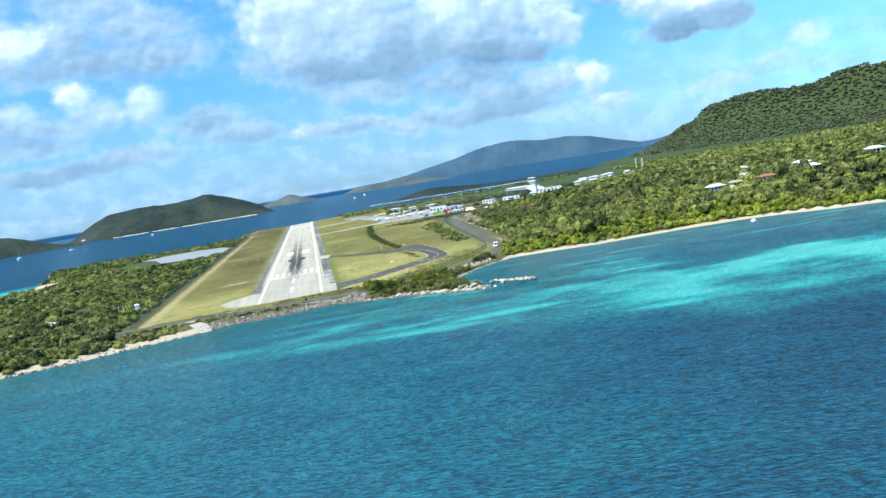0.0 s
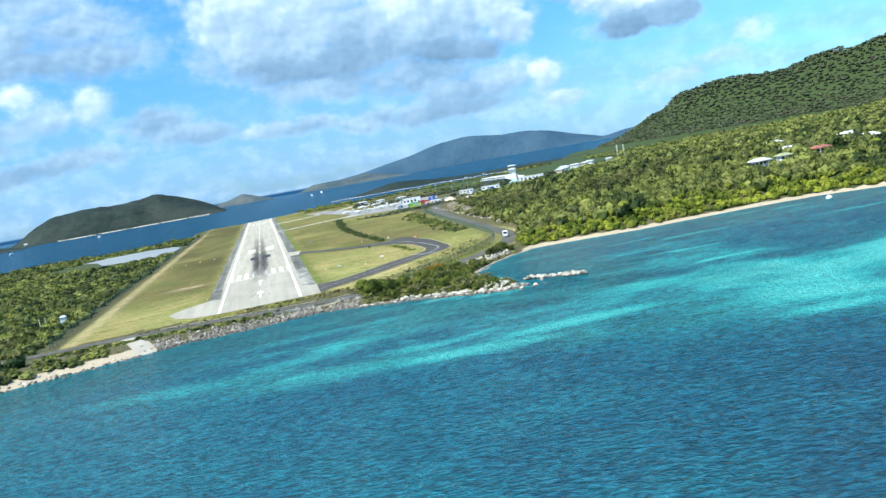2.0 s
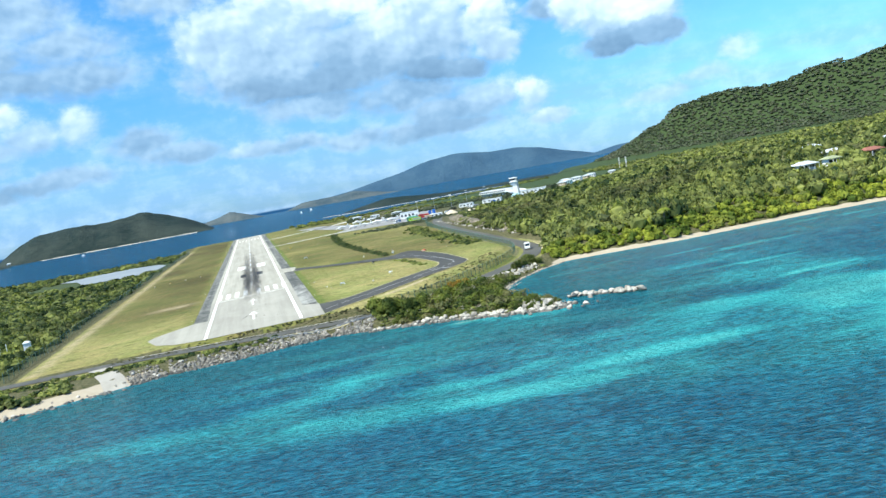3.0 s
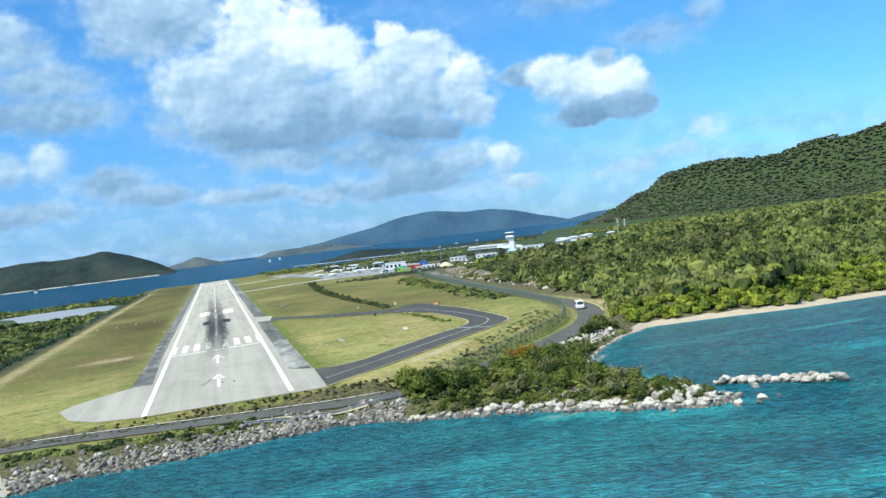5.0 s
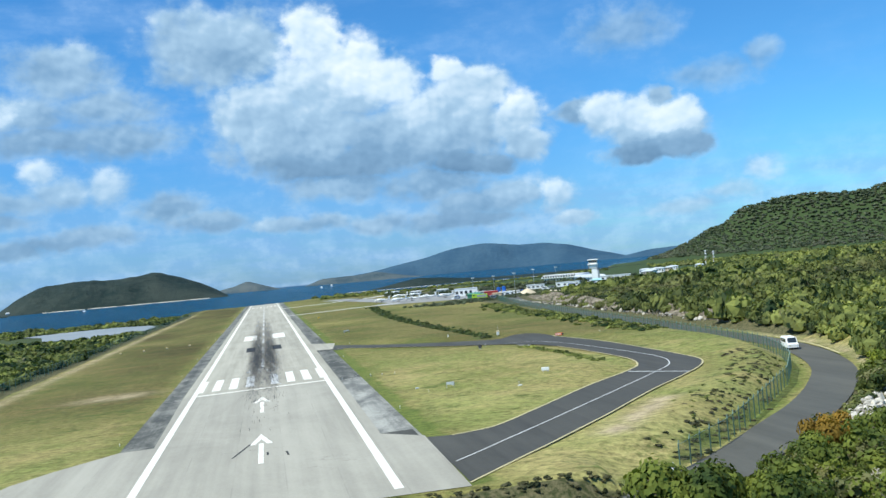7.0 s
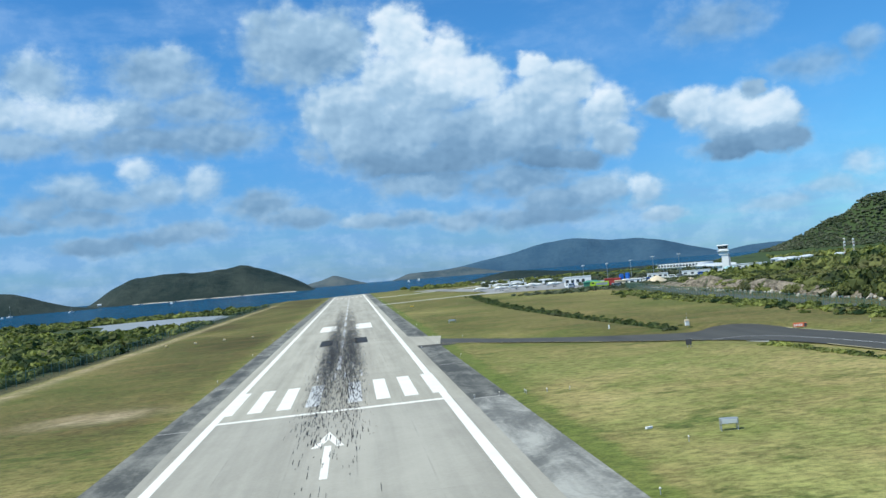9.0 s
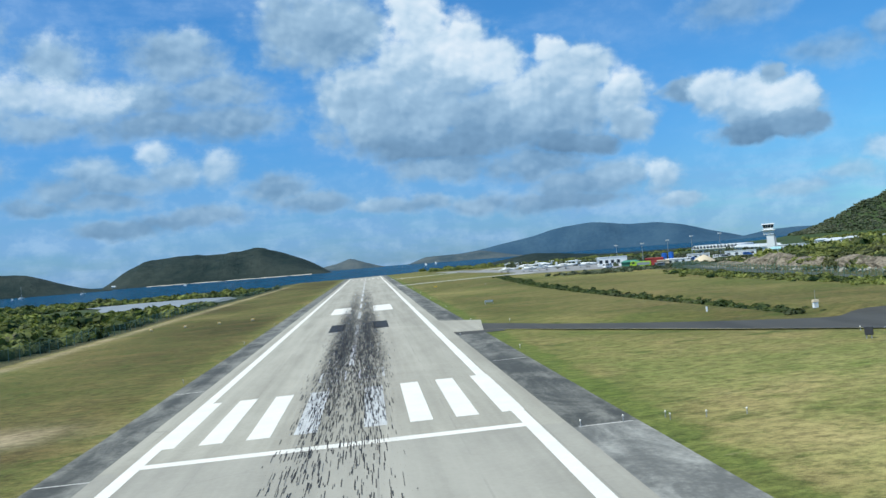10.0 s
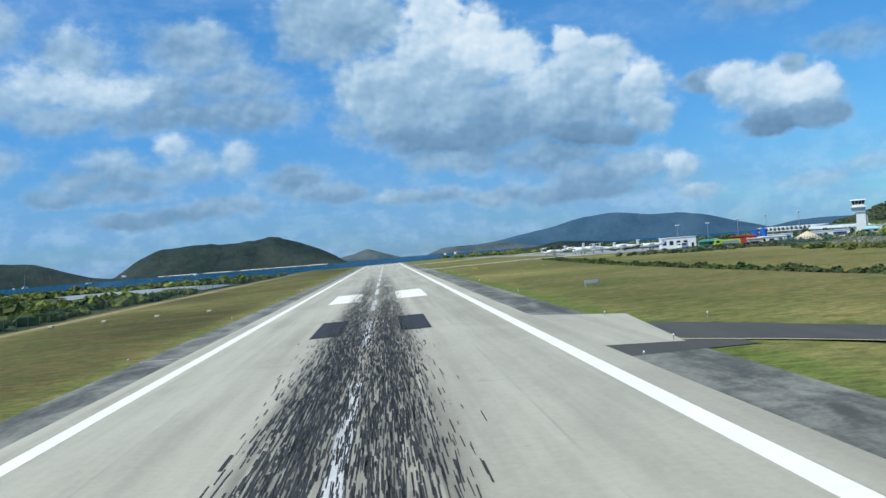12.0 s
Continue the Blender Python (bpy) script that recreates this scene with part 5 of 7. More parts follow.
heap(190, 380, 8.0, 3.0, 1.2, "low flat heap of cream aggregate")
block("shelter", "green-roofed open shelter near the tower", "shelter", 268, 500, 7, 6, 2.0, M_WHITE, -25, M_TEAL, 1.2, wins=2)
gable("marquee", "small white peaked canvas marquee", "marquee", 273, 492, 4.5, 4, 0.8, 1.2, M_WHITE, -25)
block("annex", "white flat-roofed annex with pale roof beside the tower", "building", 300, 540, 22, 9, 3.4, M_WHITE, -20, wins=5, doors=1)
block("gatehouse", "low white flat-roofed building at the airport road", "building", 240, 490, 16, 6, 2.6, M_WHITE, -25, M_ROOF, wins=4)
block("airport_building", "white low building with flat pale roof", "building", 216, 500, 12, 6, 2.6, M_WHITE, -20, M_ROOF, wins=4)
for x, y, w, h, c in ((372, 640, 9, 3.2, M_WHITE), (392, 655, 11, 3.0, M_WHITE), (360, 600, 9, 3.0, M_TEAL), (425, 690, 9, 3.0, M_WHITE), (345, 575, 8, 2.8, M_CREAM), (440, 660, 7, 2.8, M_WHITE), (410, 668, 7, 2.6, M_CREAM)):
    block("airport_building", "low white building with shallow roof beyond the terminal", "building", x, y, w, 8, h, c, -30, M_ROOF, 0.9, wins=4, doors=1).location.z += 0.6
for x, y, w in ((128, 700, 12), (150, 690, 9), (172, 664, 10)):
    block("jetty_building", "low grey-roofed building by the far shore", "building", x, y, w, 6, 2.2, M_WHITE, -10, M_ROOF, 0.6, wins=3)
fire_truck(140, 377, 165)
for x, y, a, s in ((97, 445, 200, 0.95), (107, 448, 165, 0.9), (119, 452, 170, 1.0), (133, 455, 190, 1.0), (88, 470, 185, 0.9), (112, 540, 175, 1.0), (128, 560, 200, 0.9)):
    aeroplane(x, y, a, s)
van(111.0, -26.5, -107)
for i, (x, y, a) in enumerate(((127, 392, 40), (130, 399, 60), (146, 364, 10), (205, 440, -20), (236, 470, -30), (212, 445, -15), (172, 395, 60), (176, 401, 70), (164, 470, 0))):
    van(x, y, a, "parked_van", "parked vehicle near the airport buildings", (M_WHITE, M_BLUE, M_STEEL)[i % 3], 0.95)

house(244, -20, 7.3, 4.3, 2.3, 8, M_ROOF, "white beach house with pale hipped roof", lift=0.5)
house(256, -22, 4.7, 3.6, 2.3, 8, plain("olive_roof", (0.34, 0.36, 0.20), 0.8), "low annex with olive roof among trees", lift=0.5)
house(273, 0, 6.0, 4.3, 2.5, -4, M_ROOF, "white house with pale flat-looking roof in scrub", lift=0.8)
house(272, -28, 6.6, 4.3, 2.3, 5, M_REDROOF, "house with brownish tiled roof behind the beach", M_CREAM, 0.6)
house(301, -25, 6.6, 4.3, 2.3, -6, M_WHITE, "white villa with pale roof above the beach", lift=0.8)
house(318, 14, 7.3, 4.3, 2.5, -8, M_ROOF, "grey-roofed villa on the slope", lift=0.8)
house(372, 20, 8.0, 5.0, 2.7, -12, M_ROOF, "white villa with grey roof on the slope", lift=1.0)
house(295, 48, 5.3, 3.6, 2.3, 0, M_ROOF, "pale-roofed house in the scrub", lift=0.6)


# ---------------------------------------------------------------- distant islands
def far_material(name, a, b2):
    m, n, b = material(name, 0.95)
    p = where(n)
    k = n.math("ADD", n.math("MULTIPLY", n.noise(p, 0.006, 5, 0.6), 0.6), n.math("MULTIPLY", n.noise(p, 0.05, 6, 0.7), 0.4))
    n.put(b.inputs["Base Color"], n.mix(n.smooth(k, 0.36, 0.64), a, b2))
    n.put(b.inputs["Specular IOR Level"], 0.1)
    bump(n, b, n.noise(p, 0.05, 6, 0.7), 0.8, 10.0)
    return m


def island(label, distance, profile, depth, mat, name="island", steps=170, rough=0.10):
    """An island seen along bearings from the runway; profile: bearing in degrees, ridge height in metres."""
    lo, hi = profile[0][0], profile[-1][0]
    A, V = np.meshgrid(np.linspace(lo, hi, steps), np.linspace(-1, 1, 41))
    d = distance + depth * V
    X, Y = d * np.sin(np.radians(A)), d * np.cos(np.radians(A))
    line = np.linspace(lo, hi, steps)
    H = np.interp(line, [q[0] for q in profile], [q[1] for q in profile])
    k = max(1, steps // 40)
    H = np.convolve(np.pad(H, k, mode="edge"), np.ones(2 * k + 1) / (2 * k + 1), "valid")
    H = np.broadcast_to(H, A.shape)
    ridge = np.cos(np.pi / 2 * np.clip(np.abs(V), 0, 1)) ** 0.9
    spur = 1 + 0.28 * fbm(X / (0.035 * distance), Y / 900, 23, 3) * np.abs(V)
    Z = H * np.clip(ridge * spur, 0, 1) * (1 + rough * fbm(X / 160, Y / 160, 17, 5)) - 0.6 - 4 * (1 - ridge) ** 4
    Z = Z + S * SEA
    w_ = steps
    i = (np.arange(40)[:, None] * w_ + np.arange(w_ - 1)[None]).ravel()
    me = mesh_from(name, np.stack([X, Y, Z], -1).reshape(-1, 3), np.stack([i, i + 1, i + w_ + 1, i + w_], 1), smooth=True)
    me.materials.append(mat)
    return tagged(new(name, me), label, "island", kind="structure")


# blue aerial haze is mixed into these base colours, strongest on the mountain
M_ISLE = far_material("hazed_island_forest", (0.016, 0.030, 0.028, 1), (0.048, 0.060, 0.050, 1))
M_ISLE2 = far_material("hazed_far_island_forest", (0.045, 0.075, 0.095, 1), (0.12, 0.14, 0.14, 1))
M_ISLE3 = far_material("hazed_mountain_forest", (0.038, 0.082, 0.135, 1), (0.060, 0.112, 0.165, 1))
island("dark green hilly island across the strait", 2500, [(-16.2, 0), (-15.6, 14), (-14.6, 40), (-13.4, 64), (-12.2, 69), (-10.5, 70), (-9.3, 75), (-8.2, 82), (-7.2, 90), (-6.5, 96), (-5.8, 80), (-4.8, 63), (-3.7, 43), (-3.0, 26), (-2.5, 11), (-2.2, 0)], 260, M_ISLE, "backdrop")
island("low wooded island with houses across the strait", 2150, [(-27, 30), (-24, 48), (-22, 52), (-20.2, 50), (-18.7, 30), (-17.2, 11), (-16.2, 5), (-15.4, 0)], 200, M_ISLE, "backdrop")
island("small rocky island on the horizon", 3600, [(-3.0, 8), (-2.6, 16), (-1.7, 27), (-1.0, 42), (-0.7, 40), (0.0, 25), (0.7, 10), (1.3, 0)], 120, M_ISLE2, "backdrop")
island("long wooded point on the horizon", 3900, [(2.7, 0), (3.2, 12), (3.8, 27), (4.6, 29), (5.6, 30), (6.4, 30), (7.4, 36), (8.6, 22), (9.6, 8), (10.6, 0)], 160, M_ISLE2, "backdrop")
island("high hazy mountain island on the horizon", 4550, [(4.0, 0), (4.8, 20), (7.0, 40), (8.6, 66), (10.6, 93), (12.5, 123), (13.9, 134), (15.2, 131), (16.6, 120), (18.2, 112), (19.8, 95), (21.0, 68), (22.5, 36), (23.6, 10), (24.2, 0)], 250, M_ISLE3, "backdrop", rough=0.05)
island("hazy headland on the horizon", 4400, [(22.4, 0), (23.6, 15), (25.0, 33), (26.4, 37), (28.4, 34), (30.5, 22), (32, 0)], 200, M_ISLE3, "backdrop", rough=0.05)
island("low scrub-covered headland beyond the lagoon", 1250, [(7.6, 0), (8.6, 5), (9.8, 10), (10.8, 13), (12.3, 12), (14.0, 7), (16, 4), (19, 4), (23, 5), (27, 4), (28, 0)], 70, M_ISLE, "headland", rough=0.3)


def strand(label, bearing0, bearing1, distance, width):
    """A thin beach at the foot of a far shore."""
    bm = bmesh.new()
    rows = []
    for k in range(25):
        a = radians(bearing0 + (bearing1 - bearing0) * k / 24)
        r = distance + 12 * math.sin(k * 1.3)
        rows.append([bm.verts.new(((r - width) * math.sin(a), (r - width) * math.cos(a), S * SEA + 0.05)),
                     bm.verts.new(((r + width) * math.sin(a), (r + width) * math.cos(a), S * SEA + 0.22 * width))])
    for r0, r1 in zip(rows, rows[1:]):
        bm.faces.new((r0[0], r1[0], r1[1], r0[1]))
    tagged(part("beach", bm, M_SAND, None), label, "beach", kind="structure")


M_SAND = plain("pale_sand", (0.74, 0.66, 0.52), 0.95, vary=0.2)
strand("white beach at the island's foot", -13.5, -3.4, 2238, 5)
strand("pale causeway across the lagoon", 6.0, 26.0, 1120, 1.4)
for a, d, w in ((-14.6, 2285, 14), (-14.2, 2300, 10), (-13.9, 2280, 12), (-15.4, 2290, 10), (-19.6, 2120, 18), (-18.3, 2010, 12), (-19.1, 2060, 9)):
    x, y = d * math.sin(radians(a)), d * math.cos(radians(a))
    t = thing("island_house", "pale house by the water on the far island", "house", Matrix.Translation((x, y, S * SEA + 3.0)) @ pose(0, 0, 0, 0, 0, -a), group="houses on the far shore")
    part("wall", box(-w / 2, w / 2, -4, 4, -3, 4.0), M_WHITE, t)
    part("roof", hip_roof(w, 8, 4.0, 2.2, 0.6), M_ROOF, t)


def boat(x, y, turn, size, sail=True):
    t = thing("sailing_boat" if sail else "motor_boat", "white yacht at anchor with bare mast" if sail else "white motor boat on the water", "boat",
              Matrix.Translation((x, y, S * SEA)) @ pose(0, 0, 0, 0, 0, turn) @ Matrix.Scale(size, 4))
    bm = bmesh.new()
    low = [bm.verts.new(c) for c in ((-4, -0.8, -0.3), (3, -0.7, -0.3), (4.4, 0, -0.3), (3, 0.7, -0.3), (-4, 0.8, -0.3))]
    top = [bm.verts.new(c) for c in ((-4.3, -1.3, 1.1), (3, -1.2, 1.2), (5.3, 0, 1.4), (3, 1.2, 1.2), (-4.3, 1.3, 1.1))]
    for k in range(5):
        bm.faces.new((low[k], low[(k + 1) % 5], top[(k + 1) % 5], top[k]))
    bm.faces.new(top)
    bm.faces.new(low[::-1])
    part("hull", bm, M_WHITE, t)
    c = part("cabin", box(-1.8, 2.0, -0.9, 0.9, 1.1, 1.9 if sail else 2.6, taper=0.15), M_WHITE, t)
    part("window", box(-1.4, 1.7, -0.93, 0.93, 1.4, 1.7 if sail else 2.2), M_GLASS, c)
    if sail:
        part("mast", tube([(0.5, 0, 1.8), (0.5, 0, 14)], [0.12, 0.06], 6), M_STEEL, t)
        part("boom", tube([(0.5, 0, 2.9), (-3.6, 0, 2.9)], [0.08, 0.08], 5), M_STEEL, t)


boat(-690 * S, 1830 * S, 70, 1.5)
boat(-560 * S, 1800 * S, 60, 1.3)
boat(-400 * S, 2000 * S, 120, 1.4, False)
boat(175 * S, 2563 * S, 90, 2.2, False)
boat(230 * S, 2900 * S, 90, 2.4, False)
boat(-640 * S, 1650 * S, 100, 1.2, False)
b0 = thing("mooring_buoy", "small white float moored off the beach", "buoy", Matrix.Translation((221 * S, -106 * S, S * SEA)))
part("float", tube([(0, 0, -0.4), (0, 0, 0.2), (0, 0, 0.9), (0, 0, 1.2)], [0.7, 1.1, 0.9, 0.3], 10), M_WHITE, b0, smooth=True)
part("ring", tube([(0, 0, 1.2), (0, 0, 1.6)], [0.12, 0.12], 6), M_STEEL, b0)

# ---------------------------------------------------------------- airfield furniture
for i, x in enumerate((-56, -47, -38, -29)):
    t = thing("approach_path_light", "small orange precision approach light box on the grass", "airfield light", Matrix.Translation(spot(x, 183 + 0.6 * i)), group="approach path lights")
    part("housing", box(-0.35, 0.35, -0.4, 0.4, 0.3, 0.6, bevel=0.03), M_LAMP, t)
    part("lens", box(-0.28, 0.28, -0.43, -0.39, 0.36, 0.54), M_PAINT, t, "pale lamp glass")
    for sx in (-0.25, 0.25):
        part("leg", tube([(sx, 0, -0.1), (sx, 0, 0.35)], [0.05, 0.05], 5), M_STEEL, t)


def edge_light():
    t = thing("runway_edge_light", "small runway edge light on a stub pole", "airfield light", Matrix.Translation(spot(23, -9)), group="runway edge lights")
    part("stem", tube([(0, 0, -0.05), (0, 0, 0.3)], [0.03, 0.03], 6), M_STEEL, t)
    part("globe", tube([(0, 0, 0.3), (0, 0, 0.37), (0, 0, 0.42)], [0.06, 0.065, 0.03], 8), M_PAINT, t, smooth=True)
    return t


lamp = edge_light()
for yy in (-60, 45, 101, 155, 211, 265, 321, 400, 480, 560, 640):
    copy_thing(lamp, Matrix.Translation(spot(21.6 + drift(yy), yy)))
    copy_thing(lamp, Matrix.Translation(spot(-20.8 + drift(yy), yy)))
for xx in (17, 20):
    copy_thing(lamp, Matrix.Translation(spot(xx, -9, 0.04)))
for xx, yy in ((23, -10), (25.4, -10.4), (28, -11), (29, -46), (44, -51), (57, 26), (28, 91), (70, 62), (31, 307), (50, 290), (90, 30), (17, 71), (21, 78)):
    copy_thing(lamp, Matrix.Translation(spot(xx, yy)))


def sign(x, y, w, h, mat, label, turn=0):
    t = thing("taxiway_sign", label, "sign", Matrix.Translation(spot(x, y)) @ pose(0, 0, 0, 0, 0, turn), group="airfield signs")
    part("board", box(-w / 2, w / 2, -0.12, 0.12, 0.3, 0.3 + h, bevel=0.03), mat, t)
    for sx in (-0.3 * w, 0.3 * w):
        part("leg", tube([(sx, 0, -0.1), (sx, 0, 0.35)], [0.05, 0.05], 5), M_STEEL, t)
    return t


sign(54, 19, 0.7, 0.75, M_SIGN, "dark square sign board on short legs", -35)
def table_stand(x, y, w, h, turn):
    """A low frame of legs and rails that carries a pale instrument box."""
    t = thing("instrument_stand", "pale metal instrument box on a low legged frame", "instrument", Matrix.Translation(spot(x, y)) @ pose(0, 0, 0, 0, 0, turn), group="instrument stands")
    part("case", box(-0.5 * w, 0.5 * w, -0.22, 0.22, 0.52 * h, h, bevel=0.03), M_STEEL, t, "pale metal case")
    part("panel", box(-0.42 * w, 0.42 * w, -0.245, -0.215, 0.58 * h, 0.94 * h), M_ROOF, t)
    for sx in (-0.46 * w, 0.46 * w):
        for sy in (-0.2, 0.2):
            part("leg", tube([(sx, sy, -0.1), (sx, sy, 0.55 * h)], [0.035, 0.035], 5), M_STEEL, t)
        part("rail", tube([(sx, -0.2, 0.2), (sx, 0.2, 0.2)], [0.025, 0.025], 4), M_STEEL, t)


board = sign(80.3, 35.5, 1.9, 0.62, M_ORANGE, "low red taxiway sign with pale bars and black end", -20)
for k in range(5):
    part("lettering_bar", box(-0.82 + 0.24 * k, -0.68 + 0.24 * k, -0.14, -0.11, 0.45, 0.75), M_WHITE, board)
part("end_panel", box(0.55, 0.93, -0.14, -0.11, 0.34, 0.88), M_SIGN, board, "black end panel")
sign(52.3, -40, 1.2, 0.5, M_WHITE, "pale weathered sign board on the grass", -10)
table_stand(32.3, 150, 1.8, 0.85, 12)
table_stand(33.4, -43.5, 1.25, 0.85, -8)
sign(31, 304, 1.2, 0.5, M_YELLOW, "small yellow distance sign", 0)
t = thing("marker_cabinet", "white equipment cabinet with a thin aerial", "cabinet", Matrix.Translation(spot(69.5, 60.5)))
part("body", box(-0.30, 0.30, -0.25, 0.25, 0, 0.75, bevel=0.03), M_WHITE, t)
part("hood", box(-0.38, 0.38, -0.3, 0.3, 0.75, 1.05, taper=0.06), M_CREAM, t, "cream weather hood")
part("aerial", tube([(0, 0, 1.05), (0, 0, 2.2)], [0.03, 0.02], 5), M_STEEL, t)
t = thing("marker_post", "short white marker post in the grass", "post", Matrix.Translation(spot(56, 69)))
part("post", box(-0.11, 0.11, -0.1, 0.1, 0, 0.7, bevel=0.03), M_WHITE, t)
for x, y, turn in ((28.1, -39, 20), (34.4, -40.6, -35), (43.7, -52.7, 10)):
    t = thing("ground_marker", "small white marker board lying in the grass", "marker", Matrix.Translation(spot(x, y)) @ pose(0, 0, 0, 0, 0, turn), group="ground markers")
    part("board", box(-0.28, 0.28, -0.1, 0.1, 0.0, 0.16, bevel=0.02), M_WHITE, t)
    part("stake", tube([(0.1, 0, -0.1), (0.1, 0, 0.3)], [0.02, 0.02], 5), M_STEEL, t)
t = thing("navigation_hut", "small white hut with two posts at the scrub edge", "hut", Matrix.Translation(spot(-79, -36)))
part("wall", box(-0.9, 0.9, -0.9, 0.9, -0.3, 3.2), M_WHITE, t)
part("roof", hip_roof(1.8, 1.8, 3.2, 0.5, 0.2), M_ROOF, t)
for sx in (-5.5, -7.5):
    part("post", tube([(sx, -1, -0.3), (sx, -1, 4.2)], [0.1, 0.1], 5), M_WHITE, t)


# ---------------------------------------------------------------- fences
def mesh_wire():
    m, n, b = material("fence_wire", 0.5, 0.3)
    n.put(b.inputs["Base Color"], (0.07, 0.14, 0.09, 1))
    weave = n.noise(where(n), 9.0, 2)
    mixed = n.add("ShaderNodeMixShader", {0: n.smooth(weave, 0.35, 0.7, 0.22, 0.48), 1: n.add("ShaderNodeBsdfTransparent"), 2: b})
    out = [q for q in n.tree.nodes if q.type == "OUTPUT_MATERIAL"][0]
    n.put(out.inputs[0], mixed.outputs[0])
    return m


M_WIRE = mesh_wire()


def fence(line, label, gap=3.0, height=2.3, extra=0.4):
    t = thing("fence", label, "fence", None)
    t.matrix_world = Matrix.Translation(spot(*line[0]))
    inv = t.matrix_world.inverted()
    pts = [Vector((a * S, b * S)) for a, b in line]
    run, out = 0.0, []
    for p, q in zip(pts, pts[1:]):
        l = (q - p).length
        while run < l:
            out.append(p + (q - p) * (run / l))
            run += gap
        run -= l
    base = [spot(p.x / S, p.y / S) for p in out]
    post = bpy.data.meshes.new("post")
    bm = tube([(0, 0, -0.3), (0, 0, height), (0.12, 0.12, height + extra)], [0.07, 0.07, 0.04], 5)
    bm.to_mesh(post)
    bm.free()
    post.materials.append(M_FENCE)
    for p in base:
        ob = new("post", post)
        ob.parent = t
        ob.matrix_local = inv @ Matrix.Translation(p)
    bm = bmesh.new()
    lo = [bm.verts.new(inv @ (p + Vector((0, 0, 0.05)))) for p in base]
    hi = [bm.verts.new(inv @ (p + Vector((0, 0, height)))) for p in base]
    for k in range(len(base) - 1):
        bm.faces.new((lo[k], lo[k + 1], hi[k + 1], hi[k]))
    part("wire_mesh", bm, M_WIRE, t, "green wire mesh")
    bm = bmesh.new()
    for a, b in zip(base, base[1:]):
        a, b = inv @ (a + Vector((0, 0, height))), inv @ (b + Vector((0, 0, height)))
        q = tube([a, b], [0.03, 0.03], 4)
        tmp = bpy.data.meshes.new("rail")
        q.to_mesh(tmp)
        q.free()
        bm.from_mesh(tmp)
        bpy.data.meshes.remove(tmp)
    part("top_rail", bm, M_FENCE, t)


fence([(44, -112.5), (55, -102.5), (70, -85.5), (84, -69), (94, -54), (101, -39.5), (106.5, -24), (109.5, -6), (111, 20), (112.7, 60), (114.7, 110), (119, 180), (127, 260), (140, 330)],
      "green wire mesh perimeter fence along the shore road", gap=2.6)
fence([(-69, -110), (-69.5, 0), (-69.5, 120), (-69, 300), (-66, 480), (-62, 640)], "dark green perimeter fence beside the scrub", gap=5.0)


# ---------------------------------------------------------------- rocks
def rock_mesh(seed):
    r = np.random.default_rng(seed)
    bm = bmesh.new()
    bmesh.ops.create_icosphere(bm, subdivisions=2, radius=0.5)
    cuts = [Vector(r.normal(size=3)).normalized() for _ in range(11)]
    depth = r.uniform(0.24, 0.42, 11)
    for v in bm.verts:
        v.co *= 1 + r.uniform(-0.10, 0.12)
        for c, d in zip(cuts, depth):
            over = v.co.dot(c) - d
            if over > 0:
                v.co -= c * over * 0.9
        v.co = Vector((v.co.x * 1.15, v.co.y * 0.95, v.co.z * 0.85))
    me = bpy.data.meshes.new("stone")
    bm.to_mesh(me)
    bm.free()
    me.materials.append(M_ROCK)
    return me


ROCKS = [rock_mesh(40 + i) for i in range(7)]


def stone_poses(n, place, size, seed):
    r = np.random.default_rng(seed)
    out = []
    for _ in range(n):
        x, y, lift = place(r)
        s = size(r)
        p = spot(x, y)
        p.z = max(p.z, S * SEA - 0.2) + lift * s
        turn = Euler(r.uniform(0, 6.28, 3) * np.array([0.15, 0.15, 1]))
        out.append(Matrix.LocRotScale(p, turn, (s * r.uniform(0.8, 1.3), s * r.uniform(0.8, 1.2), s * r.uniform(0.7, 1.1))))
    return out


def stones(name, label, poses, seed, single=300):
    """A bank of stones: the first ones as pieces of their own, the rest joined."""
    r = np.random.default_rng(seed)
    t = thing(name, label, "rocks")
    t.matrix_world = Matrix.Translation(poses[0].translation)
    inv = t.matrix_world.inverted()
    rest_v, rest_f, k0 = [], [], 0
    data = []
    for me in ROCKS:
        v = np.empty(len(me.vertices) * 3)
        me.vertices.foreach_get("co", v)
        f = np.empty(len(me.loops), np.int32)
        me.loops.foreach_get("vertex_index", f)
        data.append((v.reshape(-1, 3), f.reshape(-1, 3)))
    for i, m in enumerate(poses):
        j = int(r.integers(len(ROCKS)))
        if i < single:
            ob = new("stone", ROCKS[j])
            ob.parent = t
            ob.matrix_local = inv @ m
        else:
            q = np.array(inv @ m)
            v, f = data[j]
            rest_v.append(v @ q[:3, :3].T + q[:3, 3])
            rest_f.append(f + k0)
            k0 += len(v)
    if rest_v:
        ob = part_mesh("rubble", mesh_from("rubble", np.concatenate(rest_v), np.concatenate(rest_f)), M_ROCK, t)
        ob["kind"] = "stuff"


def on_coast(line, r, inland):
    """A random place along a stretch of coast, so far inland."""
    seg = [math.dist(a, b) for a, b in zip(line, line[1:])]
    u = r.random() * sum(seg)
    for (a, b), l in zip(zip(line, line[1:]), seg):
        if u <= l:
            break
        u -= l
    dx, dy = (b[0] - a[0]) / l, (b[1] - a[1]) / l
    return a[0] + dx * u - dy * inland, a[1] + dy * u + dx * inland


REVET = [(-30, -147), (-22, -143), (-8, -142), (10, -138), (20, -136), (30, -140)]
CAPE = [(30, -141), (40, -145), (51, -151), (60, -159), (67, -164), (72, -168), (78, -164)]
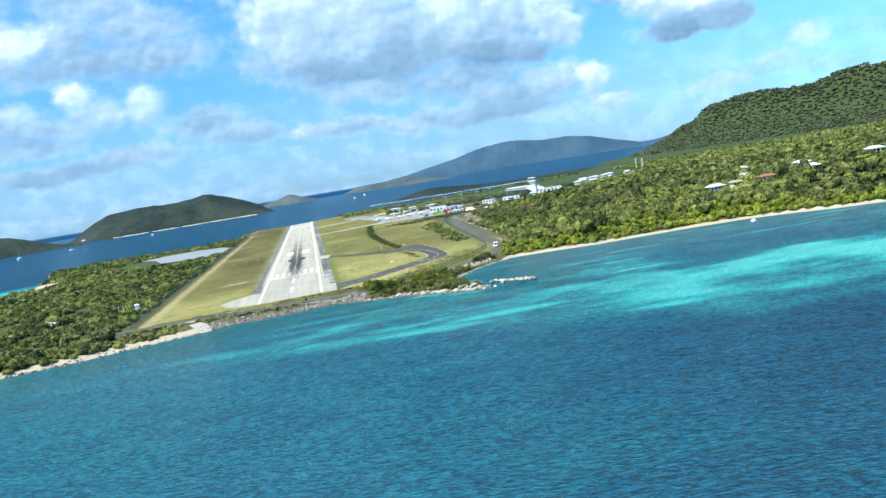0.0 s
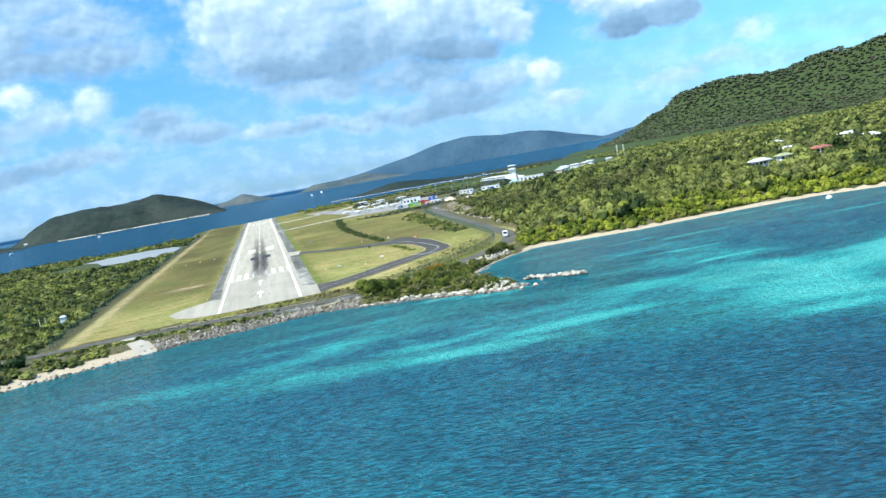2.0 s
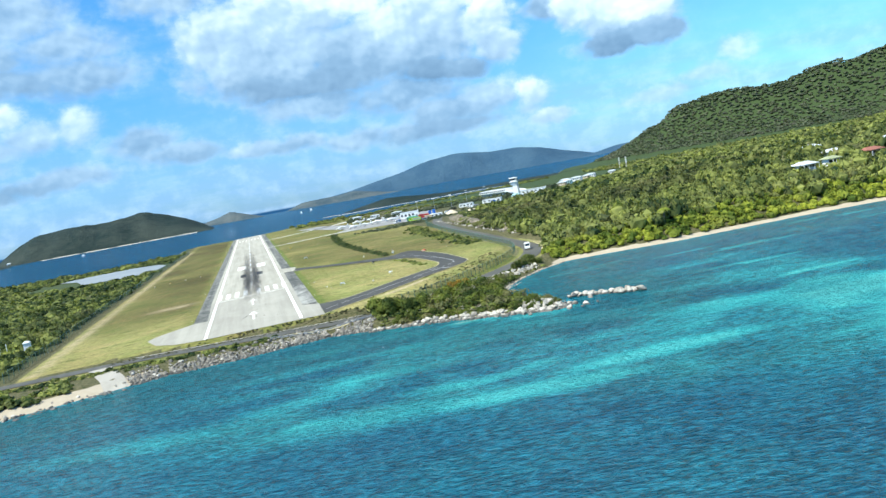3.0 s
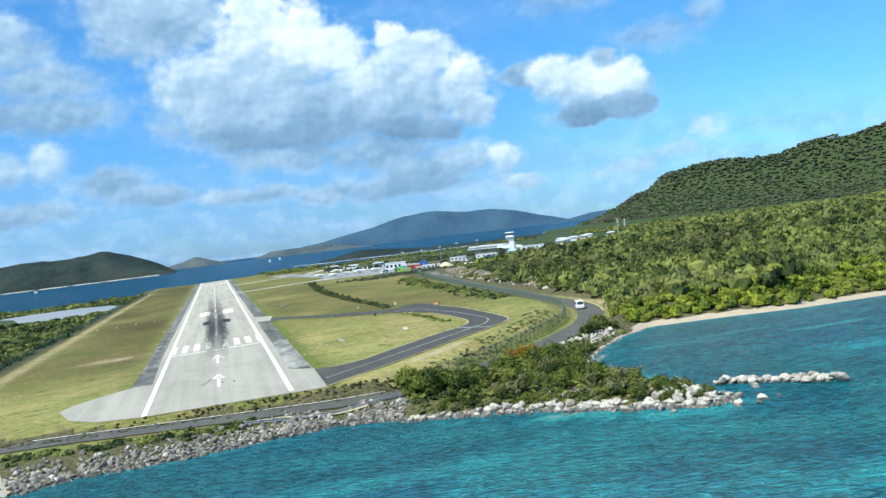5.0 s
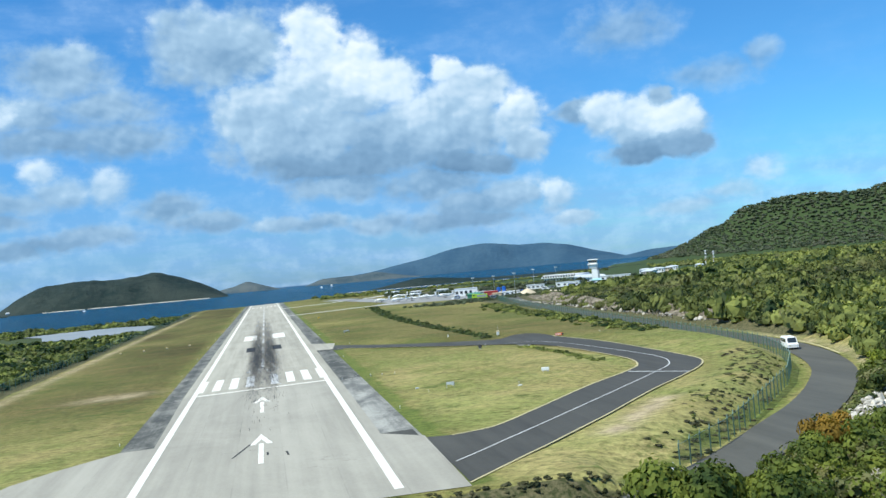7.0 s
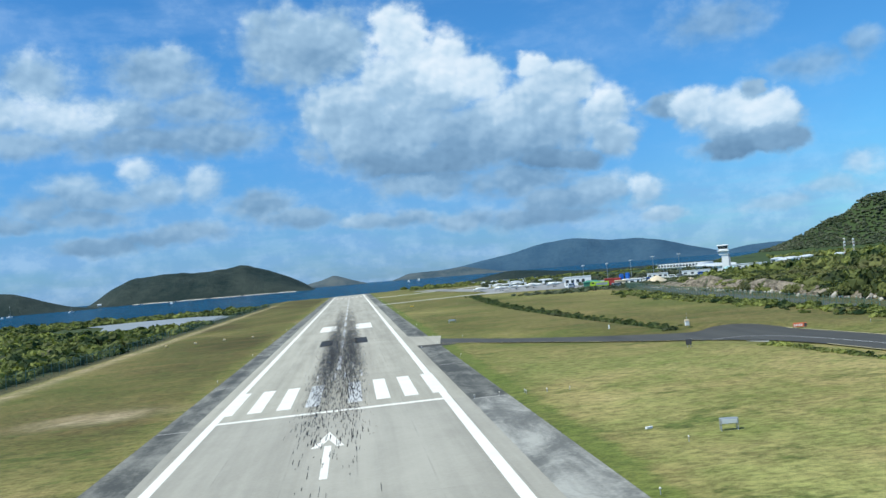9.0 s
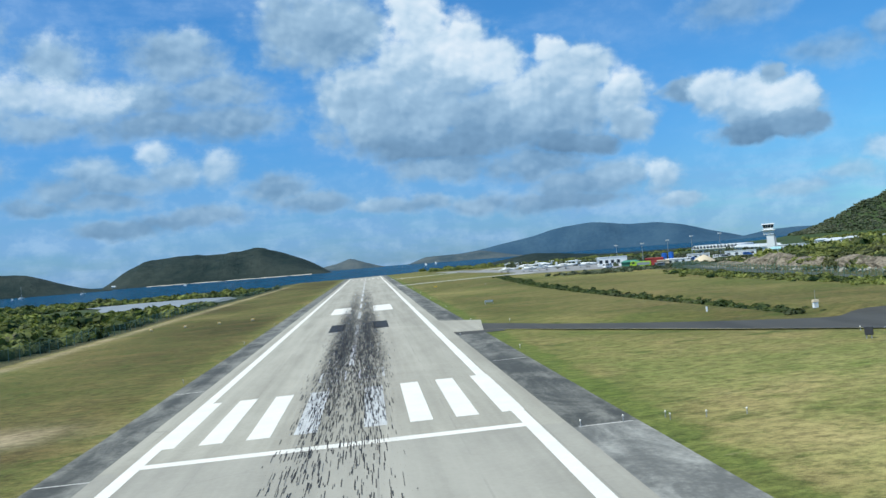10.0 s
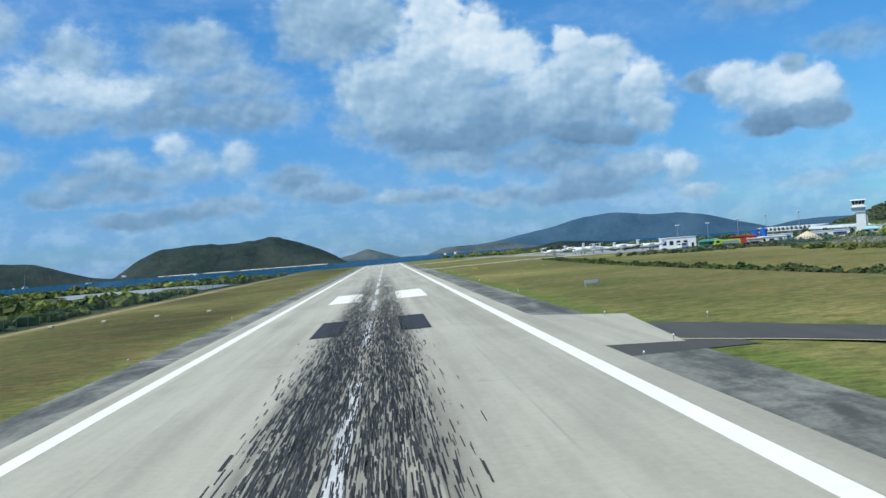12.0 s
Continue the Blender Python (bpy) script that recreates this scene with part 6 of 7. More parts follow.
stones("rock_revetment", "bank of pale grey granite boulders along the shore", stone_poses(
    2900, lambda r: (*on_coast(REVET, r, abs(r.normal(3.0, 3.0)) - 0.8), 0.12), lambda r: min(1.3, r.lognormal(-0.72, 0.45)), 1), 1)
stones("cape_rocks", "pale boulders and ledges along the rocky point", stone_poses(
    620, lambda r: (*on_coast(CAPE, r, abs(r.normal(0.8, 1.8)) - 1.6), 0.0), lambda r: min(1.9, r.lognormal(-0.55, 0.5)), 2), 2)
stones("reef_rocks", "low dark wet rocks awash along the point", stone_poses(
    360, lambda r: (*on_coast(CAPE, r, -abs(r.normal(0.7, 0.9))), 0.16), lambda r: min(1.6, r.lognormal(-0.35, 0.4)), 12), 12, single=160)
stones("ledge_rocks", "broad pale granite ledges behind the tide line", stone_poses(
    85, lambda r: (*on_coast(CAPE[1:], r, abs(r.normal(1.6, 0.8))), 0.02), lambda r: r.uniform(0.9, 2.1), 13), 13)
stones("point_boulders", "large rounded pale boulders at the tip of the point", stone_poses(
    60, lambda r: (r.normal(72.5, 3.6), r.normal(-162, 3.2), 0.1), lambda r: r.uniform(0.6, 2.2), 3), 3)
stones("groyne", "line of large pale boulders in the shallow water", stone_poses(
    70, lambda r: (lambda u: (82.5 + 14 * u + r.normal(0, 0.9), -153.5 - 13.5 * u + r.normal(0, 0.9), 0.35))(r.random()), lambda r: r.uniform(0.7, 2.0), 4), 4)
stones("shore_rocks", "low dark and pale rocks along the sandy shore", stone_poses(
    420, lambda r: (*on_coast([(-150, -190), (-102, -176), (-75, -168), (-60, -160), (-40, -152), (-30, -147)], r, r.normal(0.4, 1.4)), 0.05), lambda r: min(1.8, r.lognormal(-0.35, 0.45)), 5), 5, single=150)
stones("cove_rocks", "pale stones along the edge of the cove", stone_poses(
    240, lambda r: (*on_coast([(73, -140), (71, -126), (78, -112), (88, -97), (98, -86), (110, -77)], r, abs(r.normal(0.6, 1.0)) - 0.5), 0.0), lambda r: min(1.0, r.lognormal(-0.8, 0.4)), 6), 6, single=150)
stones("cutting_rocks", "pale exposed rock in the road cutting", stone_poses(
    220, lambda r: (lambda u: (127.5 + 0.055 * max(0, u - 60) + abs(r.normal(0, 1.2)), u, 0.2))(r.uniform(40, 300)), lambda r: min(1.7, r.lognormal(-0.35, 0.45)), 7), 7, single=120)
stones("bank_stones", "scattered pale stones on the seaward road bank", stone_poses(
    260, lambda r: (lambda u: (70 + 27 * u + r.normal(0, 1.4), -105 + 25 * u + r.normal(0, 1.4), 0.1))(r.random()), lambda r: min(1.4, r.lognormal(-0.5, 0.4)), 8), 8, single=200)
for i, (x, y) in enumerate(((78, -172), (83, -170), (66, -168))):
    ob = new("boulder", ROCKS[i % 7])
    ob.matrix_world = Matrix.LocRotScale(Vector((x * S, y * S, S * SEA + 0.1)), Euler((0.1, 0.2, i)), (1.1, 0.9, 0.7))
    tagged(ob, "single wet boulder standing in shallow water", "rock", "boulders in the shallows")


def rock_cutting():
    """The raw earth and rock face that the shore road was cut into, with a back that runs into the slope."""
    m, n, b = material("raw_rock_face", 0.95)
    q = where(n)
    strata = n.noise(n.vec("MULTIPLY", q, (0.5, 0.5, 2.2)), 0.55, 7, 0.72, 0.6)
    c = n.mix(n.smooth(strata, 0.36, 0.62), (0.065, 0.052, 0.032, 1), (0.30, 0.25, 0.18, 1))
    c = n.mix(n.smooth(n.noise(q, 0.35, 5, 0.7), 0.56, 0.64), c, (0.055, 0.070, 0.025, 1))
    n.put(b.inputs["Base Color"], c)
    bump(n, b, strata, 0.9, 0.5)
    line = [(p[0] + 9.2, p[1]) for p in ROAD if 0 < p[1] < 350]
    pts = flowing(line, 1.2)
    u = np.arange(len(pts))
    x0, y0 = np.array([p.x for p in pts]), np.array([p.y for p in pts])
    tall = 2.7 * (0.62 + 0.5 * fbm(y0 / 22, u * 0.0, 51, 3)) * smoothstep(0, 26, u) * smoothstep(len(pts) - 1, len(pts) - 30, u)
    rows = []
    for k, (out, up) in enumerate(((0.0, -0.35), (0.35, 0.25), (0.55, 0.5), (0.95, 0.78), (1.5, 1.0), (3.2, 1.02), (6.5, 0.55), (10.0, -0.3))):
        x = x0 + out + (0.35 * fbm(y0 / 2.1, u * 0.0 + k, 53, 3) if 0 < k < 5 else 0.0)
        z = ground(x0 if k < 5 else x, y0) + up * tall
        rows.append(np.column_stack([x, y0, z]))
    w = len(pts)
    i = (np.arange(len(rows) - 1)[:, None] * w + np.arange(w - 1)[None]).ravel()
    me = mesh_from("rock_face", np.concatenate(rows) * S, np.stack([i, i + w, i + w + 1, i + 1], 1))
    me.materials.append(m)
    tagged(new("rock_cutting", me), "raw brown earth and rock face beside the shore road", "rock face", kind="structure")


rock_cutting()

# ---------------------------------------------------------------- vegetation
def tuft_cloud(seed, leaves, size, flat=0.75, core=0.72):
    """A crown of many small leaf sprays round a few limbs' worth of dark inner foliage; unit radius, base at 0."""
    r = np.random.default_rng(seed)
    lobes = [(r.uniform(-0.45, 0.45), r.uniform(-0.45, 0.45), r.uniform(0.35, 0.75), r.uniform(0.40, 0.62)) for _ in range(6)]
    V, F = [], []
    for k in range(leaves):
        lx, ly, lz, lr = lobes[k % 6]
        d = r.normal(size=3)
        d /= np.linalg.norm(d)
        d[2] = abs(d[2]) * 0.9 if r.random() < 0.75 else d[2]
        c = np.array([lx, ly, lz * flat]) + d * lr * r.uniform(0.75, 1.12) * np.array([1, 1, flat])
        c[2] = max(c[2], 0.03)
        a, b = r.normal(size=3), r.normal(size=3)
        a = a - 0.9 * d * a.dot(d)
        a /= np.linalg.norm(a)
        b = np.cross(d + 0.45 * b / np.linalg.norm(b), a)
        b /= np.linalg.norm(b)
        s = size * r.uniform(0.6, 1.3)
        n0 = len(V)
        V += [c - a * s, c + b * 0.7 * s, c + a * s, c - b * 0.7 * s]
        F += [(n0, n0 + 1, n0 + 2), (n0, n0 + 2, n0 + 3)]
    ico = bmesh.new()
    bmesh.ops.create_icosphere(ico, subdivisions=1, radius=core)
    n0 = len(V)
    for v in ico.verts:
        w = 1 + r.uniform(-0.28, 0.22)
        V.append(np.array([v.co.x * w, v.co.y * w, max(0.0, (v.co.z * 0.75 + 0.55 * core) * flat * w)]))
    ico.verts.index_update()
    F += [tuple(n0 + v.index for v in f.verts) for f in ico.faces]
    ico.free()
    return np.array(V), np.array(F)


def woods(name, label, x, y, radius, height, clouds, mat, seed, category="woodland"):
    """A wide stand of trees and shrubs as one mesh."""
    r = np.random.default_rng(seed)
    z = ground(x, y) * S
    kind = r.integers(len(clouds), size=len(x))
    VV, FF, TT, n0 = [], [], [], 0
    for k, (v, f) in enumerate(clouds):
        sel = np.nonzero(kind == k)[0]
        if not len(sel):
            continue
        a = r.uniform(0, 6.28, len(sel))
        ca, sa = np.cos(a)[:, None], np.sin(a)[:, None]
        rr, hh = radius[sel][:, None], height[sel][:, None]
        px = (v[None, :, 0] * ca - v[None, :, 1] * sa) * rr + x[sel][:, None] * S
        py = (v[None, :, 0] * sa + v[None, :, 1] * ca) * rr + y[sel][:, None] * S
        pz = v[None, :, 2] * hh + z[sel][:, None] - 0.1
        VV.append(np.stack([px, py, pz], -1).reshape(-1, 3))
        TT.append(np.repeat(r.uniform(-0.5, 0.5, len(sel)), len(v)))
        FF.append((f[None] + (np.arange(len(sel)) * len(v))[:, None, None]).reshape(-1, 3) + n0)
        n0 += len(sel) * len(v)
    me = mesh_from(name, np.concatenate(VV), np.concatenate(FF))
    set_attr(me, "tint", np.concatenate(TT))
    me.materials.append(mat)
    return tagged(new(name, me), label, category, kind="stuff")


def scatter(x0, x1, y0, y1, step, keep, seed):
    r = np.random.default_rng(seed)
    X, Y = np.meshgrid(np.arange(x0, x1, step), np.arange(y0, y1, step))
    X = X + r.uniform(-0.5, 0.5, X.shape) * step
    Y = Y + r.uniform(-0.5, 0.5, Y.shape) * step
    X, Y = X.ravel(), Y.ravel()
    k = keep(X, Y)
    return X[k], Y[k]


def on_wood(x, y):
    """Where the scrub woodland right of the airfield stands."""
    edge = np.interp(y, [-90, -62, -40, 0, 200, 330, 430, 520, 640, 760, 1500], [104, 106, 116, 125, 136, 168, 275, 345, 440, 520, 560])
    houses = np.ones(np.shape(x), bool)
    for hx, hy, rr in ((244, -26, 9), (256, -27, 6), (273, -5, 8), (272, -34, 8), (301, -31, 9), (318, 8, 9), (372, 14, 9), (295, 44, 6), (475, 700, 14), (400, 650, 26), (425, 690, 14), (365, 600, 18)):
        houses &= np.hypot(x - hx, y - hy) > rr
    return (x > edge) & (coast_distance(x, y) > 8) & houses & (near_line(x, y, ROAD)[0] > 6.8)


FINE = [tuft_cloud(70 + i, 66, 0.17, core=0.74) for i in range(6)]
MID = [tuft_cloud(80 + i, 20, 0.34, core=0.74) for i in range(6)]
FAR = [tuft_cloud(90 + i, 10, 0.46, core=0.85) for i in range(6)]
rng = np.random.default_rng(12)


def sizes(n, lo, hi):
    r = rng.lognormal(0, 0.40, n)
    return np.clip(lo + (hi - lo) * (r - 0.6), 0.7 * lo, 1.5 * hi)


x, y = scatter(106, 270, -95, 150, 3.7, lambda x, y: on_wood(x, y) & (coast_distance(x, y) > 14), 1)
x2, y2 = scatter(130, 190, 150, 340, 4.3, on_wood, 16)
x, y = np.concatenate([x, x2]), np.concatenate([y, y2])
w = sizes(len(x), 1.7, 3.3) * np.where(y > 148, 0.85, 1.0)
h = w * rng.uniform(1.0, 1.7, len(x)) * np.interp(y, [60, 180], [1.0, 0.55])
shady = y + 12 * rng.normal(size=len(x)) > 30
woods("scrub_woodland", "dense green tropical scrub behind the cove", x[~shady], y[~shady], w[~shady], h[~shady], FINE, M_LEAF, 1)
woods("scrub_woodland", "green scrub above the road cutting, shade put into its colour", x[shady], y[shady], w[shady], h[shady], FINE, M_SHADELEAF, 19)
x, y = scatter(260, 560, -140, 330, 6.4, on_wood, 2)
x2, y2 = scatter(130, 275, 148, 480, 5.6, lambda x, y: on_wood(x, y) & ~((x < 190) & (y < 340)), 3)
x, y = np.concatenate([x, x2]), np.concatenate([y, y2])
w = sizes(len(x), 2.4, 3.8)
woods("scrub_woodland", "green scrub woodland on the low slope", x, y, w, w * rng.uniform(0.9, 1.5, len(x)), MID, M_LEAF, 2)
x, y = scatter(250, 1300, 300, 1000, 8.6, lambda x, y: on_wood(x, y) & (x < 300 + y), 4)
w = sizes(len(x), 2.8, 4.4)
woods("scrub_woodland", "distant green scrub below the hill", x, y, w, w * rng.uniform(0.8, 1.2, len(x)), FAR, M_LEAF, 3)
x, y = scatter(600, 1700, 700, 1640, 7.4, lambda x, y: (hill(x, y) > 6) & on_wood(x, y), 5)
w = sizes(len(x), 3.2, 4.8)
woods("hill_forest", "dry dark green forest covering the hill", x, y, w, w * rng.uniform(0.55, 0.85, len(x)), FAR, M_HILL, 4)
x, y = scatter(104, 290, -135, -40, 2.6, lambda x, y: (coast_distance(x, y) > 4.8) & (coast_distance(x, y) < 19) & (near_line(x, y, ROAD)[0] > 6.5) & (x > 104), 6)
w = sizes(len(x), 1.5, 2.4)
woods("sea_grape", "bright yellow-green sea grape thicket behind the beach", x, y, w, w * rng.uniform(1.0, 1.4, len(x)), FINE, M_GRAPE, 5, "shrubs")


def on_left(x, y):
    track_d = near_line(x, y, [(-150, -60, 0), (-134, -45, 0), (-120, -40, 0), (-124, -22, 0), (-150, 10, 0)])[0]
    pd = np.hypot((x + 124) / 62, (y - 455) / 92) > 1.0
    return (x < -71) & (coast_distance(x, y) > 4) & (track_d > 4) & pd & (near_line(x, y, ROAD)[0] > 5.5) & (np.hypot(x + 80, y + 37) > 6) & (np.hypot(x + 240, (y - 345) / 1.6) > 22)


x, y = scatter(-180, -70, -190, 160, 4.4, lambda x, y: on_left(x, y) & (fbm(x / 30, y / 30, 44) > -0.75), 7)
w = sizes(len(x), 1.7, 3.1)
woods("scrub_woodland", "low dense green scrub left of the strip", x, y, w, w * rng.uniform(0.8, 1.3, len(x)), FINE, M_LEAF, 6)
x, y = scatter(-330, -70, -190, 700, 6.8, lambda x, y: on_left(x, y) & ((x < -180) | (y > 160)), 8)
w = sizes(len(x), 2.0, 3.4)
woods("scrub_woodland", "low scrub round the salt pond", x, y, w, w * rng.uniform(0.6, 1.0, len(x)), MID, M_LEAF, 7)

# weeds and small bushes: drainage swale, banks, verges
def weeds(name, label, pts, lo, hi, seed, mat=None, tall=0.7):
    r = np.random.default_rng(seed)
    x, y = np.array([p[0] for p in pts], float), np.array([p[1] for p in pts], float)
    w = r.uniform(lo, hi, len(x))
    return woods(name, label, x, y, w, w * r.uniform(0.7, 1.3, len(x)) * tall, MID, mat or M_LEAF, seed, "shrubs")


def along(line, n, spread, seed):
    r = np.random.default_rng(seed)
    return [on_coast(line, r, r.normal(0, spread)) for _ in range(n)]


M_GREYSCRUB = leaf_material("dry_bank_weeds", (0.035, 0.042, 0.016, 1), (0.20, 0.175, 0.085, 1), (0.22, 0.18, 0.11, 1))
M_SWALE = leaf_material("swale_leaves", (0.030, 0.052, 0.016, 1), (0.125, 0.15, 0.042, 1))
weeds("swale_bushes", "line of dark weeds along the drainage swale", along([(66.5, 57), (65, 90), (63, 130), (62, 180), (62.5, 240), (66.5, 325), (72, 400)], 1000, 1.3, 3), 0.35, 1.3, 31, M_SWALE)
weeds("bank_weeds", "rough weeds on the bank below the runway end", along([(-40, -115), (-10, -117), (20, -119.5), (38, -119)], 900, 1.5, 4), 0.12, 0.5, 32, M_GREYSCRUB, tall=0.6)
weeds("bank_weeds", "tussocks on the grassy bank inside the fence", along([(52, -97), (70, -78), (88, -58), (96, -44)], 110, 2.2, 5), 0.15, 0.5, 33, tall=0.6)
weeds("bank_weeds", "dark tussocks on the slope below the taxiway", along([(46, -108), (56, -96), (66, -83), (78, -68), (88, -52), (92, -38)], 230, 2.2, 21), 0.25, 0.8, 46, M_GREYSCRUB, tall=0.32)
weeds("bank_weeds", "weeds on the verge near the fence", along([(101, 20), (103, 60), (105, 120), (109, 190), (116, 260)], 800, 2.6, 6), 0.5, 1.5, 34)
weeds("bank_weeds", "rough bushes before the airport buildings", along([(92, 310), (112, 325), (128, 335), (150, 360), (185, 385), (230, 440)], 800, 9, 7), 0.7, 1.9, 35, M_HILL)
weeds("bank_weeds", "weedy island in the taxiway loop", along([(64, 14), (66, -6), (67, -30)], 150, 0.9, 8), 0.4, 0.9, 36, tall=0.6)
weeds("verge_weeds", "weeds between the shore road and the rocks", along([(-70, -128), (-44, -128), (-20, -129), (6, -132)], 260, 1.8, 9), 0.4, 1.3, 37)
cape_pts = [(a, b) for a, b in zip(*scatter(34, 100, -166, -74, 1.35, lambda x, y: (coast_distance(x, y) > 2.6) & (near_line(x, y, ROAD)[0] > 4.8) & (y < 1.05 * (x - 41) - 124) & (seg_distance(x, y, (70, -105), (97, -80))[0] > 2.0), 15))]
weeds("point_weeds", "low plants and grass on the rocky point", cape_pts, 0.4, 1.2, 41, tall=0.7)
weeds("airport_trees", "dark green trees behind the airport buildings", along([(110, 610), (170, 600), (230, 590), (300, 580), (350, 600)], 150, 9, 17), 2.0, 3.8, 42, M_HILL, tall=1.0)
weeds("airport_trees", "dark trees between the airport buildings", [(153, 468), (154, 470), (163, 476), (195, 478), (199, 480), (226, 482), (252, 500), (256, 498), (283, 505), (290, 512), (262, 512), (310, 530), (185, 452), (120, 480)], 1.6, 2.8, 43, M_HILL, tall=1.1)
shore = [q for q in along([(-150, -176), (-100, -163), (-75, -154), (-58, -147), (-47, -141)], 260, 4.5, 18) if float(coast_distance(np.array([q[0]]), np.array([q[1]]))[0]) > 4.5]
weeds("shore_bushes", "dark green bushes along the sandy shore", shore, 0.8, 2.2, 44, tall=0.9)
weeds("lagoon_scrub", "dark scrub along the far lagoon shore", along([(60, 845), (110, 860), (230, 920), (380, 980), (480, 1080)], 500, 14, 10), 2.0, 4.0, 38)
weeds("lagoon_scrub", "dark scrub between apron and lagoon", along([(60, 780), (130, 760), (200, 740), (300, 700), (340, 640)], 240, 10, 11), 1.6, 3.2, 39)


def shrub(seed, leaves=1100):
    """One bush of the point: several stems and a leafy crown; unit radius."""
    v, f = tuft_cloud(seed, leaves, 0.11 if leaves < 500 else 0.078, flat=0.95, core=0.50)
    crown = mesh_from("crown", v, f)
    r = np.random.default_rng(seed)
    bm = bmesh.new()
    for _ in range(4):
        q = tube([(r.uniform(-0.1, 0.1), r.uniform(-0.1, 0.1), -0.15), (r.uniform(-0.25, 0.25), r.uniform(-0.25, 0.25), 0.3), (r.uniform(-0.5, 0.5), r.uniform(-0.5, 0.5), 0.75)], [0.06, 0.045, 0.02], 5)
        tmp = bpy.data.meshes.new("stem")
        q.to_mesh(tmp)
        q.free()
        bm.from_mesh(tmp)
        bpy.data.meshes.remove(tmp)
    stems = bpy.data.meshes.new("stem")
    bm.to_mesh(stems)
    bm.free()
    return crown, stems


M_SHRUB = leaf_material("point_shrub_leaves", (0.022, 0.046, 0.010, 1), (0.25, 0.28, 0.042, 1), (0.26, 0.21, 0.07, 1))
M_AUTUMN = leaf_material("orange_tinged_leaves", (0.17, 0.11, 0.015, 1), (0.48, 0.28, 0.04, 1))
SHRUBS = [shrub(200 + i) for i in range(5)]
SMALL = [shrub(210 + i, 220) for i in range(5)]
AUTUMN = [tuple(me.copy() for me in SHRUBS[1])]
GREY = [tuple(me.copy() for me in pair_) for pair_ in SMALL]
M_GREYLEAF = leaf_material("dry_olive_leaves", (0.10, 0.11, 0.04, 1), (0.30, 0.28, 0.11, 1))
for a, b in GREY:
    a.materials.append(M_GREYLEAF)
    b.materials.append(M_BARK)
for a, b in SHRUBS + SMALL:
    a.materials.append(M_SHRUB)
    b.materials.append(M_BARK)
for a, b in AUTUMN:
    a.materials.append(M_AUTUMN)
    b.materials.append(M_BARK)


def plant(x, y, r, h, pick, label, turn):
    p = spot(x, y)
    t = thing("shrub", label, "shrub", Matrix.Translation(p) @ pose(0, 0, 0, 0, 0, turn), group="shrubs on the rocky point")
    crown, stems = pick[0], pick[1]
    for name, me in (("crown", crown), ("stem", stems)):
        ob = new(name, me)
        ob.parent = t
        ob.matrix_local = Matrix.Diagonal((r, r, h, 1))


rg = random.Random(5)
POINT = [(34, -130, 3.4, 4.2), (37, -134, 3.0, 3.6), (40, -129, 2.8, 3.4), (42, -136, 2.6, 3.2), (36, -126, 2.4, 2.8), (53, -122, 2.2, 2.8), (57, -117, 2.0, 2.6), (48, -126, 2.2, 2.6), (44, -130, 2.2, 2.6)]
for x, y, r, h in POINT:
    plant(x, y, r, h, SHRUBS[rg.randrange(5)], "dense dark green shrub on the rocky point", rg.uniform(0, 360))
for x, y in ((60, -114), (63, -112)):
    plant(x, y, 2.1, 3.0, AUTUMN[0], "shrub with orange-tinged leaves beside the road", rg.uniform(0, 360))
placed = 0
while placed < 380:
    u = rg.random()
    x = rg.uniform(36, 100)
    y = rg.uniform(-165, -72)
    c = float(coast_distance(np.array([x]), np.array([y]))[0])
    rd_ = float(near_line(np.array([x]), np.array([y]), ROAD)[0][0])
    stony = float(seg_distance(np.array([x]), np.array([y]), (70, -105), (97, -80))[0][0])
    if c < 2.4 or stony < 2.6 or rd_ < 6.2 or y > 1.05 * (x - 41) - 126 or math.hypot((x - 60) / 6, (y + 150) / 3) < 1:
        continue
    s = rg.choice((0.7, 0.9, 1.1, 1.4, 1.8, 2.3)) * rg.uniform(0.8, 1.15)
    plant(x, y, s, s * rg.uniform(0.6, 1.1), (GREY if rg.random() < 0.28 else SMALL)[rg.randrange(5)], "low green shrub on the rocky point", rg.uniform(0, 360))
    placed += 1
for x, y, r, h in ((93, -76, 1.2, 1.8), (88, -82, 0.9, 1.4), (97, -72, 1.5, 2.0)):
    plant(x, y, r, h, SHRUBS[2], "shrub at the edge of the shore road", rg.uniform(0, 360))


def driftwood(x, y, turn, size):
    t = thing("driftwood", "bleached dead branches lying at the water's edge", "driftwood", Matrix.Translation(spot(x, y, 0.1)) @ pose(0, 0, 0, 0, 0, turn) @ Matrix.Diagonal((size, size, 0.5 * size, 1)), group="dead branches")
    part("trunk", tube([(-1.5, 0, 0), (0, 0.2, 0.3), (1.6, 0, 0.6), (2.8, -0.3, 0.7)], [0.16, 0.13, 0.09, 0.04], 6), M_DRIFT, t)
    r = random.Random(int(turn))
    for k in range(9):
        a = r.uniform(-1.2, 2.2)
        d = Vector((r.uniform(-0.5, 1), r.uniform(-1, 1), r.uniform(0.2, 1.1)))
        part("branch", tube([(a, 0.1, 0.35), Vector((a, 0.1, 0.35)) + d * 0.8, Vector((a, 0.1, 0.4)) + d * 1.6 + Vector((0.3, 0, 0.1))], [0.07, 0.045, 0.015], 5), M_DRIFT, t)


for i, (x, y) in enumerate(((72, -124), (74, -119), (71, -131), (73, -137), (76, -143), (77, -150), (80, -110))):
    driftwood(x, y, 40 * i + 10, 1.2 + 0.2 * (i % 3))


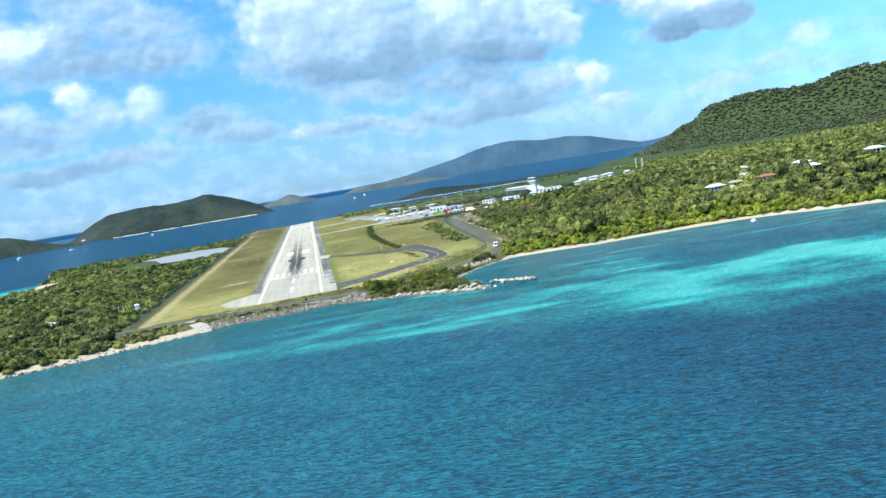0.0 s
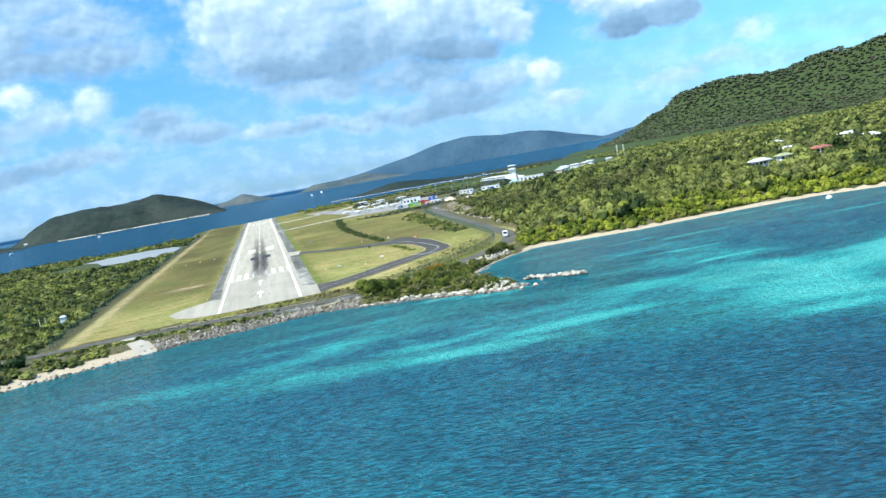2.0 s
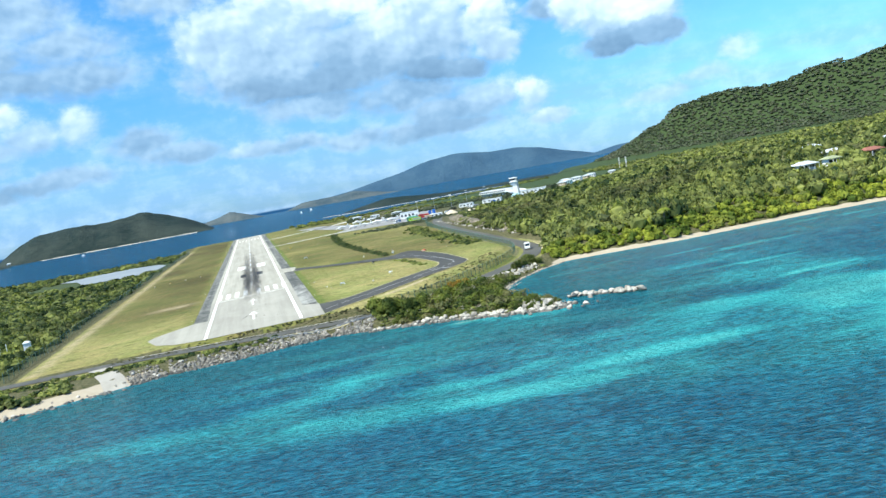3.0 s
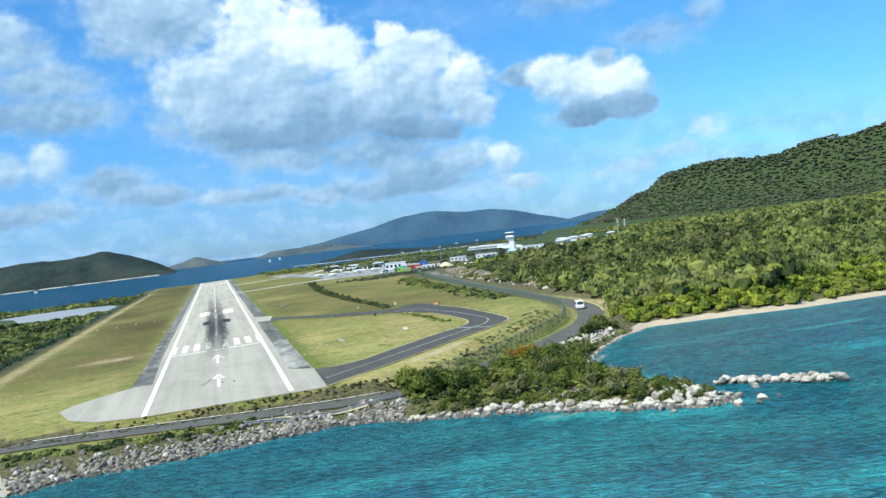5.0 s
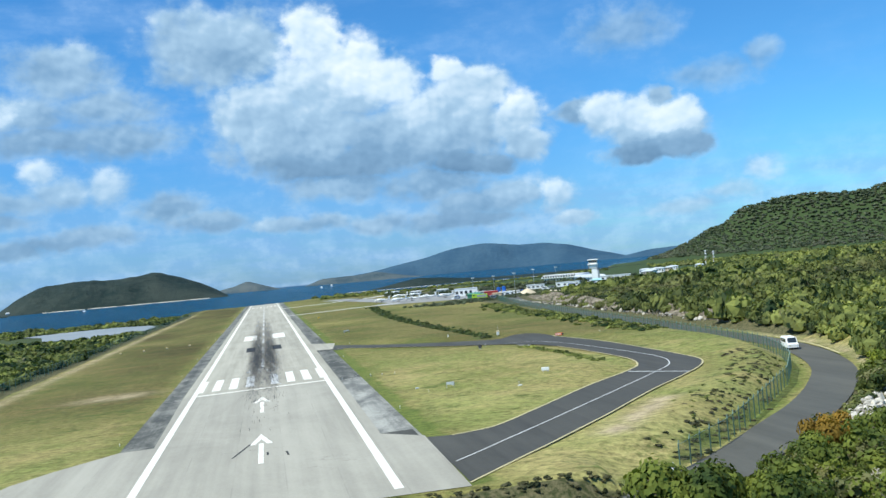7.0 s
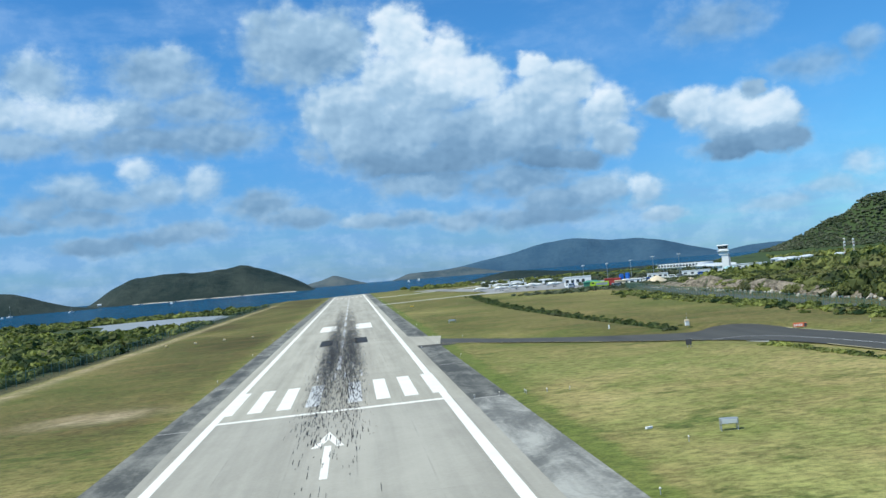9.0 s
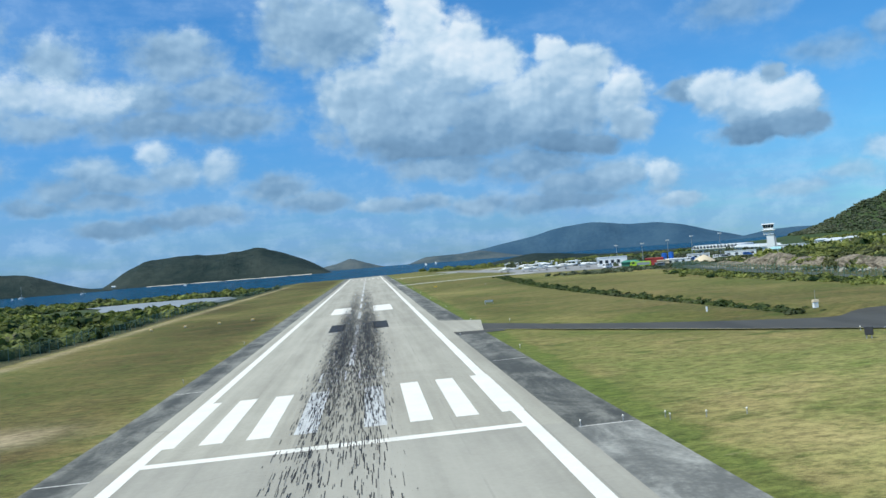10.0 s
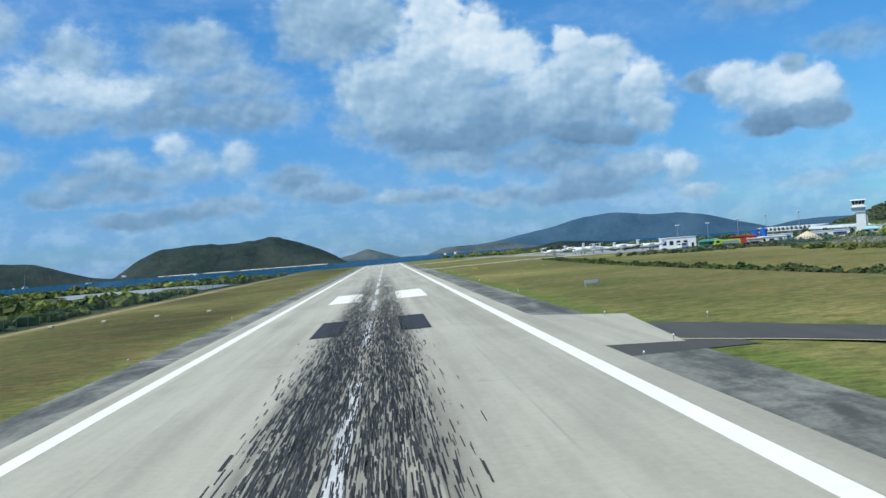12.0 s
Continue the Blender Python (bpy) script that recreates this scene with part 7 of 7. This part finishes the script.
def palm(x, y, h, turn):
    t = thing("palm_tree", "coconut palm behind the beach", "palm", Matrix.Translation(spot(x, y)) @ pose(0, 0, 0, 0, 0, turn), group="palms behind the beach")
    part("trunk", tube([(0, 0, -0.3), (0.2, 0, 0.5 * h), (0.5, 0, h)], [0.2, 0.15, 0.11], 7), M_BARK, t)
    for k in range(13):
        a = k * 2.4
        bm = bmesh.new()
        rows = []
        for j in range(6):
            u = j / 5
            c = Vector((0.5 + math.cos(a) * 2.3 * u, math.sin(a) * 2.3 * u, h + 0.7 * u - 1.7 * u * u))
            w = Vector((-math.sin(a), math.cos(a), 0)) * (0.38 * math.sin(math.pi * (0.12 + 0.85 * u)))
            rows.append([bm.verts.new(c - w - Vector((0, 0, 0.18))), bm.verts.new(c), bm.verts.new(c + w - Vector((0, 0, 0.18)))])
        for r0, r1 in zip(rows, rows[1:]):
            bm.faces.new((r0[0], r0[1], r1[1], r1[0]))
            bm.faces.new((r0[1], r0[2], r1[2], r1[1]))
        part("frond", bm, M_GRAPE, t)


for i, (x, y) in enumerate(((150, -72), (300, -95), (306, -92), (314, -96), (322, -93), (292, -90), (284, -88), (330, -98), (338, -92), (276, -62), (290, -55), (310, -60))):
    palm(x, y, rg.uniform(4.5, 7.0), 77 * i)


def dead_brush(seed):
    """A leafless bush: many thin bleached twigs from one root; unit height."""
    r = np.random.default_rng(seed)
    bm = bmesh.new()

    def twig(a, d, l, w, depth):
        b = a + d * l
        side = d.orthogonal().normalized() * w
        other = d.cross(side)
        low = [bm.verts.new(a + side * c + other * s) for c, s in ((1, 0), (-0.5, 0.87), (-0.5, -0.87))]
        tip = [bm.verts.new(b + (side * c + other * s) * 0.5) for c, s in ((1, 0), (-0.5, 0.87), (-0.5, -0.87))]
        for k in range(3):
            bm.faces.new((low[k], low[(k + 1) % 3], tip[(k + 1) % 3], tip[k]))
        if depth:
            for _ in range(4):
                twig(a + d * l * r.uniform(0.55, 1.0), (d + Vector(r.normal(size=3)) * 0.55).normalized(), l * r.uniform(0.5, 0.8), w * 0.6, depth - 1)

    for _ in range(5):
        d = Vector((r.normal() * 0.7, r.normal() * 0.7, 0.9)).normalized()
        twig(Vector((0, 0, -0.1)), d, r.uniform(0.35, 0.55), 0.028, 2)
    me = bpy.data.meshes.new("twigs")
    bm.to_mesh(me)
    bm.free()
    me.materials.append(M_DRIFT)
    return me


BRUSH = [dead_brush(300 + i) for i in range(4)]
for i in range(34):
    if i < 24:
        a_, b_, sp = ((68, -120), (66, -124), (69, -128))[i % 3] + (2.6,)
        x, y = rg.gauss(a_, sp), rg.gauss(b_, sp + 2)
    else:
        a_, b_ = ((44, -139), (47, -135), (52, -140), (60, -148), (58, -130))[i % 5]
        x, y = rg.gauss(a_, 2), rg.gauss(b_, 2)
    if float(coast_distance(np.array([x]), np.array([y]))[0]) < 0.5:
        continue
    ob = new("dead_bush", BRUSH[i % 4])
    s = rg.uniform(1.4, 2.6)
    ob.matrix_world = Matrix.Translation(spot(x, y)) @ pose(0, 0, 0, 0, 0, rg.uniform(0, 360)) @ Matrix.Diagonal((s * 1.2, s * 1.2, 0.62 * s, 1))
    tagged(ob, "leafless grey bush with bleached twigs on the point", "dead bush", "dead bushes on the point")

rail_line = [(a, b) for a, b in ((4, -131.6), (12, -131.8), (20, -131.2), (28, -130.4), (33, -129.2))]
t = thing("guard_rail", "low weathered steel guard rail along the shore road", "guard rail", Matrix.Translation(spot(*rail_line[0])))
inv = t.matrix_world.inverted()
for (xa, ya), (xb, yb) in zip(rail_line, rail_line[1:]):
    a, b = inv @ spot(xa, ya, 0.62), inv @ spot(xb, yb, 0.62)
    for dz in (0.0, -0.28):
        part("beam", tube([a + Vector((0, 0, dz)), b + Vector((0, 0, dz))], [0.07, 0.07], 5), M_STEEL, t)
    for k in range(3):
        c = a.lerp(b, k / 3)
        part("post", tube([c - Vector((0, 0, 0.8)), c + Vector((0, 0, 0.05))], [0.06, 0.06], 5), M_STEEL, t)
for k in range(3):
    t = thing("bollard", "white painted bollard beside the shore road", "bollard", Matrix.Translation(spot(41.2 + 0.75 * k, -114.2 + 0.3 * k)), group="white bollards")
    part("post", tube([(0, 0, -0.2), (0, 0, 0.85), (0, 0, 0.95)], [0.11, 0.11, 0.06], 8), M_WHITE, t)
    part("cap", tube([(0, 0, 0.95), (0, 0, 1.0)], [0.08, 0.03], 8), M_STEEL, t)
